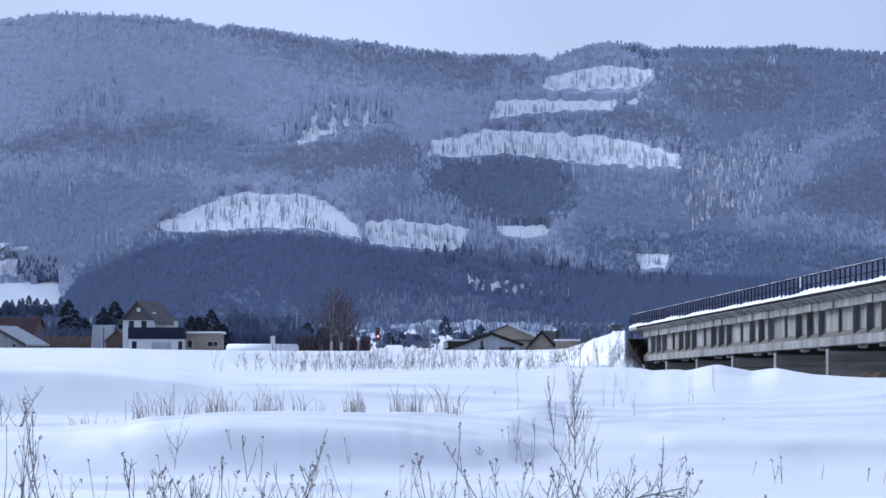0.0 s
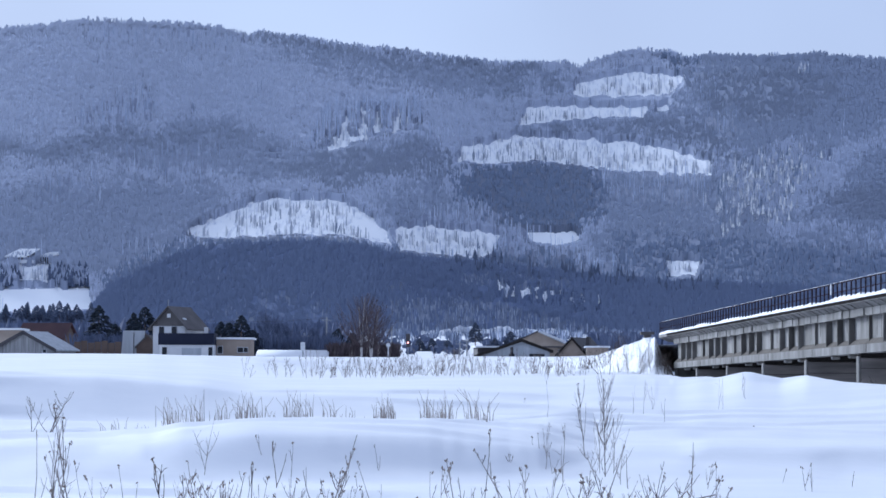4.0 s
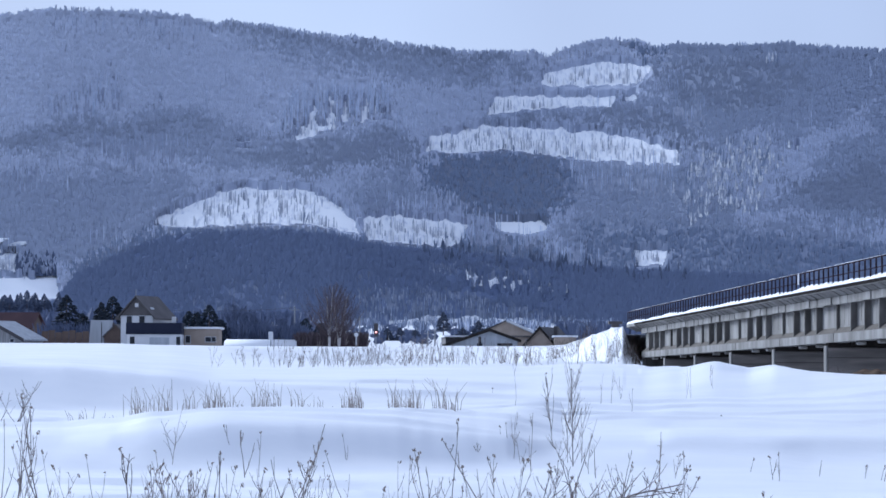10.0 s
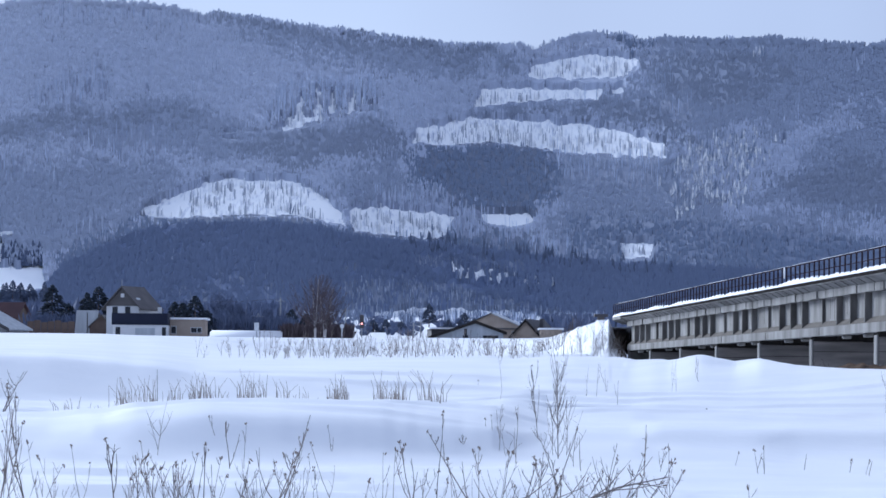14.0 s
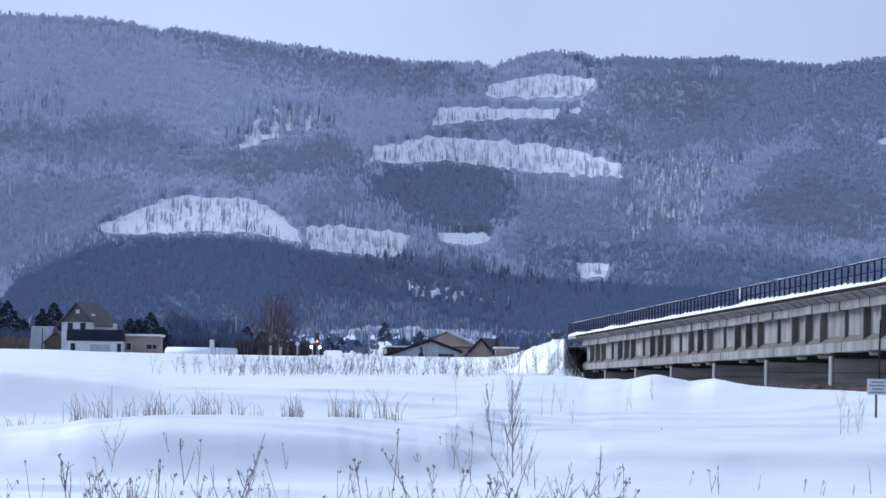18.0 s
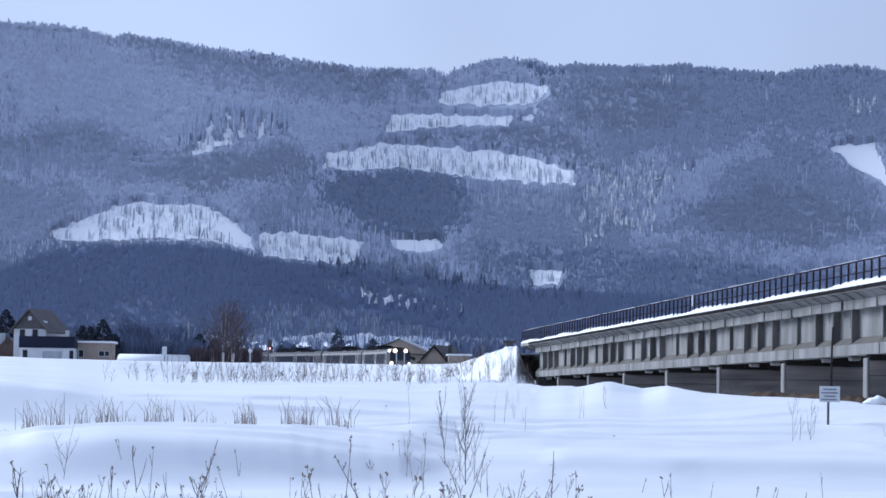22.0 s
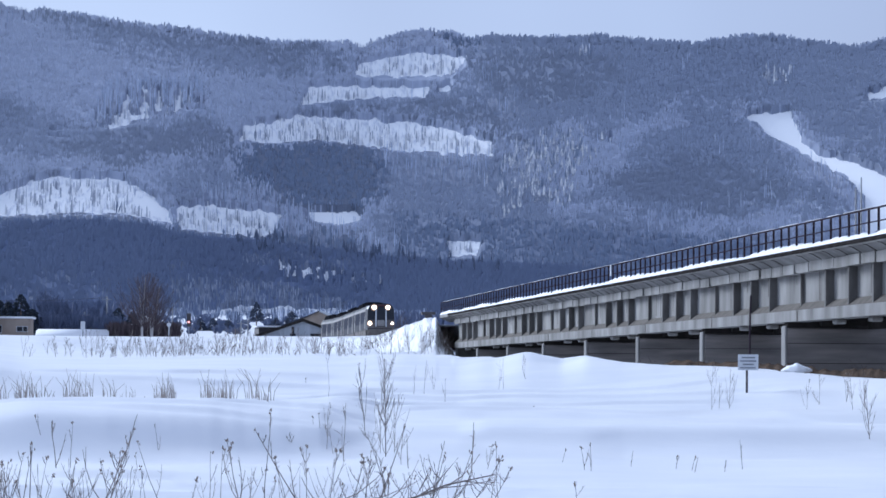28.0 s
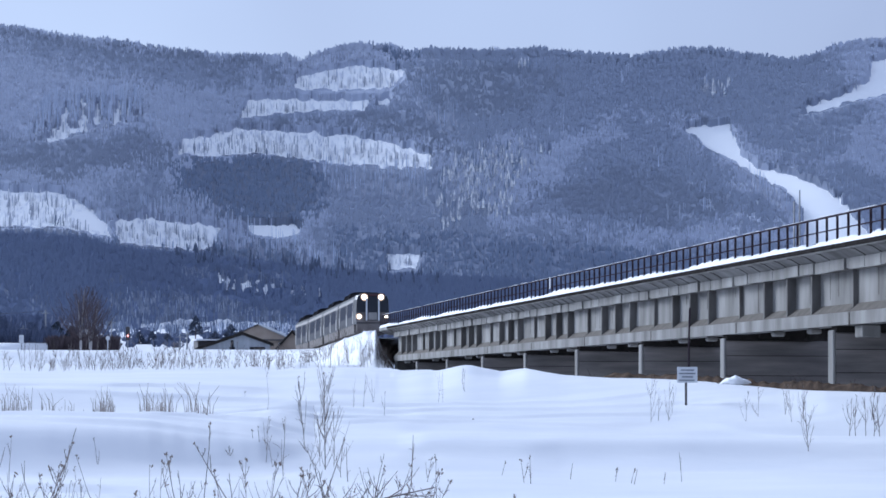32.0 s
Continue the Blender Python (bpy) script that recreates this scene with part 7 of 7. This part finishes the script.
put_weed(-2.50, 43.9, 0.59, 4, 0.6, 2, 0.009, 0.08, 0.3)
put_weed(-2.31, 43.9, 0.48, 3, 0.6, 3, 0.008, 0.08, 0.4)
put_weed(-2.09, 43.9, 0.96, 4, 0.5, 3, 0.013, 0.08, 0.5)
put_weed(-2.01, 43.9, 1.03, 3, 0.6, 0, 0.012, 0.08, 0.65)
put_weed(-1.95, 43.9, 0.74, 4, 0.7, 2, 0.01, 0.08, 0.25)
put_weed(-1.84, 43.9, 0.55, 4, 0.8, 3, 0.008, 0.08, 0.2)
put_weed(-1.65, 43.9, 0.44, 3, 0.8, 1, 0.007, 0.08, -0.3)
put_weed(-1.36, 43.9, 0.52, 1, 0.5, 1, 0.006, 0.08, -0.1)
put_weed(-1.06, 43.9, 0.70, 1, 0.3, 2, 0.008, 0.08, -0.7)
put_weed(-0.86, 43.9, 0.37, 1, 0.4, 1, 0.006, 0.08, 0.1)
put_weed(-0.53, 43.9, 0.70, 2, 0.4, 1, 0.008, 0.08, -0.1)
put_weed(-0.41, 43.9, 0.77, 2, 0.4, 1, 0.008, 0.08, 0.02)
put_weed(-0.10, 43.9, 0.87, 5, 0.5, 5, 0.012, 0.08, -0.2)
put_weed(-0.24, 43.9, 0.52, 3, 0.6, 2, 0.008, 0.08, 0.5)
put_weed(0.16, 43.9, 1.25, 3, 0.25, 1, 0.01, 0.08)
put_weed(0.81, 43.9, 0.94, 4, 0.5, 1, 0.013, 0.08, -0.72)
put_weed(0.49, 43.9, 0.66, 3, 0.5, 1, 0.008, 0.08, -0.3)
put_weed(0.71, 43.9, 0.81, 4, 0.45, 4, 0.009, 0.08, -0.05)
put_weed(0.97, 43.9, 0.74, 4, 0.5, 3, 0.009, 0.08, 0.1)
put_weed(1.19, 43.9, 0.59, 6, 0.9, 2, 0.01, 0.08, 0.4)
put_weed(1.41, 43.9, 0.70, 6, 0.8, 4, 0.01, 0.08, 0.2)
put_weed(1.52, 43.9, 0.92, 3, 0.4, 1, 0.013, 0.08, 0.62)
put_weed(1.67, 43.9, 0.66, 5, 0.8, 4, 0.009, 0.08, -0.3)
put_weed(1.89, 43.9, 0.52, 6, 1.0, 1, 0.009, 0.08, 0.5)
put_weed(2.15, 43.9, 0.66, 6, 0.8, 1, 0.01, 0.08, 0.45)
put_weed(2.27, 43.9, 0.81, 6, 0.5, 0, 0.01, 0.08, 0.25)
put_weed(2.40, 43.9, 0.70, 7, 0.9, 2, 0.011, 0.08, 0.5)
put_weed(2.62, 43.9, 0.59, 7, 1.1, 3, 0.01, 0.08, 0.8)
put_weed(2.88, 43.9, 0.52, 5, 0.9, 3, 0.009, 0.08, 0.6)
put_weed(3.04, 43.9, 0.63, 2, 0.4, 2, 0.008, 0.08, 0.15)
put_weed(3.23, 43.9, 0.85, 1, 0.2, 1, 0.007, 0.08, 0.05)
put_weed(4.25, 43.9, 0.33, 2, 0.8, 1, 0.008, 0.08, -0.1)
put_weed(4.92, 43.9, 0.09, 2, 1.0, 1, 0.01, 0.08, 0.2)

# finer stalks crowding round the taller weeds
for x0, x1, n in ((-5.9, -4.7, 9), (-4.0, -2.7, 20), (-2.4, -1.5, 9), (-0.6, 0.2, 6), (0.5, 2.9, 20)):
    for _ in range(n):
        put_weed(rng.uniform(x0, x1), rng.uniform(43.6, 45.5), rng.uniform(0.2, 0.62), rng.randint(1, 4), 0.6, rng.randint(0, 1), rng.uniform(0.0045, 0.008), 0.14, rng.gauss(0, 0.3))

# a fallen dark branch lying on the snow, its limbs rising from it
fallen = thing("fallen_branch", pose(0.83, 44.3, 0.0), "dark fallen branch with rising limbs on the snow", "branch")
part("limb", tube(bmesh.new(), [(0, 0, 0.0), (0.35, 0.02, 0.06), (0.8, 0.0, 0.03), (1.25, -0.03, 0.10), (1.7, 0.0, 0.28), (2.35, 0.02, 0.42)], 0.026, 0.008, 5), STALK, fallen)
for x0, z0, dx, dz in ((0.05, 0.03, -0.25, 0.35), (0.3, 0.06, 0.6, 0.42), (0.55, 0.05, 0.8, 0.30), (0.9, 0.05, 0.45, 0.55), (1.2, 0.10, 0.7, 0.25), (1.35, 0.14, 0.5, 0.5), (1.6, 0.24, 0.75, 0.12), (1.75, 0.29, 0.4, 0.40), (1.9, 0.33, 0.45, -0.05)):
    pts = [(x0, 0, z0), (x0 + dx * 0.4, rng.uniform(-0.1, 0.1), z0 + dz * 0.25), (x0 + dx * 0.8, rng.uniform(-0.15, 0.15), z0 + dz * 0.7), (x0 + dx, rng.uniform(-0.2, 0.2), z0 + dz)]
    part("twig", tube(bmesh.new(), pts, 0.011, 0.004, 4), STALK, fallen)


# low weeds along the far edge of the flats: a few kinds, repeated
KINDS = [weed(rng, 0.85, 6, 0.6, 0, 0.010, "bank_weed", "thin dead weed along the crest of the snow flats") for _ in range(6)]
for k, ob in enumerate(KINDS):
    px = -7.0 + 1.9 * k
    ob.matrix_basis = pose(px, 140, ground_at(px, 140))
for k in range(170):
    py = rng.uniform(132, 146)
    px = py * rng.triangular(-84, 44, -8) / 1000
    m = pose(px, py, ground_at(px, py), rng.gauss(0, 9), rng.gauss(0, 9), rng.uniform(0, 360)) @ Matrix.Diagonal((1, 1, rng.choice((0.35, 0.5, 0.6, 0.8, 1.0, 1.35)), 1))
    copy_thing(KINDS[k % 6], m)
for k in range(46):
    py = rng.uniform(240, 254)
    px = py * rng.uniform(16, 55) / 1000
    m = pose(px, py, ground_at(px, py), rng.gauss(0, 8), rng.gauss(0, 8), rng.uniform(0, 360)) @ Matrix.Diagonal((1.8, 1.8, rng.uniform(0.9, 2.2), 1))
    copy_thing(KINDS[k % 6], m)

reeds(-7.44, 86.2, 1.09, 57, 0.67, rng)
reeds(-7.11, 95.3, 0.60, 17, 0.58, rng)
reeds(-6.41, 94.5, 0.56, 34, 0.70, rng)
reeds(-5.69, 91.8, 0.69, 23, 0.59, rng)
reeds(-5.06, 94.4, 0.52, 27, 0.73, rng)
reeds(-4.64, 93.9, 0.39, 17, 0.63, rng)
reeds(-4.07, 94.7, 0.40, 13, 0.64, rng)
reeds(-3.30, 94.0, 0.79, 8, 0.38, rng)
reeds(-2.31, 92.2, 0.39, 40, 0.68, rng)
reeds(-2.63, 92.8, 0.27, 13, 0.44, rng)
reeds(-1.27, 90.1, 0.26, 13, 0.70, rng)
reeds(-0.92, 87.9, 0.66, 44, 0.59, rng)
reeds(-0.59, 87.7, 0.26, 13, 0.71, rng)
reeds(-0.06, 89.2, 0.30, 11, 0.75, rng)
reeds(0.27, 75.3, 0.28, 15, 0.56, rng)
reeds(-8.86, 83.2, 0.52, 13, 0.34, rng)
reeds(-8.12, 83.5, 0.70, 6, 0.22, rng)
# brown dead growth on the river bank below the bridge
tagged(reeds(13.40, 113, 1.6, 50, 0.83, rng, "dead_growth", 0.3, DRY_BROWN), "brown dead growth on the bank below the bridge", "dead grass")
tagged(reeds(14.59, 112, 2.4, 110, 1.04, rng, "dead_growth", 0.3, DRY_BROWN), "brown dead growth on the bank below the bridge", "dead grass")
tagged(reeds(15.53, 110, 1.8, 80, 0.99, rng, "dead_growth", 0.3, DRY_BROWN), "brown dead growth on the bank below the bridge", "dead grass")
tagged(reeds(18.59, 101, 1.2, 40, 0.83, rng, "dead_growth", 0.3, DRY_BROWN), "brown dead growth on the bank below the bridge", "dead grass")
tagged(reeds(19.39, 98, 1.2, 60, 1.04, rng, "dead_growth", 0.3, DRY_BROWN), "brown dead growth on the bank below the bridge", "dead grass")
tagged(reeds(19.68, 96, 1.0, 70, 1.16, rng, "dead_growth", 0.3, DRY_BROWN), "brown dead growth on the bank below the bridge", "dead grass")
tagged(reeds(17.74, 104, 1.4, 30, 0.77, rng, "dead_growth", 0.3, DRY_BROWN), "brown dead growth on the bank below the bridge", "dead grass")
tagged(reeds(9.38, 278, 3.0, 60, 1.1, rng, "dead_growth", 0.3, DRY_BROWN), "brown dead growth along the railway embankment", "dead grass")
tagged(reeds(10.32, 272, 2.6, 70, 1.2, rng, "dead_growth", 0.3, DRY_BROWN), "brown dead growth along the railway embankment", "dead grass")
tagged(reeds(11.21, 266, 2.0, 60, 1.2, rng, "dead_growth", 0.3, DRY_BROWN), "brown dead growth along the railway embankment", "dead grass")
tagged(reeds(13.80, 246, 0.9, 60, 1.9, rng, "dead_growth", 0.3, DRY_BROWN), "brown dead growth along the railway embankment", "dead grass")
for x, y, wide, count, high in ((14.0, 248.5, 0.9, 90, 0.9), (14.25, 246.5, 0.7, 70, 0.7), (13.1, 247.5, 0.25, 8, 2.1), (12.35, 248.0, 0.2, 7, 2.0), (12.7, 249.0, 0.9, 14, 1.2), (11.6, 252.0, 1.2, 16, 1.0), (10.9, 256.0, 1.4, 16, 0.9)):
    tagged(reeds(x, y, wide, count, high, rng, "dead_growth", 0.2, DRY_BROWN), "brown dead stalks on the end of the railway embankment", "dead grass")
tagged(reeds(14.10, 244, 0.7, 40, 1.0, rng, "dead_growth", 0.3, DRY_BROWN), "brown dead growth along the railway embankment", "dead grass")

# bare brown earth along the river's edge, behind the crest of the snow
verts, faces = [], []
for i, b in enumerate(np.arange(104, 232, 0.5)):
    d = float(np.interp(b, [99, 124, 144, 159, 176, 189, 207, 255], [114.5, 107.5, 103.5, 100, 96.5, 93.5, 90.5, 90.5]))
    top = ground_at(b * d / 1000, d) + 0.10 + 0.12 * noise.noise((b * 0.09, 0, 0)) + 0.04 * noise.noise((b * 0.4, 3, 0)) - 0.06 + float(np.interp(b, [104, 125, 150, 232], [-0.3, 0.18, 0.28, 0.34]))
    for dy, dz in ((0, -0.5), (0.6, -0.08), (1.6, 0.0), (3.0, -0.3), (6.0, -3.0)):
        verts.append((b * (d + dy) / 1000, d + dy, top + dz + 0.02 * noise.noise((b * 0.8, dy * 2.0, 7))))
    if i:
        for j in range(4):
            k = i * 5 + j
            faces.append((k - 5, k, k + 1, k - 4))
tagged(new("river_bank", mesh_of("river_bank", verts, faces, [EARTH], smooth=True)), "strip of bare brown earth at the river's edge", "bank", kind="structure")

for k in range(15):
    b = 122 + 6.1 * k + rng.uniform(-2, 2)
    d = float(np.interp(b, [99, 124, 144, 159, 176, 189, 207, 255], [115.5, 108.5, 104.5, 101, 97.5, 94.5, 91.5, 91.5]))
    tagged(reeds(b * d / 1000, d, rng.uniform(0.5, 1.2), rng.randint(12, 26), rng.uniform(0.2, 0.5), rng, "dead_growth", 0.35, DRY_BROWN), "brown dead growth on the bare earth below the bridge", "dead grass")

# leafless thicket on the far bank, behind the bridge
r = np.random.default_rng(31)
along, off = r.uniform(12, 200, 2600), r.uniform(7, 16, 2600)
a = radians(2.43)
base = np.stack([14.0 + math.sin(a) * along + math.cos(a) * off, 251.6 - math.cos(a) * along + math.sin(a) * off, np.full(2600, -1.0)], axis=-1)
v, l = spindles(base, r.uniform(3.6, 5.0, 2600), np.full(2600, 0.5), r, 5, 0.12)
tagged(new("bank_thicket", quick_mesh("bank_thicket", v, l, 3, [DRY_BROWN])), "dark leafless thicket on the bank behind the bridge", "shrubs", kind="stuff")


# ---------------------------------------------------------------- signs and posts
# notice board on the bank
notice = thing("notice_board", pose(13.39, 91.0, 1.27), "small weathered white notice board on a dark post", "sign")
k = 0.01528
part("post", boxed(-2.2 * k, 1.8 * k, 0.0, 0.05, -0.4, 66 * k, 0.006), ROOF_BROWN, notice)
part("board", boxed(-16.5 * k, 20 * k, -0.03, -0.004, 43 * k, 71 * k, 0.006), BOARD_WHITE, notice)
for i, (a, b) in enumerate(((-10, 14), (-13, 16), (-8, 12), (-13, 15))):
    part("text_bar", boxed(a * k, b * k, -0.036, -0.0305, (64 - 6 * i) * k, (66.5 - 6 * i) * k), INK, notice)
marker = thing("marker_pole", pose(14.94, 101.00, 2.21), "thin dark marker pole standing before the bridge", "pole")
part("shaft", tube(bmesh.new(), [(0, 0, -3.5), (0, 0, 1.0), (0.03, 0, 2.0)], 0.032, 0.028, 6), RAIL_PAINT, marker)
for x, y, z, h in ((24.64, 137.00, 8.56, 0.97), (24.87, 137.00, 8.14, 1.84)):
    mast = thing("slim_mast", pose(x, y, z), "slim grey mast rising behind the bridge railing", "pole", "masts behind the railing")
    part("shaft", tube(bmesh.new(), [(0, 0, -8), (0, 0, 0), (0, 0, h)], 0.045, 0.03, 6), STEEL, mast)
part("marker_plate", boxed(85.2, 85.5, 0.02, 0.045, 5.05, 5.62), BOARD_WHITE, bridge, "white marker plate on the railing")
# railway signal with its red lamp
signal = thing("railway_signal", pose(-8.50, 440.00, 6.72), "dark railway signal with one red lamp", "signal")
part("mast", tube(bmesh.new(), [(0, 0, -2), (0, 0, 2), (0, 0, 3.2)], 0.07, 0.06, 6), STEEL, signal)
part("head", boxed(-0.28, 0.28, -0.12, 0.1, 1.35, 3.1, 0.06), ROOF_DARK, signal)
bm = bmesh.new()
bmesh.ops.create_uvsphere(bm, u_segments=10, v_segments=6, radius=0.12, matrix=Matrix.Translation((0, -0.14, 1.95)))
part("lamp", bm, LAMP_RED, signal, "glowing red signal lamp")
disc = thing("round_sign", pose(-9.37, 372.00, 6.20), "small round white sign on a pale post", "sign")
part("post", boxed(-0.07, 0.07, 0, 0.08, -1.5, 0.9), BOARD_WHITE, disc)
bm = bmesh.new()
bmesh.ops.create_cone(bm, cap_ends=True, segments=16, radius1=0.24, radius2=0.24, depth=0.04, matrix=pose(0, -0.03, 1.1, 90, 0, 0))
part("disc", bm, BOARD_WHITE, disc)
board = thing("white_sign", pose(-19.11, 378.00, 6.65), "plain white upright sign board beside the line", "sign")
part("post", boxed(-0.05, 0.05, 0.02, 0.1, -1.5, 0.2), STEEL, board)
part("panel", boxed(-0.26, 0.26, -0.03, 0.0, 0.1, 1.05, 0.02), BOARD_WHITE, board)
for x, y, z, h in ((-20.44, 470.00, 7.86, 4.8), (-2.01, 520.00, 7.81, 2.4), (-0.96, 520.00, 7.81, 2.8), (-13.54, 560.00, 10.16, 3.0), (-23.27, 465.00, 7.79, 2.6)):
    pole = thing("utility_pole", pose(x, y, z), "slim grey utility pole among the trees", "pole", "utility poles")
    part("shaft", tube(bmesh.new(), [(0, 0, -3), (0, 0, 0), (0, 0, h)], 0.14, 0.10, 6), STEEL, pole)
    part("cross_arm", boxed(-0.7, 0.7, -0.05, 0.05, h - 0.5, h - 0.4), STEEL, pole)
cable = thing("power_cable", Matrix(), "thin dark power cable strung from house to pole", "cable")
ends = Vector((-37.83, 440.00, 11.53)), Vector((-20.44, 470.00, 12.51))
part("strand", tube(bmesh.new(), [ends[0].lerp(ends[1], k / 10) - Vector((0, 0, 0.35 * math.sin(math.pi * k / 10))) for k in range(11)], 0.022, 0.022, 4), ROOF_DARK, cable)
# heaps by the river piers
for x, y, z, wide, high, what, label, mat in ((15.95, 98.4, 1.98, 0.42, 0.17, "snow_heap", "small heap of snow on grey stones", SNOW_FAR), (18.18, 96.00, 1.70, 0.52, 0.16, "earth_mound", "brown earth mound at the foot of the pier", DRY_BROWN)):
    bm = bmesh.new()
    bmesh.ops.create_icosphere(bm, subdivisions=3, radius=1.0)
    for v in bm.verts:
        n3 = noise.noise(v.co * 2.3) * 0.35 + noise.noise(v.co * 6.0) * 0.12 + 1
        up = max(v.co.z, -0.6)
        v.co = Vector((v.co.x * wide * n3 * (1.0 - 0.7 * max(up, 0)), v.co.y * 0.4 * n3, up * high * n3))
    heap = thing(what, pose(x, y, z), label, what.split("_")[1])
    part("mass", bm, mat, heap, smooth=True)


motions()
